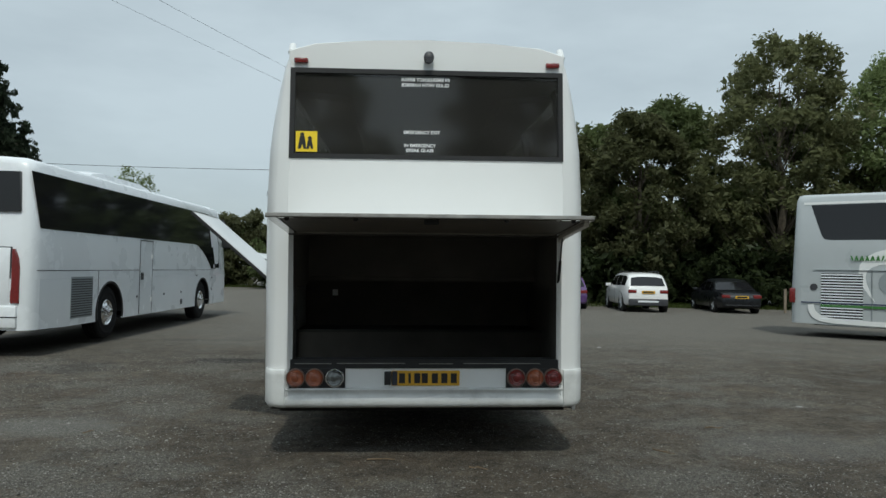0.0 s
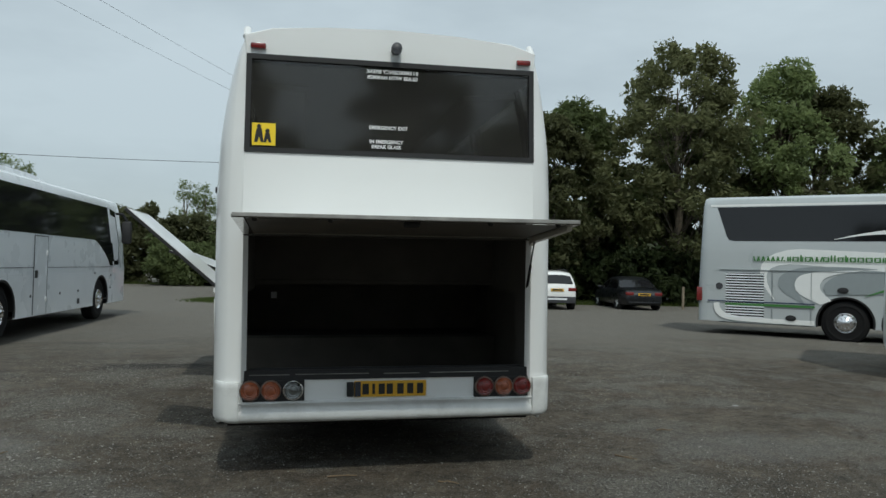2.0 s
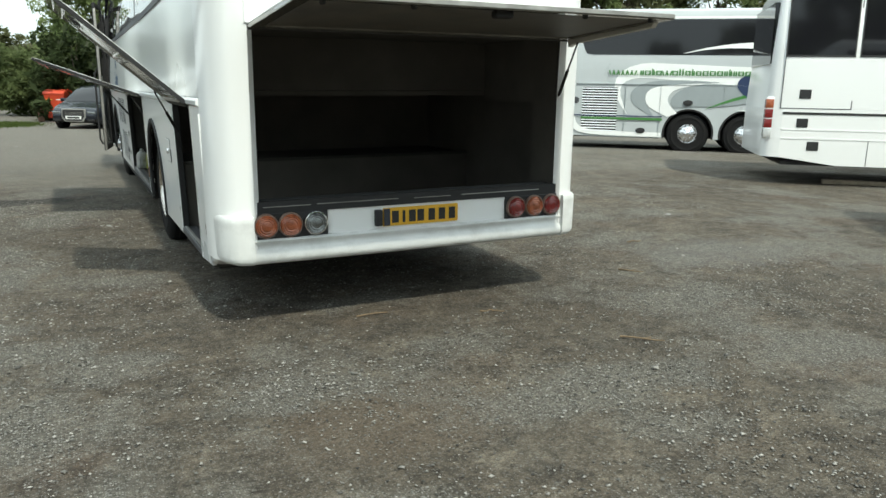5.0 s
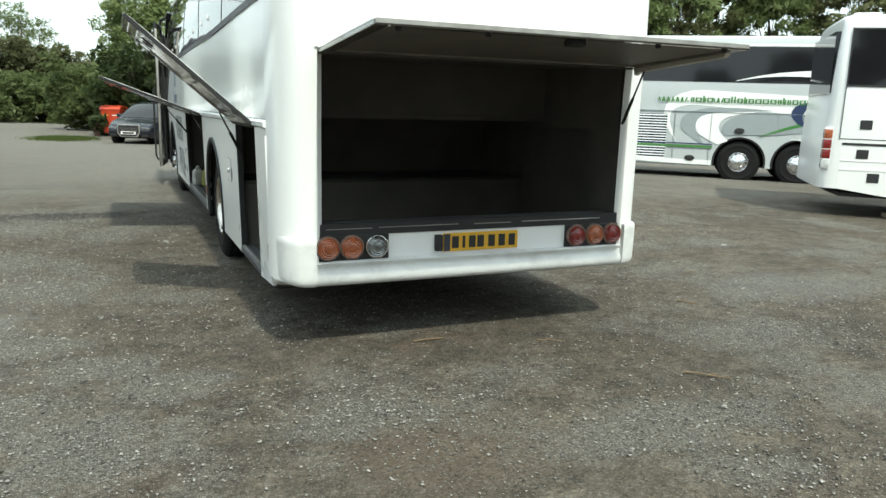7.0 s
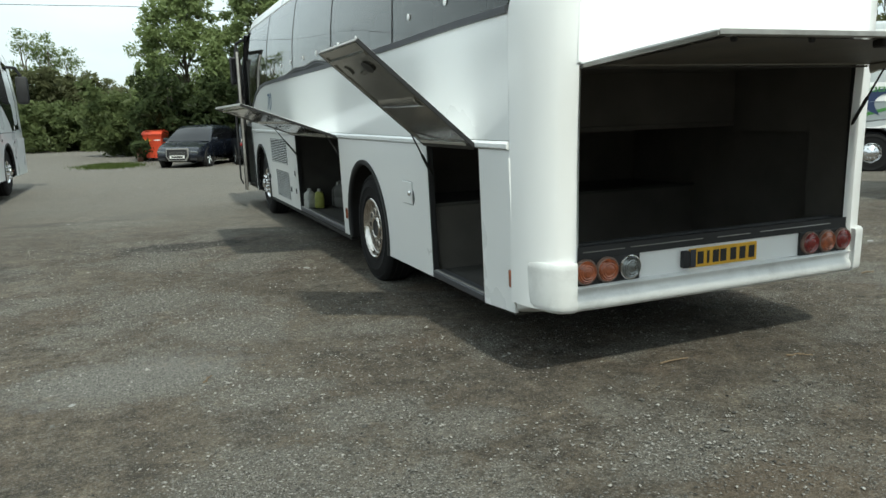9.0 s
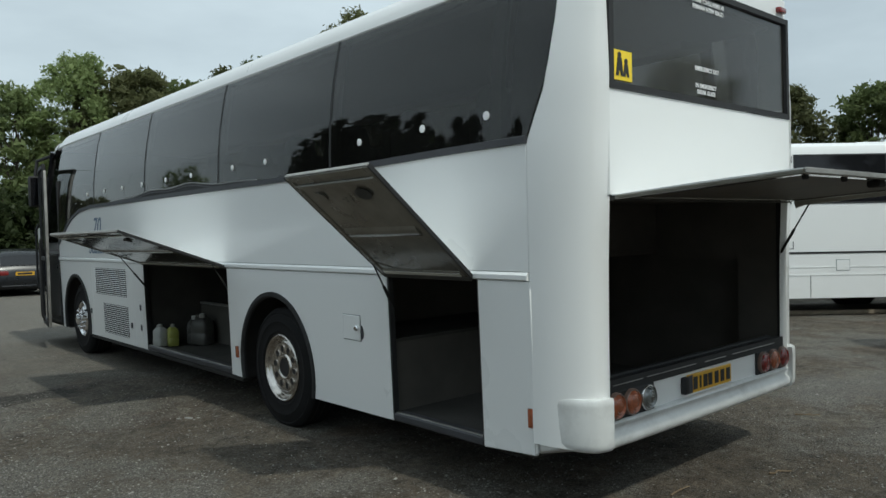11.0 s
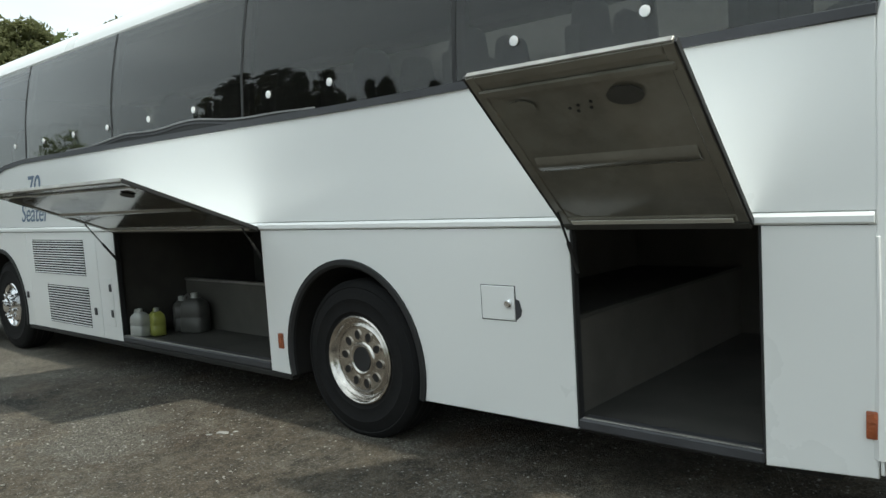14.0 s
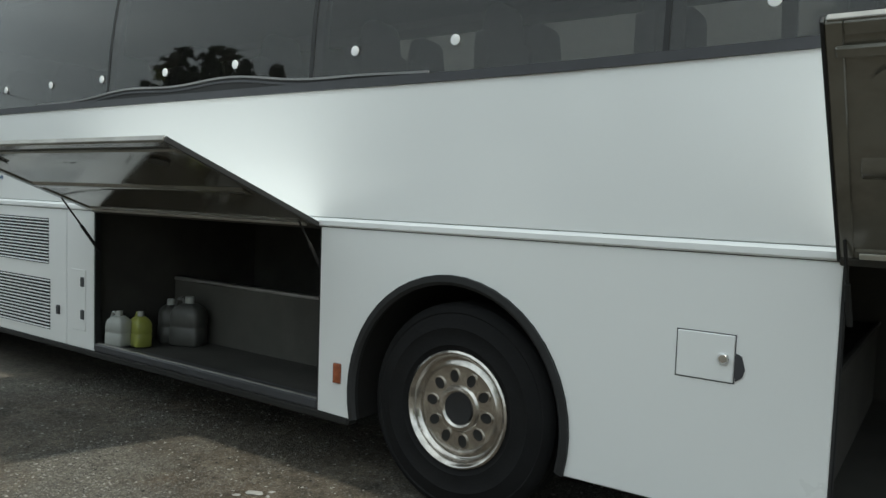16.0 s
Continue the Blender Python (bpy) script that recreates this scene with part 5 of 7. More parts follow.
# lighter lines painted on as highlights of the bulging rubber
for lift, mat in ((0.0, "lining"), (-0.026, "trim")):
    line = [(y, max(z + lift, 2.158)) for y, z in ups]
    cpart("rubber_lip", prism([(y, z + 0.006) for y, z in line] + [(y, z - 0.005) for y, z in line[::-1]], "x", -SIDE - 0.013, -SIDE - 0.005), mat)

# nose, windscreen, wipers, mirrors and open door
rings = []
for z, d in ((0.40, 0.05), (0.8, 0.0), (1.2, 0.0), (1.65, 0.03)):
    ring = []
    for k in range(17):
        x = -1.30 + 2.6 * k / 16
        ring.append((x, NOSE - d - 0.30 * (abs(x) / 1.30) ** 3.5, z))
    rings.append(ring + [(x, y - 0.04, z) for x, y, _ in ring[::-1]])
cpart("nose_panel", loft(rings), "white", angle=50)
rings = []
for z in np.linspace(1.65, 3.20, 8):
    d = 0.03 + (z - 1.65) * 0.40 + max(z - 2.8, 0) * 0.5
    hw = half_width(z)
    ring = [(hw * (-1 + 2 * k / 16), NOSE - d - 0.32 * abs(-1 + 2 * k / 16) ** 3.5, z) for k in range(17)]
    rings.append(ring)
cpart("windscreen", loft(rings, closed=False, caps=False), "glass_dark", label="large dark curved windscreen")
for s in (-1, 1):
    cpart("windscreen_post", pipe([(s * 1.28, 16.95, 1.6), (s * 1.25, 16.75, 2.3), (s * 1.19, 16.45, 3.1)], 0.05, 8), "black_gloss")
    arm = cpart("mirror_arm", pipe([(s * 1.20, 16.6, 3.05), (s * 1.32, 16.95, 3.0), (s * 1.36, 16.95, 2.75)], 0.025, 8), "rubber", label="black mirror arm")
    b = box(s * 1.36 - 0.10, s * 1.36 + 0.10, 16.90 - ORIGIN_Y, 17.02 - ORIGIN_Y, 2.25, 2.75, 0.03, seg=2)
    mh = part("mirror_housing", b, "rubber", arm)
    part("mirror_glass", box(s * 1.36 - 0.08, s * 1.36 + 0.08, 16.894 - ORIGIN_Y, 16.899 - ORIGIN_Y, 2.28, 2.72), "black_gloss", mh)
# doorway
slab("step_well_wall", -0.55, -0.53, 15.85, 16.85, 0.4, 1.5, "inside")
for i in range(3):
    slab("door_step", -1.27 + i * 0.25, -0.55, 15.87, 16.83, 0.40 + i * 0.3, 0.43 + i * 0.3, "inside")
slab("door_jamb", -SIDE + 0.0, -SIDE + 0.05, 15.845, 15.90, 0.42, 2.6, "rubber")
slab("door_jamb", -SIDE + 0.0, -SIDE + 0.05, 16.80, 16.855, 0.42, 2.6, "rubber")
DOOR = at(-SIDE - 0.02, 16.80 - ORIGIN_Y, 0.36, pose(0, 0, 0, 0, 0, 81 + 180))
fr = bmesh.new()
for x0, x1, z0, z1 in ((0.0, 0.06, 0.0, 2.5), (0.84, 0.90, 0.0, 2.5), (0.06, 0.84, 2.44, 2.5), (0.06, 0.84, 0.0, 0.10), (0.06, 0.84, 1.02, 1.08)):
    box(x0, x1, -0.025, 0.025, z0, z1, 0.006, fr)
door = part("passenger_door", fr, "rubber", coach, "open glazed passenger door in dark frame", m=DOOR)
part("door_glass", box(0.06, 0.84, -0.006, 0.006, 0.10, 2.44), "glass_door", door)
part("outer_stile", box(0.895, 0.925, -0.01, 0.03, 0.0, 2.4, 0.006, seg=2), "edge", door, "pale outer door edge")
part("grab_rail", pipe([(0.15, -0.05, 0.5), (0.15, -0.09, 0.6), (0.15, -0.09, 1.5), (0.15, -0.05, 1.6)], 0.016, 8), "rubber", door)
part("grab_rail", pipe([(0.80, -0.05, 0.1), (0.80, -0.09, 0.2), (0.80, -0.09, 1.3), (0.80, -0.05, 1.4)], 0.016, 8), "rubber", door)

# things in the front locker
def jerrycan(m, mat, label, k=1.0):
    def p(*v):
        return tuple(c * k for c in v)
    bm = loft([[p(sx * w, sy * d, z) for sx, sy in ((-1, -0.75), (-0.9, -0.92), (-0.75, -1), (0.75, -1), (0.9, -0.92), (1, -0.75), (1, 0.75), (0.9, 0.92), (0.75, 1), (-0.75, 1), (-0.9, 0.92), (-1, 0.75))]
               for z, w, d in ((0, 0.085, 0.062), (0.01, 0.095, 0.07), (0.10, 0.095, 0.07), (0.105, 0.092, 0.067), (0.12, 0.092, 0.067), (0.125, 0.095, 0.07), (0.19, 0.093, 0.068), (0.215, 0.082, 0.060), (0.235, 0.060, 0.046), (0.25, 0.035, 0.032))])
    can = finish("jerrycan", bm, mat, angle=50, m=m)
    tagged(can, label, "canister", "canisters in the locker")
    part("cap", lathe([p(0.026, 0.25), p(0.026, 0.285), p(0.022, 0.29)], 14), "can_white", can, "white screw cap")
    part("handle", pipe([p(0.03, 0, 0.245), p(0.045, 0, 0.275), p(0.075, 0, 0.268), p(0.09, 0, 0.215)], 0.012 * k, 8), mat, can)
    part("paper_label", box(-0.055 * k, 0.055 * k, -0.0715 * k, -0.0695 * k, 0.035 * k, 0.095 * k), "lining", can)
    return can


LOCKER_Z = 0.405
jerrycan(pose(-1.10, 12.10, LOCKER_Z, 0, 0, 100), "can_white", "milky white plastic canister on locker floor", 0.87)
jerrycan(pose(-0.995, 12.00, LOCKER_Z, 0, 0, 80), "can_yellow", "yellow plastic canister beside the white one", 0.87)
jerrycan(pose(-0.72, 12.04, LOCKER_Z, 0, 0, 65), "can_grey", "cloudy grey water carrier in the locker", 1.12)
jerrycan(pose(-0.70, 11.84, LOCKER_Z, 0, 0, 110), "can_grey", "cloudy grey water carrier by the partition", 1.25)

# ---------------------------------------------------------------- the other coaches of the yard
class CoachShell:
    """A parked coach in its own axes: y runs from the tail to the nose, x to its right, the ground at z 0."""

    def __init__(self, m, label, mat, hw, length, skirt, height, axles, belt=1.30, knee=2.2, lean=0.10, back=0.0, rise=0.02, group="parked coaches"):
        self.root = empty("coach", m, label, "coach", group)
        self.back, self.rise = back, rise
        self.hw, self.len, self.skirt, self.h, self.axles, self.belt, self.knee, self.lean, self.mat = hw, length, skirt, height, axles, belt, knee, lean, mat
        self.shell()

    def width(self, z):
        return self.hw if z <= self.knee else self.hw - self.lean * (z - self.knee) / (self.h - 0.22 - self.knee)

    def put(self, name, bm, mat, label="", parent=None, angle=35, m=None):
        return part(name, bm, mat, parent or self.root, label, angle, m)

    def section(self, y, sx=1.0, drop=0.0, tail=0.0):
        top = self.h - 0.22
        pts = [(self.hw, self.belt), (self.hw, self.knee), (self.width(top), top), (self.width(top) - 0.05, self.h - 0.09), (self.width(top) - 0.17, self.h - 0.025), (self.width(top) - 0.55, self.h)]
        ring = [(x * sx, y + tail * ((z - self.belt) / (self.h - self.belt)), z - (drop if z > top else 0)) for x, z in pts]
        return ring + [(-x, yy, z) for x, yy, z in ring[::-1]]

    def shell(self):
        L = self.len
        B = self.back
        rings = [self.section(-B, 0.86, 0.12, 0.10), self.section(0.03 - B, 0.93, 0.06, 0.09), self.section(0.10 - B, 0.975, 0.02, 0.06), self.section(0.26 - B, 1.0)]
        rings += [self.section(y) for y in np.linspace(0.6, L - 1.2, 6)]
        rings += [self.section(L - 0.55, 0.985, 0.0, -0.35), self.section(L - 0.22, 0.95, 0.05, -0.6), self.section(L - 0.05, 0.86, 0.12, -0.75)]
        self.put("body", loft(rings), self.mat, angle=40)
        R = 0.62
        for s in (-1, 1):
            pts = [(0.24 - B, self.skirt + self.rise), (1.1, self.skirt)]
            for a in self.axles:
                a0 = math.asin((self.skirt - 0.52) / R)
                pts += [(a - R * math.cos(a0 + (math.pi - 2 * a0) * k / 18), 0.52 + R * math.sin(a0 + (math.pi - 2 * a0) * k / 18)) for k in range(19)]
            pts += [(L - 0.5, self.skirt), (L - 0.5, self.belt), (0.24 - B, self.belt)]
            self.put("lower_side", prism(pts, "x", s * self.hw, s * (self.hw - 0.03), 0.004), self.mat, angle=30)
            for a in self.axles:
                ring = []
                for k in range(21):
                    t = math.pi * (-0.06 + 1.12 * k / 20)
                    ring.append([(s * (self.hw - d), a + r * math.cos(t), 0.52 + r * math.sin(t)) for r, d in ((R - 0.035, -0.003), (R, -0.014), (R + 0.012, -0.004), (R + 0.01, 0.01), (R - 0.035, 0.02))])
                self.put("arch_lip", loft(ring), "rubber", angle=40)
                well = [[(s * x, a + R * math.cos(math.pi * k / 12), 0.52 + R * math.sin(math.pi * k / 12)) for x in (self.hw - 0.02, 0.6)] for k in range(13)]
                self.put("wheel_well", loft(well, closed=False, caps=False), "chassis")
        for y, d in ((-B, 1), (L, -1)):
            rings = []
            foot = self.skirt + (self.rise if d > 0 else 0)
            for z in (foot, foot + 0.05, self.belt):
                plan = ((0.0, -0.012), (0.45, -0.010), (0.78, -0.004), (0.86, 0.0), (0.93, 0.03), (0.975, 0.10), (0.992, 0.18), (1.0, 0.26)) if d > 0 else ((0.0, 0.02), (0.45, 0.025), (0.74, 0.035), (0.86, 0.05), (0.95, 0.22), (0.972, 0.36), (0.985, 0.52))
                n = [(self.hw * q * j, y + d * e, z) for j, row in ((-1, plan[:0:-1]), (1, plan)) for q, e in row]
                rings.append(n + [(x * 0.97, yy + d * 0.035, z) for x, yy, _ in n[::-1]])
            self.put("tail_skirt" if d > 0 else "nose_skirt", loft(rings), self.mat, angle=50)
        self.put("underbody", box(-self.hw + 0.66, self.hw - 0.66, 0.3, L - 0.5, self.skirt - 0.02, self.belt - 0.05), "chassis")
        lo = 0.3
        for a in list(self.axles) + [None]:
            hi = (a - 0.68) if a else L - 0.5
            if hi > lo:
                self.put("underbody", box(-self.hw + 0.05, self.hw - 0.05, lo, hi, self.skirt - 0.01, self.skirt + 0.05), "chassis")
            lo = (a or 0) + 0.68

    def wheels(self, kinds):
        for a, src in zip(self.axles, kinds):
            for s in (-1, 1):
                o = copy_thing(src, at(s * (self.hw - 0.06), a, 0.522, pose(0, 0, 0, 0, 0, 0 if s < 0 else 180)))
                o.parent = self.root

    def patch(self, name, pts, s, off, mat, label="", thick=0.006, parent=None):
        """A flat piece on one side, its points given as (distance from the tail, height)."""
        bm = bmesh.new()
        out = [bm.verts.new((s * (self.width(z) + off), y, z)) for y, z in pts]
        inn = [bm.verts.new((s * (self.width(z) + off - thick), y, z)) for y, z in pts]
        n = len(pts)
        bm.faces.new(out)
        bm.faces.new(inn[::-1])
        for i in range(n):
            bm.faces.new((out[i], inn[i], inn[(i + 1) % n], out[(i + 1) % n]))
        return self.put(name, bm, mat, label, parent)

    def latch(self, y, z, s=1, r=0.03):
        self.put("locker_latch", lathe([(r, 0), (r, 0.008), (r * 0.7, 0.014)], 14, at(s * self.hw, y, z, SIDE_RIGHT if s > 0 else SIDE_LEFT)), "trim", "small black latch")


def swoosh(a, b, n=14):
    """The outline between two curves of points, each bent smoothly."""
    def smooth(c):
        out = []
        for k in range(n + 1):
            t = k / n * (len(c) - 1)
            i = min(int(t), len(c) - 2)
            f = t - i
            p0, p1, p2, p3 = c[max(i - 1, 0)], c[i], c[i + 1], c[min(i + 2, len(c) - 1)]
            out.append(tuple(0.5 * (2 * p1[j] + (p2[j] - p0[j]) * f + (2 * p0[j] - 5 * p1[j] + 4 * p2[j] - p3[j]) * f * f + (3 * p1[j] - p0[j] - 3 * p2[j] + p3[j]) * f ** 3) for j in (0, 1)))
        return out
    return smooth(a) + smooth(b)[::-1]


# silver-white coach beside the main one, tail towards the start of the walk
LC = CoachShell(pose(-7.329, 12.19, 0.03, 0, 0, -1.8), "silver-white touring coach with dark windows", "silver", 1.26, 11.5, 0.375, 3.24, (2.92, 8.86), belt=1.22, knee=2.05, lean=0.10)
LC.wheels((wheel_cap, wheel_cap))
for s in (-1, 1):
    LC.patch("side_window", [(0.22, 2.06), (7.9, 2.06), (8.2, 2.05), (8.4, 2.02), (9.62, 2.02), (9.5, 2.97), (0.07, 2.99)], s, 0.006, "black_gloss", "long dark side window band")
    LC.patch("side_window", [(8.4, 2.02), (8.75, 1.90), (9.1, 1.74), (9.4, 1.57), (9.62, 1.40), (10.05, 1.40), (9.75, 2.02)], s, 0.006, "black_gloss")
    LC.patch("side_moulding", [(0.15, 1.358), (9.95, 1.358), (9.95, 1.372), (0.15, 1.372)], s, 0.004, "trim")
    LC.patch("windscreen_post", [(9.86, 1.42), (9.94, 1.42), (9.66, 2.95), (9.58, 2.95)], s, 0.012, "silver")
LC.patch("vent_grille", [(1.30, 0.50), (2.15, 0.50), (2.15, 1.25), (1.30, 1.25)], 1, 0.004, "mid_grey", "fine grey mesh vent")
for i in range(16):
    z = 0.53 + i * 0.044
    LC.patch("grille_bar", [(1.32, z), (2.13, z), (2.13, z + 0.018), (1.32, z + 0.018)], 1, 0.012, "trim")
dr = LC.patch("emergency_door", [(4.38, 0.41), (5.08, 0.41), (5.08, 2.01), (4.38, 2.01)], 1, 0.010, "silver", "narrow offside emergency door")
for pts in ([(4.36, 0.40), (4.382, 0.40), (4.382, 2.03), (4.36, 2.03)], [(5.078, 0.40), (5.10, 0.40), (5.10, 2.03), (5.078, 2.03)], [(4.382, 2.008), (5.078, 2.008), (5.078, 2.03), (4.382, 2.03)]):
    LC.patch("door_gap", pts, 1, 0.013, "trim")
LC.patch("panel_gap", [(2.37, 0.38), (2.385, 0.38), (2.385, 1.35), (2.37, 1.35)], 1, 0.004, "trim", thick=0.004)
LC.put("door_handle", box(1.262, 1.29, 4.43, 4.55, 1.15, 1.31, 0.01), "rubber")
for y, z in ((5.04, 1.67), (5.04, 0.70)):
    LC.put("door_hinge", box(1.262, 1.285, y - 0.03, y + 0.03, z - 0.05, z + 0.05, 0.006), "white")
for y, z in ((2.36, 0.78), (4.26, 0.79), (5.89, 0.79), (7.09, 0.80), (8.33, 1.21), (9.72, 1.14), (9.70, 0.80)):
    LC.latch(y, z)
LC.put("side_vent", box(1.262, 1.275, 7.04, 7.18, 0.49, 0.62, 0.006), "trim")
rings = []
for y, h in ((2.70, 0.0), (2.90, 0.09), (3.35, 0.14), (5.2, 0.14), (5.75, 0.09), (6.05, 0.0)):
    rings.append([(-0.88, y, 3.18), (-0.84, y, 3.21 + h), (-0.6, y, 3.25 + h), (0.6, y, 3.25 + h), (0.84, y, 3.21 + h), (0.88, y, 3.18)])
LC.put("roof_air_unit", loft(rings), "silver", "low silver roof air-conditioning unit")
LC.put("roof_hatch", box(-0.5, 0.5, 8.7, 9.4, 3.22, 3.31, 0.03, seg=2), "silver")
# nose glass and mirror
for s in (-1, 1):
    LC.patch("quarter_glass", [(9.98, 1.42), (10.42, 1.42), (10.36, 2.1), (10.16, 2.9), (9.70, 2.95)], s, 0.007, "black_gloss", "dark glass wrapping round the nose")
rings = [[(1.27 * k * (1 - 0.07 * t), 11.5 - 0.5 * t ** 1.6 - 1.42 * abs(k) ** 3.2 * (0.62 + 0.38 * t) + 0.012, 1.36 + 1.64 * t) for k in np.linspace(-1, 1, 19)] for t in np.linspace(0, 1, 7)]
LC.put("windscreen", loft(rings, closed=False, caps=False), "black_gloss", "dark curved windscreen")
for s in (-1, 1):
    arm = LC.put("mirror_arm", pipe([(s * 1.12, 10.2, 2.86), (s * 1.32, 10.5, 2.85), (s * 1.42, 10.55, 2.66)], 0.035, 8), "rubber", "black drooping mirror arm")
    part("mirror_housing", box(s * 1.42 - 0.13, s * 1.42 + 0.13, 10.47, 10.65, 2.02, 2.66, 0.06, seg=2), "rubber", arm)
# tail of the silver coach: window, lamps, bumper line
LC.put("rear_window", prism([(-1.04, 2.32), (1.04, 2.32), (1.0, 2.97), (-1.0, 2.97)], "y", 0.018, 0.09), "black_gloss", "dark rear window")
for s in (-1, 1):
    tl = LC.put("tail_lamp", prism([(s * 0.945, 0.83), (s * 1.07, 0.83), (s * 1.07, 1.36), (s * 1.045, 1.55), (s * 0.98, 1.71), (s * 0.945, 1.71)], "y", -0.03, 0.12, 0.006), "red", "tall red tail lamp")
    part("indicator", box(s * 1.005 - 0.07, s * 1.005 + 0.07, -0.034, 0.0, 0.85, 1.04, 0.008), "red", tl)
LC.put("door_gap", box(-0.925, 0.925, -0.004, 0.05, 0.80, 1.745, 0.004), "trim")
LC.put("engine_door", box(-0.91, 0.91, -0.014, 0.06, 0.815, 1.73, 0.012, seg=2), "silver", "broad silver engine door")
LC.put("tail_bumper", box(-1.05, 1.05, -0.05, 0.1, 0.43, 0.79, 0.03, seg=2), "silver")
LC.put("bumper_strip", box(-1.05, 1.05, -0.056, 0.0, 0.60, 0.618, 0.003), "trim")
LC.put("tow_cover", box(0.28, 0.40, -0.055, 0.0, 0.50, 0.57, 0.004), "trim")
for x in (-0.35, 0.0, 0.35):
    LC.put("roof_marker", box(x - 0.05, x + 0.05, 0.05, 0.14, 3.07, 3.11, 0.008), "red", "small red roof marker lamp")
p = LC.put("number_plate", box(-0.26, 0.26, -0.024, -0.012, 0.815, 0.925), "plate")
part("plate_bar", box(-0.2, 0.2, -0.027, -0.024, 0.84, 0.90), "black_letter", p)

# grey coach with white swirls and green stripes
GC = CoachShell(pose(10.568, 18.831, -0.02, 0, 0, -130.9), "pale grey coach with white swirls and green lettering", "grey_paint", 1.26, 12.6, 0.40, 3.64, (3.15, 4.52, 9.9), lean=0.06, back=0.24)
wheel_small = coach_wheel(GC.root, True, False, 0.80)
wheel_small.matrix_basis = at(1.20, 3.15, 0.522, pose(0, 0, 0, 0, 0, 180))
for s, a in ((-1, 3.15), (-1, 4.52), (1, 4.52), (-1, 9.9), (1, 9.9)):
    o = copy_thing(wheel_small, at(s * 1.20, a, 0.522, pose(0, 0, 0, 0, 0, 0 if s < 0 else 180)))
    o.parent = GC.root
for s in (-1, 1):
    GC.patch("roof_band", [(0.05, 3.352), (11.7, 3.352), (11.7, 3.415), (0.05, 3.415)], s, 0.008, "vinyl_white")
    GC.patch("side_window", [(0.66, 2.475), (0.52, 2.50), (0.46, 2.60), (0.22, 3.34), (11.2, 3.34), (11.2, 2.475)], s, 0.006, "black_gloss", "long dark side window band")
GC.patch("window_swoosh", swoosh([(2.9, 2.52), (3.6, 2.68), (4.5, 2.78), (6.5, 2.84)], [(2.9, 2.51), (3.6, 2.62), (4.5, 2.64), (6.5, 2.56)]), 1, 0.014, "vinyl_white", "white curved band on window")
# swirls on the flank
GC.patch("white_swirl", swoosh([(1.62, 0.98), (1.28, 1.5), (1.36, 2.0), (1.9, 2.26), (2.7, 2.26), (4.6, 2.19), (7.0, 2.19)], [(1.62, 0.98), (1.42, 1.5), (1.5, 1.78), (1.9, 1.9), (2.7, 1.86), (4.6, 1.72), (7.0, 1.6)]), 1, 0.006, "vinyl_white", "broad white swirl")
GC.patch("grey_swirl", swoosh([(2.10, 1.02), (1.72, 1.3), (1.74, 1.62), (2.2, 1.82), (3.0, 1.86), (3.8, 1.82)], [(2.30, 0.92), (2.08, 1.3), (2.1, 1.55), (2.4, 1.7), (3.0, 1.78), (3.8, 1.81)]), 1, 0.011, "mid_grey", "darker grey swirl")
GC.patch("white_swirl", swoosh([(2.62, 0.94), (2.12, 1.22), (2.10, 1.56), (2.5, 1.72), (3.5, 1.79)], [(2.86, 1.04), (2.62, 1.3), (2.66, 1.52), (2.9, 1.66), (3.5, 1.78)]), 1, 0.015, "vinyl_white")
GC.patch("grey_swirl", swoosh([(2.74, 1.18), (2.70, 1.42), (3.0, 1.66), (3.6, 1.76), (5.2, 1.74)], [(2.80, 1.17), (3.1, 1.2), (3.6, 1.22), (4.0, 1.24), (5.2, 1.4)]), 1, 0.019, "mid_grey")
GC.patch("white_swirl", swoosh([(4.3, 1.14), (4.7, 1.18), (5.4, 1.4), (7.5, 1.6)], [(4.3, 1.13), (4.7, 1.12), (5.4, 1.15), (7.5, 1.2)]), 1, 0.022, "vinyl_white")
GC.patch("green_flash", swoosh([(3.55, 1.17), (4.0, 1.37), (4.5, 1.54), (5.0, 1.66)], [(3.55, 1.16), (4.0, 1.31), (4.5, 1.46), (5.0, 1.60)]), 1, 0.026, "vinyl_green", "thin green curved flash")
GC.patch("navy_swirl", swoosh([(4.40, 1.52), (4.24, 1.72), (4.30, 1.92), (4.55, 2.03), (4.95, 2.03)], [(4.62, 1.42), (4.50, 1.64), (4.52, 1.80), (4.66, 1.91), (4.95, 1.95)]), 1, 0.028, "vinyl_navy", "dark blue swirl")
GC.patch("white_swirl", swoosh([(0.30, 0.90), (0.36, 0.72), (0.62, 0.59), (1.4, 0.545), (2.5, 0.54)], [(0.16, 0.88), (0.24, 0.62), (0.55, 0.47), (1.4, 0.43), (2.5, 0.425)]), 1, 0.024, "vinyl_white", "white curve along the skirt")
GC.patch("stripe", [(0.02, 0.925), (2.5, 0.925), (2.5, 0.955), (0.02, 0.955)], 1, 0.030, "vinyl_navy")
GC.patch("stripe", [(0.45, 0.845), (2.5, 0.845), (2.5, 0.90), (0.45, 0.90)], 1, 0.030, "vinyl_green", "green stripe")
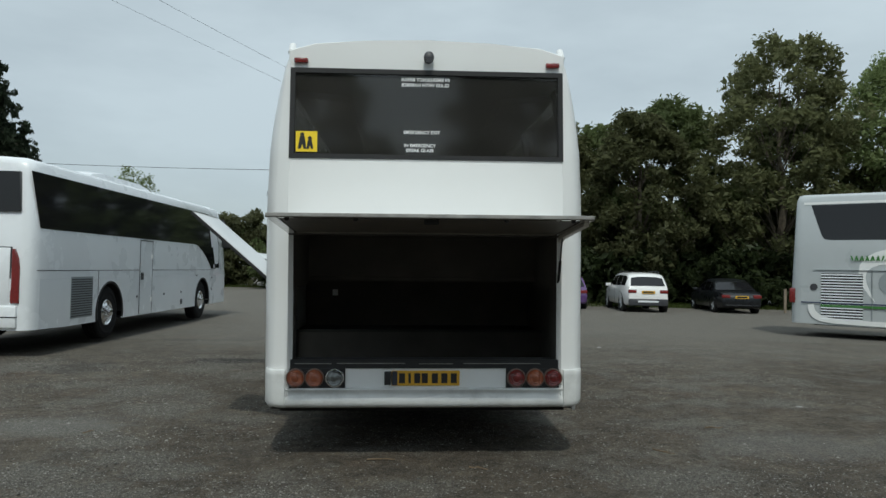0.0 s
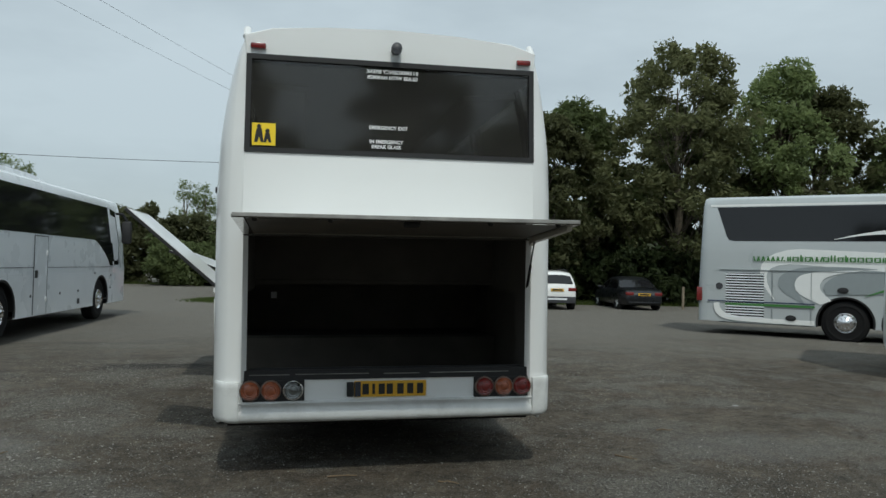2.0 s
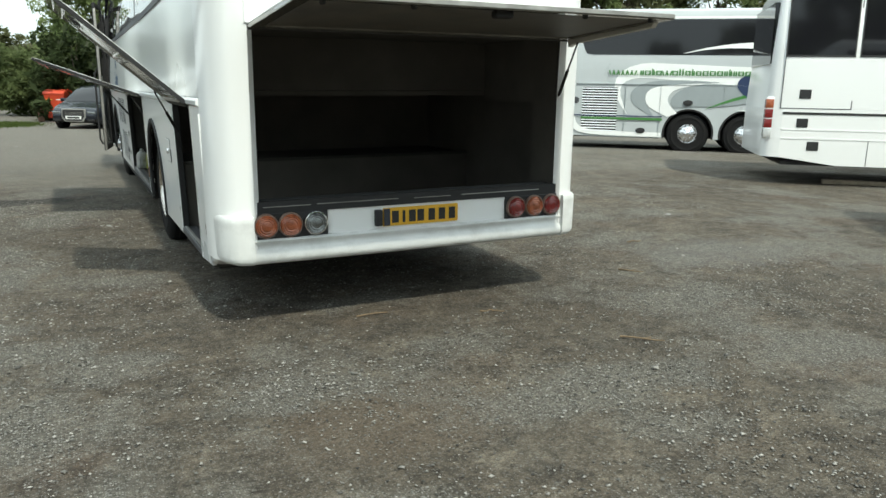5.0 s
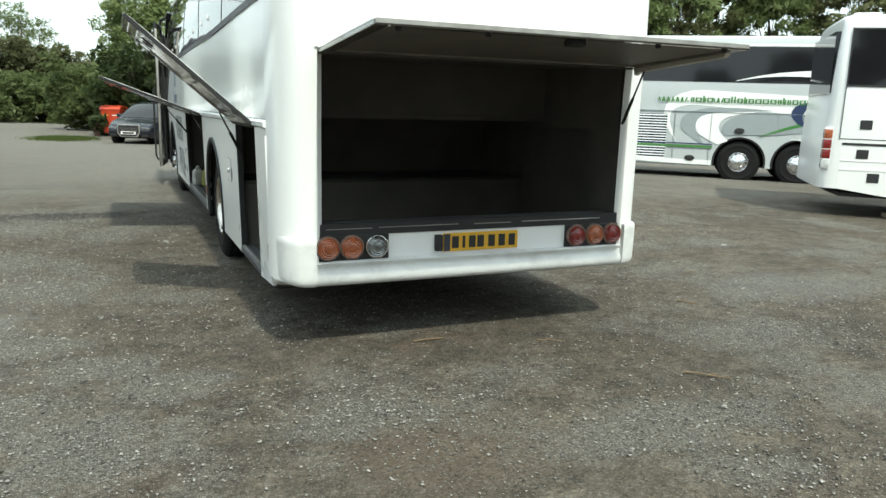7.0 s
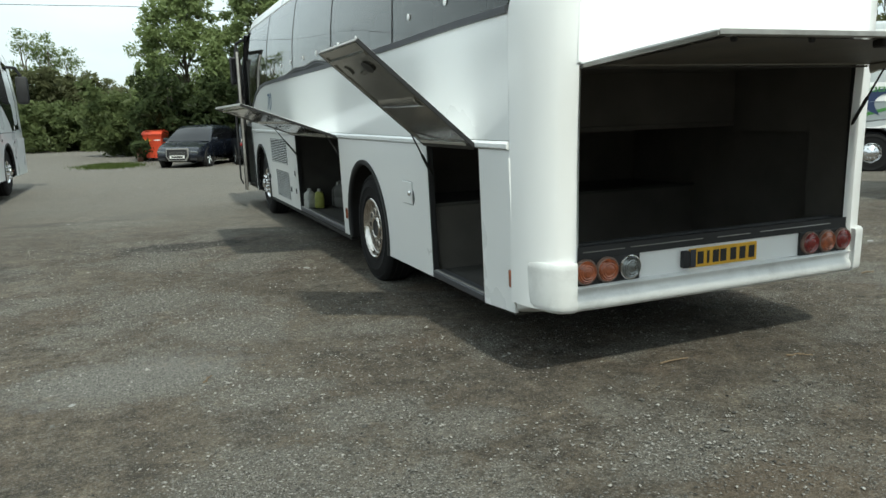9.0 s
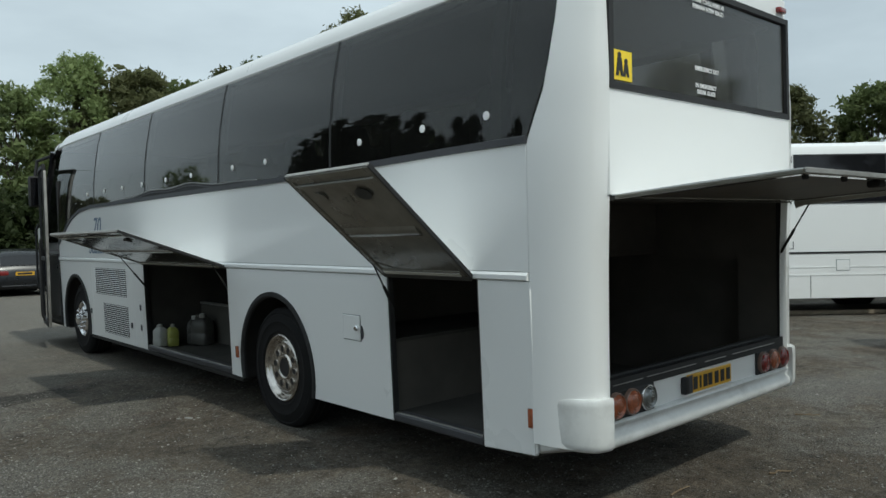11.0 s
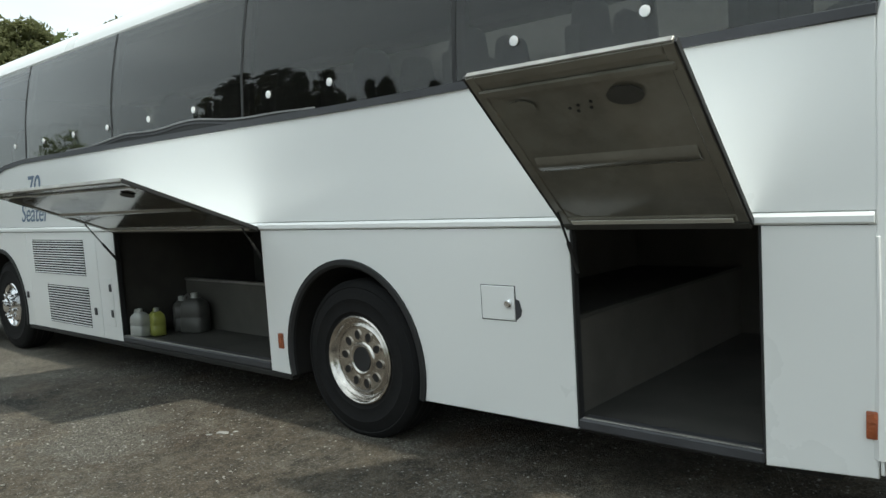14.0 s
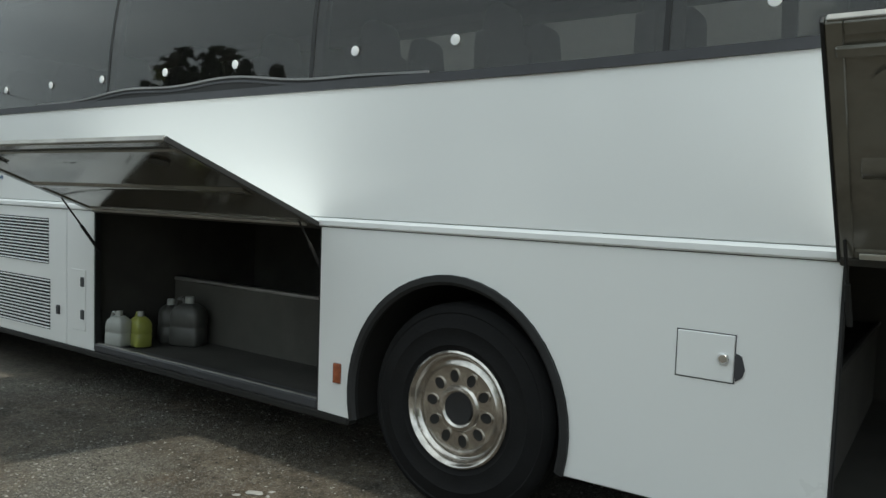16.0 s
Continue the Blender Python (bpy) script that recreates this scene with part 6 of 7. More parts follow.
# row of green bars where the side lettering runs
u = 1.13
for step in (0.20, 0.20, 0.20, 0.075, 0.10, 0.155, 0.09, 0.15, 0.20, 0.15, 0.065, 0.065, 0.14, 0.09, 0.14, 0.15, 0.155, 0.15, 0.10, 0.09, 0.10, 0.145, 0.145, 0.15, 0.065):
    tall = 0.16 if step in (0.09, 0.065) else 0.115
    strokes = {0.20: 4, 0.075: 1, 0.10: 2, 0.09: 2, 0.065: 1}.get(step, 2)
    wide = step * 1.12 - 0.03
    for k in range(strokes):
        a = u + (wide - 0.034) * k / max(strokes - 1, 1)
        h = tall if k == 0 or tall < 0.15 else 0.115
        lean = 0.034 * (1 if k % 2 else -1) if step == 0.20 else 0.0
        h = 0.03 if step == 0.075 else h
        GC.patch("lettering_bar", [(a, 1.975), (a + 0.034, 1.975), (a + 0.034 + lean, 1.975 + h), (a + lean, 1.975 + h)], 1, 0.034, "vinyl_green")
    if step > 0.13 and step < 0.20:
        for z in (1.975, 2.066):
            GC.patch("lettering_bar", [(u + 0.026, z), (u + wide - 0.026, z), (u + wide - 0.026, z + 0.022), (u + 0.026, z + 0.022)], 1, 0.034, "vinyl_green")
    u += step * 1.12
g = GC.patch("vent_grille", [(0.46, 0.52), (1.36, 0.52), (1.36, 1.66), (0.46, 1.66)], 1, 0.008, "chassis", "louvred engine vent")
first = None
for i in range(17):
    m = at(1.28, 0.91, 0.555 + i * 0.067)
    if first is None:
        first = part("slat", prism([(-0.012, -0.015), (0.010, -0.010), (0.006, 0.010), (-0.006, 0.014)], "y", -0.45, 0.45), "silver", g, m=m)
    else:
        again(first, m)
for y, z in ((0.30, 1.32),):
    GC.put("round_vent", lathe([(0.085, 0), (0.085, 0.012), (0.05, 0.016)], 20, at(1.262, y, z, SIDE_RIGHT)), "trim")
for y, z in ((1.98, 0.58), (3.1, 1.30)):
    b = lathe([(0.12, 0), (0.12, 0.012), (0.09, 0.018)], 20, at(0, 0, 0, SIDE_RIGHT))
    bmesh.ops.scale(b, vec=(1, 1, 0.6), verts=b.verts)
    bmesh.ops.translate(b, vec=(1.29, y, z), verts=b.verts)
    GC.put("oval_handle", b, "rubber", "black oval handle")
for pts in ([(1.553, 0.5), (1.559, 0.5), (1.559, 1.75), (1.553, 1.75)], [(2.423, 0.46), (2.429, 0.46), (2.429, 1.75), (2.423, 1.75)], [(3.953, 1.2), (3.959, 1.2), (3.959, 1.75), (3.953, 1.75)], [(0.3, 1.743), (7, 1.743), (7, 1.749), (0.3, 1.749)]):
    GC.patch("panel_gap", pts, 1, 0.031, "mid_grey", thick=0.028)
GC.put("tail_lamp", box(1.06, 1.258, -0.265, -0.13, 0.92, 1.28, 0.02, seg=2), "red", "red corner tail lamp")

# white coach beyond the main one's boot
WC = CoachShell(pose(8.908, 10.966, 0.0, 0, 0, -130.4), "plain white coach with square black lockers", "white", 1.25, 10.5, 0.42, 3.22, (3.58, 8.6), lean=0.05, rise=0.11)
wheel_dark = coach_wheel(WC.root, False, True, 1.0, "trim", "red")
wheel_dark.matrix_basis = at(1.19, 3.58, 0.522, pose(0, 0, 0, 0, 0, 180))
for s, a in ((-1, 3.58), (-1, 8.6), (1, 8.6)):
    o = copy_thing(wheel_dark, at(s * 1.19, a, 0.522, pose(0, 0, 0, 0, 0, 0 if s < 0 else 180)))
    o.parent = WC.root
for a, b in ((0.22, 1.18), (1.28, 2.9), (2.94, 4.6), (4.64, 6.3), (6.34, 8.0), (8.04, 9.3)):
    WC.patch("side_window", [(a, 2.13), (b, 2.13), (b, 2.955), (a, 2.955)], 1, 0.006, "black_gloss", "dark side window")
    WC.patch("side_window", [(a, 2.21), (b, 2.21), (b, 2.955), (a, 2.955)], -1, 0.006, "black_gloss")
    for y0, y1, z0, z1 in ((a - 0.02, b + 0.02, 2.10, 2.13), (a - 0.02, b + 0.02, 2.955, 2.98), (a - 0.02, a, 2.13, 2.955), (b, b + 0.02, 2.13, 2.955)):
        WC.patch("window_seal", [(y0, z0), (y1, z0), (y1, z1), (y0, z1)], 1, 0.010, "rubber")
WC.patch("side_moulding", [(0.25, 1.212), (9.5, 1.212), (9.5, 1.248), (0.25, 1.248)], 1, 0.008, "rubber", "black rubber side moulding")
for z in (0.965, 0.825):
    WC.patch("pressed_ridge", [(0.25, z), (9.5, z), (9.5, z + 0.016), (0.25, z + 0.016)], 1, 0.007, "white")
for pts in ([(0.20, 1.30), (0.212, 1.30), (0.212, 2.1), (0.20, 2.1)], [(1.22, 1.30), (1.235, 1.30), (1.235, 2.95), (1.22, 2.95)], [(0.2, 1.30), (1.23, 1.30), (1.23, 1.312), (0.2, 1.312)], [(1.53, 0.43), (1.54, 0.43), (1.54, 0.82), (1.53, 0.82)]):
    WC.patch("panel_gap", pts, 1, 0.004, "trim", thick=0.004)
for y, z in ((0.55, 1.53), (0.55, 1.08), (0.74, 0.72)):
    WC.put("locker_latch", box(1.252, 1.262, y - 0.085, y + 0.085, z - 0.07, z + 0.07, 0.006), "rubber", "square black recessed latch")
WC.patch("flap_gap", [(1.99, 0.905), (2.235, 0.905), (2.235, 1.105), (1.99, 1.105)], 1, 0.005, "mid_grey", thick=0.005)
WC.patch("filler_flap", [(2.0, 0.915), (2.225, 0.915), (2.225, 1.095), (2.0, 1.095)], 1, 0.009, "white")
tl = WC.put("tail_lamp", box(1.06, 1.225, 0.0, 0.12, 0.82, 1.47, 0.012), "white", "stacked amber, red and clear tail lamp")
for z, mat in ((0.835, "clear"), (0.99, "red"), (1.145, "red"), (1.30, "amber")):
    part("lamp_section", box(1.075, 1.232, -0.008, 0.11, z, z + 0.145, 0.012, seg=2), mat, tl)
WC.put("rear_window", prism([(-1.02, 2.0), (1.02, 2.0), (0.96, 2.95), (-0.96, 2.95)], "y", 0.02, 0.09), "black_gloss", "dark rear window")
WC.put("roof_vent", box(-0.5, 0.5, 2.8, 3.6, 3.2, 3.27, 0.02), "white")
WC.put("roof_pod", box(0.55, 0.85, 0.25, 0.65, 3.15, 3.25, 0.04, seg=2), "white")

# another white coach stands behind the near side of the yard and shades the ground
SC = CoachShell(pose(5.85, 4.5, 0.0, 0, 0, -130.4), "plain white coach casting its shade on the yard", "white", 1.25, 10.5, 0.42, 3.22, (3.0, 8.6), lean=0.05)
for s, a in ((-1, 3.0), (1, 3.0), (-1, 8.6), (1, 8.6)):
    o = copy_thing(wheel_dark, at(s * 1.19, a, 0.522, pose(0, 0, 0, 0, 0, 0 if s < 0 else 180)))
    o.parent = SC.root
for s in (-1, 1):
    SC.patch("side_window", [(0.3, 2.13), (9.4, 2.13), (9.4, 2.955), (0.3, 2.955)], s, 0.006, "black_gloss", "long dark side window")
# made-up bar standing in for the pale line below the coach
tagged(finish("added_pale_bar", box(-0.06, 0.06, -1.6, 1.6, 0.0, 0.075, 0.008), "wood", m=pose(10.35, 8.6, ground_z(10.35, 8.6), 0, 0, -130.4)), "added pale bar under the white coach", "timber")

# ---------------------------------------------------------------- parked cars


def car(m, label, paint, length=4.2, width=1.78, height=1.45, style="hatch"):
    """A parked car; its nose looks to +y, the origin lies on the ground under its middle."""
    root = empty("car", m, label, "car", "parked cars")
    L, W, H = length / 2, width / 2, height
    low, r = (0.27, 0.35) if style == "suv" else (0.19, 0.32)
    bh = 0.60 * H if style == "suv" else 0.585 * H          # bonnet height at the scuttle
    if style == "saloon":
        top = [(-L, 0.60), (-L + 0.04, bh - 0.10), (-L + 0.16, bh + 0.03), (-L + 0.75, bh + 0.07), (-L + 1.25, H - 0.14), (-0.75, H - 0.03), (-0.2, H)]
        rear_glass, side_glass = (-L + 0.80, -L + 1.22), (-L + 1.0, 0.85)
    else:
        top = [(-L, 0.55), (-L + 0.03, bh - 0.08), (-L + 0.10, bh + 0.06), (-L + 0.34, H - 0.22), (-L + 0.50, H - 0.09), (-L + 0.95, H - 0.02), (-0.2, H)]
        rear_glass, side_glass = (-L + 0.115, -L + 0.36), (-L + 0.42, 0.85)
    top += [(0.25, H - 0.03), (0.50, H - 0.13), (0.80, H - 0.32), (1.12, bh + 0.03), (1.30, bh - 0.01), (L - 0.45, bh - 0.09), (L - 0.16, bh - 0.17), (L - 0.04, bh - 0.27), (L, 0.44)]

    def roofline(y):
        return lerp_table(top, y)

    def wide(y):
        over = max(abs(y) - (L - 0.95), 0) / 0.95
        return W * (1 - 0.17 * over ** 2.4)

    def section(y, off=0.0):
        """Half section from the sill to the middle of the roof, moved outwards by off."""
        t, w = roofline(y), wide(y)
        belt = min(t, bh + 0.07 * (0.5 - y / length))
        k = min(max((t - belt) / (H - belt + 1e-6), 0), 1)
        sill = low + (0.05 if abs(y) > L - 0.3 else 0) + (0.12 if abs(y) > L - 0.03 else 0)
        we = w * (0.955 - 0.21 * k)
        pts = [(w * 0.90, sill), (w * 0.975, sill + 0.07), (w, sill + (belt - sill) * 0.45), (w * 0.995, belt - 0.14 * (belt - sill)), (w * 0.955, belt - 0.005), (we, max(t - 0.055 * (0.3 + k), belt)), (we - 0.06, max(t - 0.015, belt)), (we * 0.5, t + 0.012), (0, t + 0.018)]
        return [(x + (off if x > 0.01 else 0), z + off * 0.6) for x, z in pts]

    ys = sorted({-L, -L + 0.03, -L + 0.10, -L + 0.22, -L + 0.36, -L + 0.50, -L + 0.75, -L + 0.95, -L + 1.25, -0.75, -0.2, 0.25, 0.38, 0.5, 0.65, 0.8, 0.96, 1.12, 1.30, 1.5, L - 0.45, L - 0.3, L - 0.16, L - 0.10, L - 0.04, L})
    rings = []
    for y in ys:
        h = section(y)
        rings.append([(x, y, z) for x, z in h] + [(-x, y, z) for x, z in h[-2::-1]])
    part("body", loft(rings), paint, root, angle=62)

    def across(y0, y1, x0, name, label_):
        bm, rows = bmesh.new(), []
        for k in range(9):
            y = y0 + (y1 - y0) * k / 8
            h = section(y)[5:]
            xs = [-(h[0][0] - x0), -h[2][0], 0, h[2][0], h[0][0] - x0]
            zs = [h[0][1] + 0.022, h[2][1], h[3][1], h[2][1], h[0][1] + 0.022]
            rows.append([bm.verts.new((x, y + (0.012 if y > 0 else -0.012), z + 0.012)) for x, z in zip(xs, zs)])
        for a, b in zip(rows, rows[1:]):
            for k in range(4):
                bm.faces.new((a[k], b[k], b[k + 1], a[k + 1]))
        bmesh.ops.recalc_face_normals(bm, faces=bm.faces)
        bmesh.ops.solidify(bm, geom=bm.faces, thickness=0.006)
        return part(name, bm, "black_gloss", root, label_, 50)

    across(0.42, 1.13, 0.05, "windscreen", "dark windscreen")
    across(rear_glass[0], rear_glass[1], 0.09, "rear_window", "dark rear window")
    a, b = side_glass
    cuts = (a, a + (b - a) * 0.27, a + (b - a) * 0.60, b)
    for s in (-1, 1):
        for y0, y1 in zip(cuts, cuts[1:]):
            bm, rows = bmesh.new(), []
            for k in range(5):
                y = y0 + 0.025 + (y1 - y0 - 0.05) * k / 4
                h = section(y)
                (xa, za), (xb, zb) = h[4], h[5]
                lo, hi = 0.10, 0.90
                rows.append([bm.verts.new((s * (xa + (xb - xa) * q + 0.006), y, za + (zb - za) * q)) for q in (lo, (lo + hi) / 2, hi)])
            for p, q in zip(rows, rows[1:]):
                for k in range(2):
                    bm.faces.new((p[k], q[k], q[k + 1], p[k + 1]))
            bmesh.ops.solidify(bm, geom=bm.faces, thickness=0.004)
            part("side_window", bm, "black_gloss", root, "dark side window")
        turn = pose(0, 0, 0, 0, 90 * s, 0)
        for y in (-L * 0.61, L * 0.63):
            w = at(s * (wide(y) - 0.015), y, r)
            t = part("wheel", lathe([(0.2, -0.20), (r, -0.19), (r, -0.03), (r - 0.03, 0.0), (r * 0.74, 0.006), (r * 0.70, -0.015)], 28, turn, cap=False), "tyre", root, m=w)
            part("rim", lathe([(r * 0.73, -0.01), (r * 0.70, 0.006), (r * 0.64, -0.03), (r * 0.22, -0.05), (0.03, -0.05)], 24, turn), "chassis", t)
            for k in range(5):
                spoke = box(-0.028, 0.028, 0.03, r * 0.69, -0.03, 0.004, 0.006)
                part("spoke", spoke, "silver", t, m=turn @ Matrix.Rotation(k * math.tau / 5, 4, "Z"))
            part("arch_lip", lathe([(r + 0.055, -0.10), (r + 0.055, 0.010), (r + 0.02, 0.012), (r + 0.01, -0.16)], 28, turn, cap=False), "chassis" if style != "suv" else "rubber", root, m=w)
        x0, x1 = sorted((s * W * 0.93, s * (W + 0.16)))
        part("door_mirror", box(x0, x1, 0.80, 0.90, bh + 0.03, bh + 0.16, 0.03, seg=2), paint, root)
        x0, x1 = sorted((s * W * 0.50, s * W * 0.86))
        part("tail_lamp", box(x0, x1, -L - 0.008, -L + 0.16, bh - 0.19, bh - 0.05, 0.03, seg=2), "red", root, "red tail lamp")
        x0, x1 = sorted((s * W * 0.50, s * W * 0.85))
        part("headlamp", prism([(x0, bh - 0.36), (x1, bh - 0.34), (x1, bh - 0.25), (x0, bh - 0.27)], "y", L - 0.20, L - 0.015, 0.02), "lens_dark", root, "clear headlamp")
        x0, x1 = sorted((s * W * 0.52, s * W * 0.80))
        part("air_inlet", box(x0, x1, L - 0.12, L - 0.002, low + 0.06, low + 0.16, 0.02), "rubber", root)
        part("door_handle", box(s * W * 0.985 - 0.012, s * W * 0.985 + 0.012, -0.35, -0.18, bh - 0.09, bh - 0.06, 0.006), paint, root)
    for y in (a + (b - a) * 0.27, a + (b - a) * 0.60, 0.95):
        for s in (-1, 1):
            part("door_gap", box(s * (W * 0.998) - 0.003, s * (W * 0.998) + 0.003, y - 0.005, y + 0.005, low + 0.12, bh - 0.08), "chassis", root)
    p = part("number_plate", box(-0.26, 0.26, -L - 0.014, -L, bh - 0.20, bh - 0.09), "plate", root)
    part("plate_bar", box(-0.20, 0.20, -L - 0.017, -L - 0.014, bh - 0.175, bh - 0.115), "black_letter", p)
    if style == "hatch":
        g = part("radiator_grille", prism([(-0.30, 0.24), (0.30, 0.24), (0.41, 0.40), (0.39, bh - 0.17), (-0.39, bh - 0.17), (-0.41, 0.40)], "y", L - 0.10, L + 0.008, 0.012), "edge", root, "bright-edged tall radiator grille")
        part("grille_mesh", prism([(-0.26, 0.275), (0.26, 0.275), (0.365, 0.41), (0.35, bh - 0.205), (-0.35, bh - 0.205), (-0.365, 0.41)], "y", L - 0.05, L + 0.012), "rubber", g)
        for i in range(4):
            part("grille_bar", box(-0.29, 0.29, L + 0.010, L + 0.016, 0.43 + i * 0.038, 0.438 + i * 0.038), "chrome", g)
    else:
        g = part("radiator_grille", prism([(-0.38, bh - 0.38), (0.38, bh - 0.38), (0.42, bh - 0.27), (-0.42, bh - 0.27)], "y", L - 0.10, L + 0.006, 0.01), "rubber", root)
    p = part("number_plate", box(-0.26, 0.26, L + 0.013, L + 0.024, 0.33, 0.43), "plate_white", root)
    part("plate_bar", box(-0.20, 0.20, L + 0.024, L + 0.027, 0.35, 0.41), "black_letter", p)
    part("rear_bumper", box(-W * (0.84 if style == "suv" else 0.74), W * (0.84 if style == "suv" else 0.74), -L - 0.02, -L + 0.1, low + (0.0 if style == "suv" else 0.10), low + (0.27 if style == "suv" else 0.17), 0.03, seg=2), "trim" if style == "suv" else paint, root)
    if style == "suv":
        part("skid_plate", box(-W * 0.45, W * 0.45, -L - 0.026, -L + 0.05, low + 0.12, low + 0.21, 0.015), "silver", root)
        for s in (-1, 1):
            part("roof_rail", pipe([(s * W * 0.66, -L + 0.7, H - 0.03), (s * W * 0.67, -L + 0.95, H + 0.035), (s * W * 0.67, 0.1, H + 0.035), (s * W * 0.66, 0.35, H - 0.05)], 0.016, 6), "trim", root)
    return root


car(pose(9.6, 30.8, 0, 0, 0, -4), "white small off-roader with black sills", "car_white", 4.45, 1.82, 1.58, "suv")
car(pose(13.6, 31.2, 0, 0, 0, -6), "black saloon with red tail lamps", "car_black", 4.6, 1.80, 1.38, "saloon")
car(pose(6.62, 32.2, 0, 0, 0, 2), "purple hatchback parked under the trees", "car_purple", 4.0, 1.72, 1.45, "hatch2")
car(pose(-1.0, 31.0, 0, 0, 0, 153), "dark blue hatchback facing the yard", "car_navy", 4.1, 1.70, 1.43, "hatch")
car(pose(0.98, 31.2, 0, 0, 0, -2), "black hatchback with red tail lamps", "car_black", 4.05, 1.74, 1.46, "hatch2")

# ---------------------------------------------------------------- bin, board, post
bn = empty("wheeled_bin", pose(-2.44, 34.9, 0, 0, 0, -20) @ Matrix.Diagonal((0.64, 0.80, 0.88, 1)), "red-orange wheeled rubbish bin by the hedge", "bin")
part("bin_body", loft([[(sx * w, sy * d, z) for sx, sy in ((-1, -1), (1, -1), (1, 1), (-1, 1))] for z, w, d in ((0.16, 0.46, 0.40), (0.5, 0.52, 0.46), (1.15, 0.58, 0.52), (1.20, 0.62, 0.55), (1.24, 0.62, 0.55))]), "bin_red", bn, angle=30)
part("lid", prism([(-0.58, 1.24), (-0.5, 1.34), (0.0, 1.42), (0.5, 1.36), (0.58, 1.24)], "x", -0.63, 0.63, 0.02), "bin_red", bn)
for x in (-0.3, 0.3):
    part("bin_label", box(x - 0.2, x + 0.2, -0.505, -0.49, 0.95, 1.05), "plate_white" if x > 0 else "plate", bn)
for x in (-0.4, 0.4):
    for y in (-0.32, 0.32):
        part("caster", lathe([(0.08, -0.02), (0.08, 0.02)], 14, at(x, y, 0.08, pose(0, 0, 0, 0, 90, 0))), "rubber", bn)
tagged(finish("board", box(-0.11, 0.11, -0.03, 0.03, 0, 0.80, 0.01), "brown", m=pose(-3.08, 34.7, 0, -6, 0, 12)), "brown weathered board leaning beside the bin", "board")
tagged(finish("post", tube((0, 0, 0), (0, 0, 1.0), 0.06, 8), "wood", m=pose(15.8, 30.2, 0)), "short weathered wooden post by the trees", "post")

# ---------------------------------------------------------------- trees, hedges, grass
RNG = np.random.default_rng(7)


def leaf_cloud(centres, radii, per, size, flat=0.6, rng=RNG, droop=0.0):
    """Leaves as small bent blades scattered in clumps round the centres."""
    n = len(centres) * per
    c = np.repeat(np.asarray(centres, float), per, 0)
    r = np.repeat(np.asarray(radii, float), per)[:, None]
    d = rng.normal(size=(n, 3))
    d /= np.linalg.norm(d, axis=1)[:, None]
    p = c + d * r * rng.uniform(0.25, 1.0, (n, 1)) ** 0.5 * np.array([1, 1, 0.8])
    up = rng.normal(size=(n, 3)) * 0.7 + np.array([0, 0, flat])
    up /= np.linalg.norm(up, axis=1)[:, None]
    ax = np.cross(up, rng.normal(size=(n, 3)))
    ax /= np.linalg.norm(ax, axis=1)[:, None] + 1e-9
    ax[:, 2] -= droop
    side = np.cross(up, ax)
    s = size * rng.uniform(0.6, 1.25, (n, 1))
    a, b = p - ax * s, p + ax * s
    q, w = p + side * s * 0.42 + up * s * 0.12, p - side * s * 0.42 + up * s * 0.12
    verts = np.stack([a, q, b, w], 1).reshape(-1, 3)
    faces = np.arange(n * 4).reshape(-1, 4)
    return verts, faces


def mesh_from(name, verts, faces, mat):
    me = bpy.data.meshes.new(name)
    me.vertices.add(len(verts))
    me.vertices.foreach_set("co", np.asarray(verts, "f").ravel())
    me.loops.add(faces.size)
    me.loops.foreach_set("vertex_index", faces.astype("i").ravel())
    me.polygons.add(len(faces))
    me.polygons.foreach_set("loop_start", np.arange(0, faces.size, faces.shape[1], dtype="i"))
    me.update(calc_edges=True)
    me.materials.append(M[mat])
    return me


def limb(bm, p, q, r0, r1, wob, rng, n=4):
    pts = [Vector(p).lerp(Vector(q), k / n) for k in range(n + 1)]
    for k in range(1, n):
        pts[k] += Vector(rng.normal(size=3)) * wob
    for k in range(n):
        tube(pts[k], pts[k + 1], r0 + (r1 - r0) * k / n, 7, bm, r0 + (r1 - r0) * (k + 1) / n)
    return pts


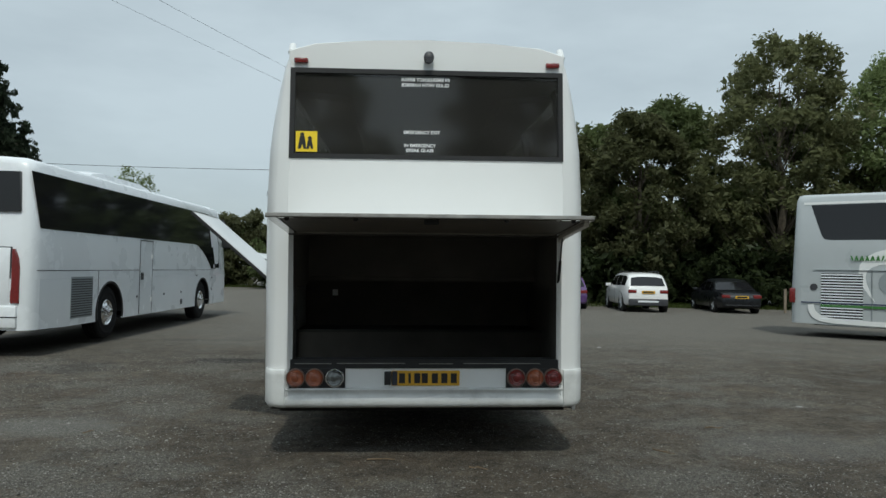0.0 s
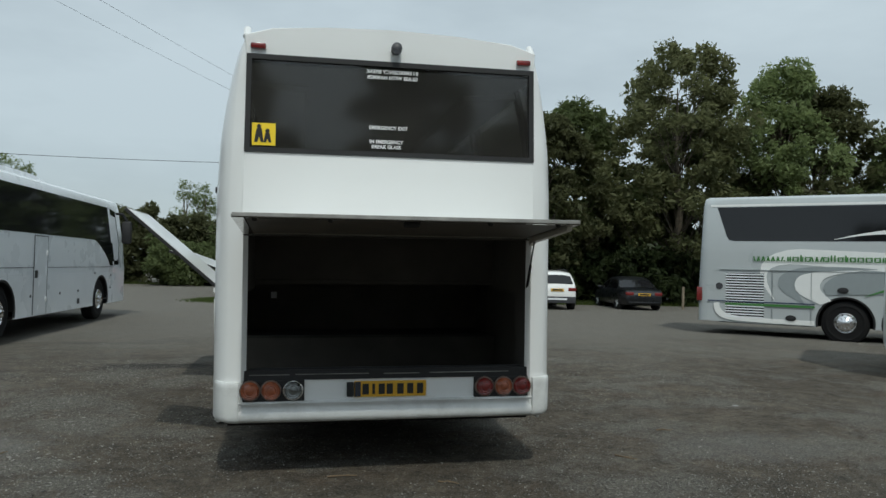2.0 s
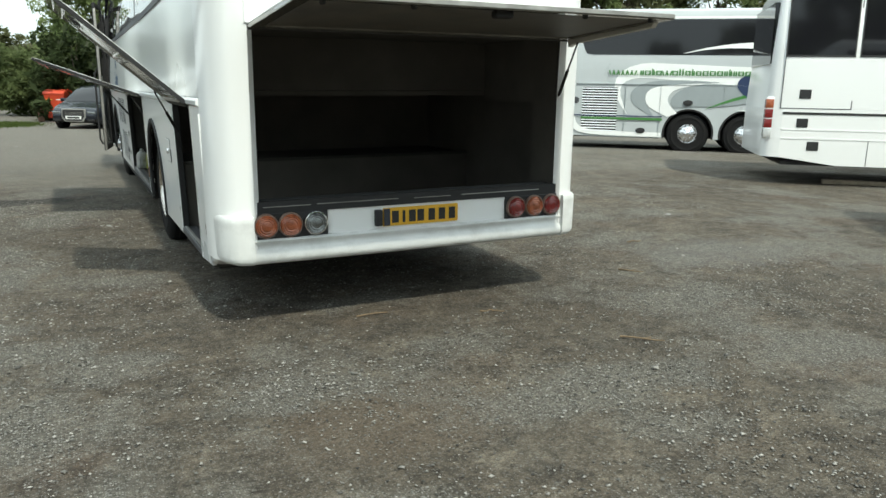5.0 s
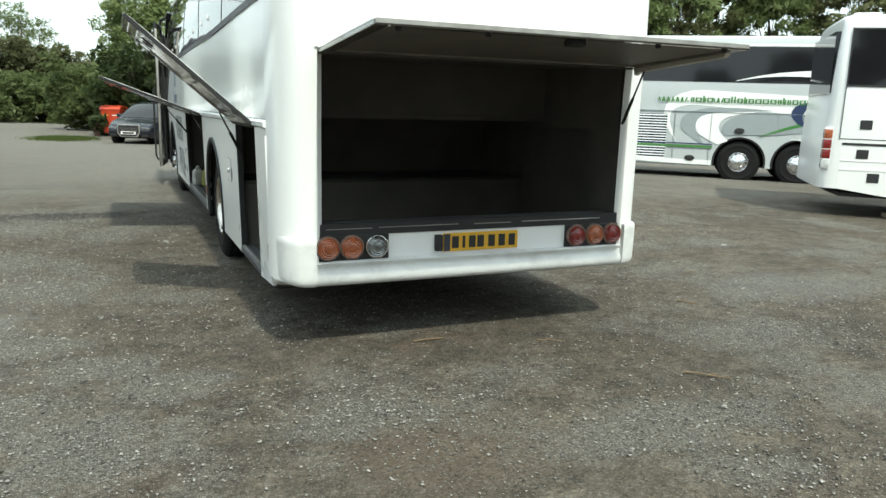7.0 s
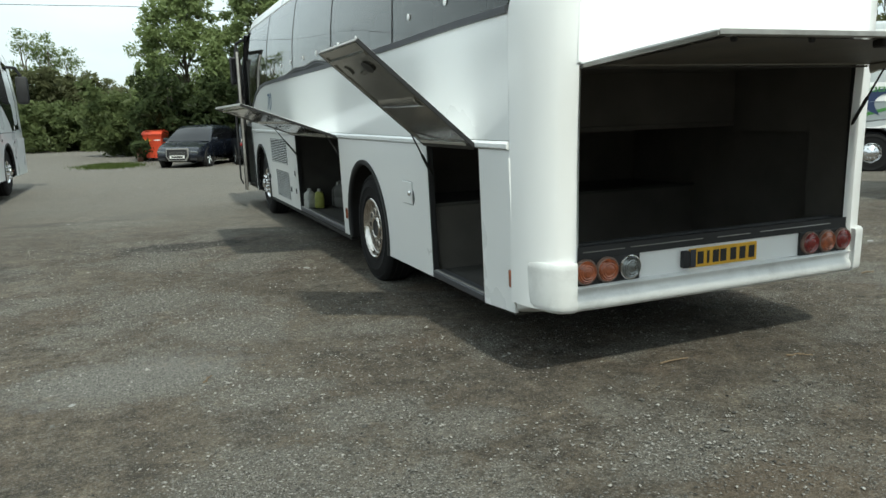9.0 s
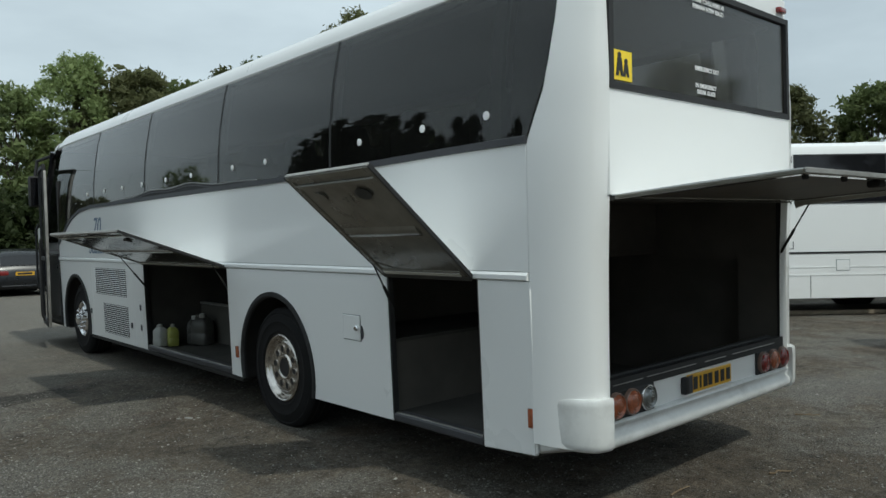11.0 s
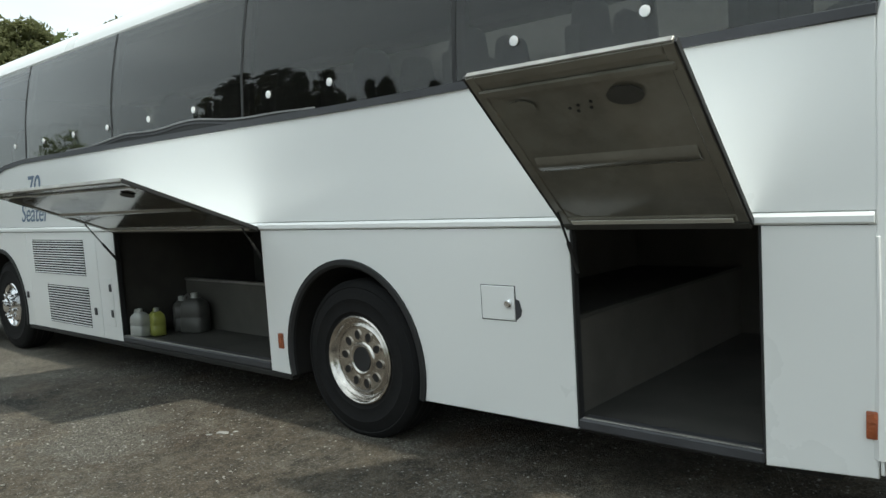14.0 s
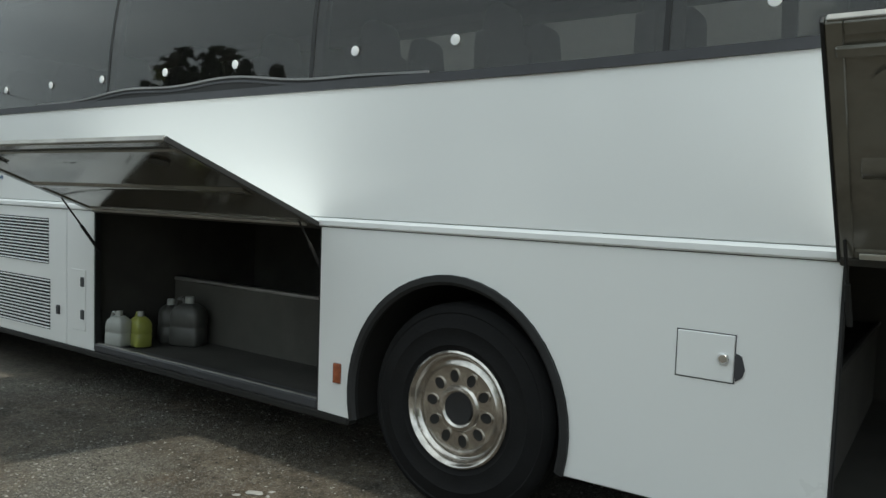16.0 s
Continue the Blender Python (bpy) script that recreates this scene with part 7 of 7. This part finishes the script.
def broad_tree(h, spread, seed, mat="leaf", low=0.22, clumps=95, per=95, leaf=0.13, label="tall leafy deciduous tree"):
    rng = np.random.default_rng(seed)
    root = empty("tree", Matrix(), label, "tree", "trees round the yard")
    bm = bmesh.new()
    trunk = limb(bm, (0, 0, -0.1), (rng.normal() * 0.3, rng.normal() * 0.3, h * 0.86), 0.03 * h * 0.75, 0.03, 0.10, rng, 7)
    centres, radii = [], []
    for k in range(clumps):
        t = low + (1 - low) * rng.uniform(0, 1) ** 0.85
        env = math.sin(math.pi * min(max((t - low * 0.6) / (1.06 - low * 0.6), 0), 1) ** 0.8) ** 0.7
        a = rng.uniform(0, math.tau)
        lump = 0.72 + 0.40 * noise.noise(Vector((math.cos(a) * 1.3, math.sin(a) * 1.3, t * 3.1 + seed)))
        rr = spread * env * lump * rng.uniform(0.25, 1) ** 0.45
        centres.append((rr * math.cos(a), rr * math.sin(a), h * t))
        radii.append(rng.uniform(0.40, 0.85) * (h / 11) ** 0.5)
    for c in centres[:: 3]:
        base = trunk[min(int(len(trunk) * max(c[2] / h - 0.22, 0.1)), len(trunk) - 2)]
        limb(bm, base, c, 0.055 * (1 - c[2] / h) + 0.02, 0.008, 0.12, rng, 3)
    part("trunk", bm, "bark", root)
    v, f = leaf_cloud(centres, radii, int(per * 0.76), leaf, rng=rng)
    v2, f2 = leaf_cloud(centres, [r * 0.80 for r in radii], max(int(per * 0.20), 3), leaf * 2.0, rng=rng)
    crown = new("crown", mesh_from("crown", np.concatenate([v, v2]), np.concatenate([f, f2 + len(v)]), mat))
    crown.parent = root
    return root


def spruce(h, spread, seed):
    rng = np.random.default_rng(seed)
    root = empty("conifer", Matrix(), "dark pointed spruce tree", "tree", "conifers beyond the coach")
    bm = bmesh.new()
    limb(bm, (0, 0, -0.1), (0, 0, h), 0.18, 0.02, 0.02, rng, 6)
    centres, radii = [], []
    z = h * 0.08
    while z < h * 0.99:
        t = 1 - z / h
        n = int(5 + 7 * t)
        for k in range(n):
            a = rng.uniform(0, math.tau)
            ln = spread * t ** 0.8 * rng.uniform(0.65, 1.1) + 0.12
            tip = Vector((ln * math.cos(a), ln * math.sin(a), z - 0.22 * ln))
            tube((0, 0, z), tip, 0.022, 5, bm, 0.006)
            for q in np.linspace(0.3, 1.0, max(int(ln / 0.33), 2)):
                centres.append(Vector((0, 0, z)).lerp(tip, q) + Vector(rng.normal(size=3)) * 0.04)
                radii.append(0.26 * (1.15 - 0.4 * q))
        z += h * 0.032
    part("trunk", bm, "bark", root)
    v, f = leaf_cloud([tuple(c) for c in centres], radii, 19, 0.155, 0.3, rng, 0.5)
    crown = new("crown", mesh_from("crown", v, f, "leaf_dark"))
    crown.parent = root
    return root


def shrub(w, d, h, seed, mat="leaf", per=55, clumps=110, leaf=0.11, label="dense overgrown hedge bush", category="hedge", group="hedge round the yard"):
    rng = np.random.default_rng(seed)
    root = empty("hedge_bush", Matrix(), label, category, group)
    bm = bmesh.new()
    centres, radii = [], []
    for k in range(clumps):
        x, y = rng.uniform(-w / 2, w / 2), rng.uniform(-d / 2, d / 2)
        top = h * (0.82 + 0.24 * noise.noise(Vector((x * 0.6, y * 0.6, seed))) - 0.12 * abs(y) / d)
        z = top * rng.uniform(0.04, 1) ** 0.95
        centres.append((x, y - 0.15 * d * (1 - z / h), z))
        radii.append(rng.uniform(0.35, 0.65))
    bm.free()
    for k in range(4):
        x = rng.uniform(-w / 2, w / 2)
        bm = bmesh.new()
        limb(bm, (x, 0, -0.05), (x + rng.normal() * 0.5, rng.normal() * 0.3, h * 0.8), 0.05, 0.012, 0.10, rng, 4)
        part("stem", bm, "bark", root)
    v, f = leaf_cloud(centres, radii, int(per * 0.76), leaf, rng=rng)
    v2, f2 = leaf_cloud(centres, [r * 0.80 for r in radii], max(int(per * 0.20), 3), leaf * 2.0, rng=rng)
    crown = new("crown", mesh_from("crown", np.concatenate([v, v2]), np.concatenate([f, f2 + len(v)]), mat))
    crown.parent = root
    return root


def sown(protos, rows):
    """Copies of some plants at (kind, x, y, turn, scale); the first of each kind is placed itself."""
    used = set()
    for k, x, y, turn, sc in rows:
        m = pose(x, y, 0, 0, 0, turn) @ Matrix.Diagonal((sc, sc, sc, 1))
        if k in used:
            o = copy_thing(protos[k], m)
            o.matrix_basis = m
        else:
            protos[k].matrix_basis = m
            used.add(k)


TREES = {
    "big": broad_tree(13.4, 6.0, 11, "leaf_olive", clumps=250, per=115, leaf=0.125, low=0.12),
    "round": broad_tree(10.0, 4.3, 23, "leaf_olive", clumps=190, per=105, leaf=0.125, low=0.10),
    "peak": broad_tree(12.8, 4.3, 31, "leaf_light", clumps=200, per=105, leaf=0.12, low=0.10),
    "low": broad_tree(9.4, 4.4, 47, clumps=180, per=100, leaf=0.13, low=0.08),
    "light": broad_tree(9.6, 3.5, 53, "leaf_light", clumps=190, per=100, leaf=0.12, low=0.08, label="bright green leafy tree behind the cars"),
    "airy": broad_tree(9.6, 1.9, 61, "leaf_light", clumps=52, per=36, leaf=0.10, low=0.30, label="thin airy birch tree over the hedge"),
    "back": broad_tree(11.6, 4.8, 71, clumps=150, per=60, leaf=0.27, low=0.08, label="dense leafy tree behind the yard"),
}
sown(TREES, [
    # behind the cars on the far side
    ("big", 18.4, 35.5, 0, 0.98), ("round", 11.4, 36.0, 40, 0.93), ("round", 7.2, 38.0, 190, 0.92), ("low", 14.0, 38.8, 80, 1.12), ("low", 10.2, 39.4, 300, 0.98), ("peak", 24.4, 35.6, 0, 0.99),
    ("low", 20.8, 39.4, 200, 1.12), ("round", 27.0, 36.4, 120, 1.15), ("low", 30.4, 33.0, 20, 1.0), ("round", 33.6, 30.2, 140, 0.98), ("low", 36.5, 26.8, 77, 1.0), ("round", 38.8, 22.8, 77, 0.96),
    ("big", 32.5, 10.2, 60, 0.98), ("low", 40.6, 18.5, 250, 1.0), ("round", 41.8, 13.6, 12, 0.98), ("low", 42.0, 8.5, 50, 1.0), ("back", 42.0, 2.5, 160, 0.9), ("back", 40.5, -5.5, 210, 0.9),
    # behind the bin and the dark cars
    ("light", -0.9, 37.8, 0, 0.80), ("light", 2.6, 39.4, 130, 0.85), ("peak", 5.0, 38.6, 70, 0.76),
    # thin birches and far trees over the left hedge
    ("airy", -9.3, 57.0, 0, 0.77), ("airy", -8.2, 57.0, 100, 0.75), ("airy", -7.7, 57.2, 200, 0.65), ("airy", -6.7, 56.8, 290, 0.66), ("low", -19.0, 59.5, 30, 0.58), ("low", -25.0, 58.5, 85, 0.60), ("low", -13.5, 60.0, 170, 0.50), ("airy", -30.4, 81.0, 20, 1.22), ("airy", -28.9, 81.4, 120, 1.14), ("airy", -31.8, 81.6, 220, 1.12),
    # far side beyond the silver coach, and behind the start of the walk
    ("back", -29.0, 48.5, 10, 0.90), ("back", -34.5, 45.5, 80, 0.84), ("back", -29.3, 46.2, 140, 0.92), ("back", -31.8, 44.6, 200, 0.92), ("back", -34.2, 42.6, 30, 0.88), ("back", -36.4, 39.6, 300, 0.84), ("back", -37.0, 34.0, 10, 0.80), ("back", -38.0, 28.0, 90, 0.85), ("back", -36.0, 20.5, 50, 0.75), ("back", -36.5, 13.0, 110, 0.72), ("back", -36.0, 5.0, 10, 0.70), ("back", -36.0, -3.0, 200, 0.8),
    ("back", -24.0, -27.0, 30, 1.0), ("back", -17.0, -29.0, 100, 1.1), ("back", -10.8, -29.0, 10, 1.18), ("back", -5.4, -28.5, 150, 1.20), ("back", 5.6, -28.5, 10, 1.16), ("back", 12.4, -29.0, 250, 0.95), ("back", 20.0, -28.0, 15, 1.0), ("back", 29.0, -23.0, 15, 1.0), ("back", 36.0, -15.0, 80, 1.0),
])
CONIFERS = {"a": spruce(12.1, 3.9, 5), "b": spruce(12.5, 3.7, 8)}
sown(CONIFERS, [("a", -25.0, 45.2, 0, 1.12), ("b", -27.0, 44.6, 60, 1.10), ("b", -28.2, 44.7, 150, 1.09), ("a", -26.0, 46.6, 130, 1.06), ("a", -30.0, 45.2, 20, 1.08), ("b", -31.6, 44.0, 100, 1.05), ("a", -31.0, 46.5, 200, 1.04), ("b", -24.0, 46.6, 250, 0.82), ("b", -33.6, 41.8, 300, 0.98), ("a", -34.4, 41.2, 80, 1.03), ("b", -36.6, 38.6, 10, 0.98), ("a", -35.6, 40.6, 60, 0.86),
                 ("b", -26.3, 43.8, 20, 0.97), ("a", -28.9, 43.4, 70, 0.95), ("b", -30.7, 43.0, 170, 0.93), ("a", -32.6, 42.6, 230, 0.90), ("b", -33.0, 44.0, 310, 0.92), ("a", -35.0, 39.6, 140, 0.86), ("b", -37.3, 37.2, 45, 0.86), ("a", -38.2, 35.8, 260, 0.85), ("b", -36.2, 41.2, 190, 0.84)])
HEDGES = {
    "far": shrub(7.4, 3.4, 5.2, 37, "leaf_dull", clumps=380, per=60, leaf=0.14),
    "tall": shrub(7.4, 3.4, 6.0, 3, "leaf_dull", clumps=290, per=66, leaf=0.15),
    "mid": shrub(6.4, 3.0, 3.6, 9, clumps=170, per=62, leaf=0.135),
    # these two kinds carry the tree shade in their leaf colour
    "shaded_bush": shrub(6.2, 3.0, 4.4, 19, "leaf_shade", clumps=190, per=60, leaf=0.135, label="bush behind the parked cars, darkened for tree shade"),
    "dark": shrub(6.8, 2.6, 3.2, 14, "leaf_shade", clumps=170, per=62, leaf=0.135, label="undergrowth below the trees, darkened for their shade"),
}
sown(HEDGES, [
    ("far", -4.6, 54.0, 5, 0.95), ("tall", -10.4, 53.6, 175, 1.0), ("tall", -16.2, 53.4, 8, 1.02), ("tall", -22.0, 53.0, 183, 0.98), ("tall", -27.8, 52.0, 10, 1.0), ("tall", -33.4, 50.0, 22, 1.0), ("tall", -38.5, 46.5, 45, 1.0), ("far", 1.0, 53.0, 175, 1.0),
    ("mid", -7.2, 50.6, 8, 1.0), ("mid", -2.6, 42.5, 60, 1.05), ("shaded_bush", -0.2, 35.9, 5, 0.95), ("shaded_bush", 4.8, 36.6, 178, 1.0),
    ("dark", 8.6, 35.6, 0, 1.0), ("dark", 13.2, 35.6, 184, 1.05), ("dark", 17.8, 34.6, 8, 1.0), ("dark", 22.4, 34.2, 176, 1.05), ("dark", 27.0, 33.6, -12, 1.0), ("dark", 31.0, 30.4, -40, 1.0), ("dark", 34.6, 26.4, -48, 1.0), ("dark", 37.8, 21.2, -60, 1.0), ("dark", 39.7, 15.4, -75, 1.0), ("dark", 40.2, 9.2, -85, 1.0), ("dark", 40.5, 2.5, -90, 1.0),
    ("tall", 10.8, 41.5, 20, 1.1), ("tall", 17.4, 41.8, 200, 1.15), ("tall", 24.4, 40.0, -10, 1.15), ("tall", 31.0, 37.0, 140, 1.1),
    ("mid", -38.5, 29.0, 90, 1.2), ("mid", -38.5, 21.5, 95, 1.2), ("mid", -38.5, 14.0, 90, 1.2), ("mid", -38.5, 6.5, 85, 1.2), ("mid", -38.0, -1.0, 90, 1.2),
])


def grass(area, n, seed, name, label, height=0.16):
    rng = np.random.default_rng(seed)
    (x0, x1), (y0, y1) = area
    p = np.stack([rng.normal((x0 + x1) / 2, (x1 - x0) / 4, n), rng.normal((y0 + y1) / 2, (y1 - y0) / 4, n), np.zeros(n)], 1)
    a = rng.uniform(0, math.tau, n)
    w = np.stack([np.cos(a), np.sin(a), np.zeros(n)], 1) * 0.012
    tip = p + np.stack([rng.normal(0, 0.05, n), rng.normal(0, 0.05, n), height * rng.uniform(0.4, 1.2, n)], 1)
    v = np.stack([p - w, p + w, tip], 1).reshape(-1, 3)
    ob = new(name, mesh_from(name, v, np.arange(n * 3).reshape(-1, 3), "grass"))
    return tagged(ob, label, "grass", kind="stuff")


grass(((-5.0, -3.2), (30.6, 33.4)), 5000, 3, "grass_patch", "patch of rough grass before the bin", 0.10)
grass(((-30, -2), (51.2, 52.8)), 5000, 4, "grass_verge", "rough grass along the foot of hedge", 0.2)
grass(((6, 30), (32.6, 34.2)), 9000, 5, "grass_verge", "rough grass below the trees", 0.22)

# ---------------------------------------------------------------- overhead wires
def wire(points, r, label):
    bm = bmesh.new()
    pts = []
    for (a, b) in zip(points, points[1:]):
        a, b = Vector(a), Vector(b)
        sag = (b - a).length * 0.012
        pts += [a.lerp(b, k / 12) - Vector((0, 0, 4 * sag * (k / 12) * (1 - k / 12))) for k in range(13)]
    pts = [p for p, q in zip(pts, pts[1:] + [pts[-1] + Vector((9, 0, 0))]) if (q - p).length > 1e-4]
    ring = [Vector((r * math.cos(k * math.tau / 5), 0, r * math.sin(k * math.tau / 5))) for k in range(5)]
    along = (pts[-1] - pts[0]).to_track_quat("Y", "Z").to_matrix()
    loft([[p + along @ o for o in ring] for p in pts], bm=bm)
    return tagged(finish("overhead_wire", bm, "cable"), label, "cable", "overhead wires")


wire([(-87, 46.5, 8.9), (-45, 46, 8.5), (-3, 46, 7.6), (30, 45, 8.2)], 0.016, "thin black overhead wire beyond the trees")
wire([(-14.0, -5.0, 8.3), (2.5, 41.0, 8.3)], 0.0038, "thin overhead wire above the yard")
wire([(-15.6, -5.0, 8.5), (0.9, 41.0, 8.5)], 0.0038, "thin overhead wire above the yard")

# ---------------------------------------------------------------- loose stones, litter, twigs on the yard
def gravel(n, seed):
    rng = np.random.default_rng(seed)
    octa = np.array([(1, 0.1, 0), (-0.9, -0.2, 0), (0.1, 0.9, 0), (-0.1, -1, 0), (0.2, 0.1, 0.9), (0, 0, -0.5)], float)
    tri = np.array([(0, 2, 4), (2, 1, 4), (1, 3, 4), (3, 0, 4), (2, 0, 5), (1, 2, 5), (3, 1, 5), (0, 3, 5)])
    x = rng.uniform(-7.0, 5.5, n)
    y = 1.8 + 11.2 * rng.uniform(0, 1, n) ** 1.25
    keep = np.array([noise.noise(Vector((a * 0.8, b * 1.1, 5))) + 0.5 * noise.noise(Vector((a * 2.6, b * 3.2, 9))) > -0.02 + 0.5 * rng.uniform(-1, 1) for a, b in zip(x, y)])
    x, y = x[keep], y[keep]
    for bx, by, rx, ry in GRAVEL_BEDS:
        k = int(2600 * rx * ry)
        x, y = np.concatenate([x, rng.normal(bx, rx * 0.62, k)]), np.concatenate([y, rng.normal(by, ry * 0.62, k)])
    n = len(x)
    s = 0.0034 + 0.0094 * rng.uniform(0, 1, n) ** 2.4 + (rng.uniform(0, 1, n) > 0.988) * rng.uniform(0.004, 0.012, n)
    a = rng.uniform(0, math.tau, n)
    sc = s[:, None, None] * rng.uniform(0.5, 1.35, (n, 6, 1)) * np.array([1, 0.85, 0.5])
    v = octa[None] * sc
    ca, sa = np.cos(a)[:, None], np.sin(a)[:, None]
    v = np.stack([v[:, :, 0] * ca - v[:, :, 1] * sa + x[:, None], v[:, :, 0] * sa + v[:, :, 1] * ca + y[:, None], v[:, :, 2] + s[:, None] * 0.22 + np.array([ground_z(a, b) for a, b in zip(x, y)])[:, None]], 2)
    f = (tri[None] + (np.arange(n) * 6)[:, None, None]).reshape(-1, 3)
    ob = new("gravel", mesh_from("gravel", v.reshape(-1, 3), f, "stone"))
    return tagged(ob, "loose pale gravel scattered over the tarmac", "gravel", kind="stuff")


gravel(135000, 2)


def scrap(x, y, size, seed, label):
    rng = np.random.default_rng(seed)
    bm = bmesh.new()
    bmesh.ops.create_icosphere(bm, subdivisions=2, radius=1)
    for v in bm.verts:
        v.co *= 1 + 0.45 * noise.noise(v.co * 2.5 + Vector((seed, 0, 0)))
        v.co = Vector((v.co.x * size, v.co.y * size * 0.6, max(v.co.z, -0.4) * size * 0.22 + 0.09 * size))
    return tagged(finish("paper_scrap", bm, "litter", angle=20, m=pose(x, y, ground_z(x, y), 0, 0, rng.uniform(0, 360))), label, "litter", "litter on the yard")


for i, (x, y, s) in enumerate(((3.78, 14.41, 0.06), (-3.9, 5.6, 0.035), (-3.0, 5.1, 0.03), (4.4, 8.1, 0.05), (-4.3, 15.5, 0.035), (3.1, 14.5, 0.04), (-3.2, 22.0, 0.04), (-3.645, 6.811, 0.03), (-1.62, 10.0, 0.045), (-1.69, 10.05, 0.022), (-1.55, 9.95, 0.02), (-1.60, 9.92, 0.015), (-1.66, 9.95, 0.012))):
    scrap(x, y, s, i, "crumpled scrap of white paper on the ground")


def twig(x, y, length, turn, seed):
    rng = np.random.default_rng(seed)
    bm = bmesh.new()
    limb(bm, (-length / 2, 0, 0.008), (length / 2, 0, 0.010), 0.007, 0.003, 0.006, rng, 4)
    tube((0, 0, 0.010), (length * 0.2, length * 0.12, 0.012), 0.003, 5, bm)
    return tagged(finish("twig", bm, "twig", m=pose(x, y, ground_z(x, y), 0, 0, turn)), "dry brown twig on the tarmac", "twig", "twigs on the yard")


for i, (x, y, ln, t) in enumerate(((1.09, 4.74, 0.26, -42), (-0.2, 5.87, 0.22, 2), (0.55, 5.6, 0.16, -30), (2.15, 6.1, 0.2, -50), (3.0, 7.0, 0.25, -5), (-2.9, 6.9, 0.12, 60))):
    twig(x, y, ln, t, i)
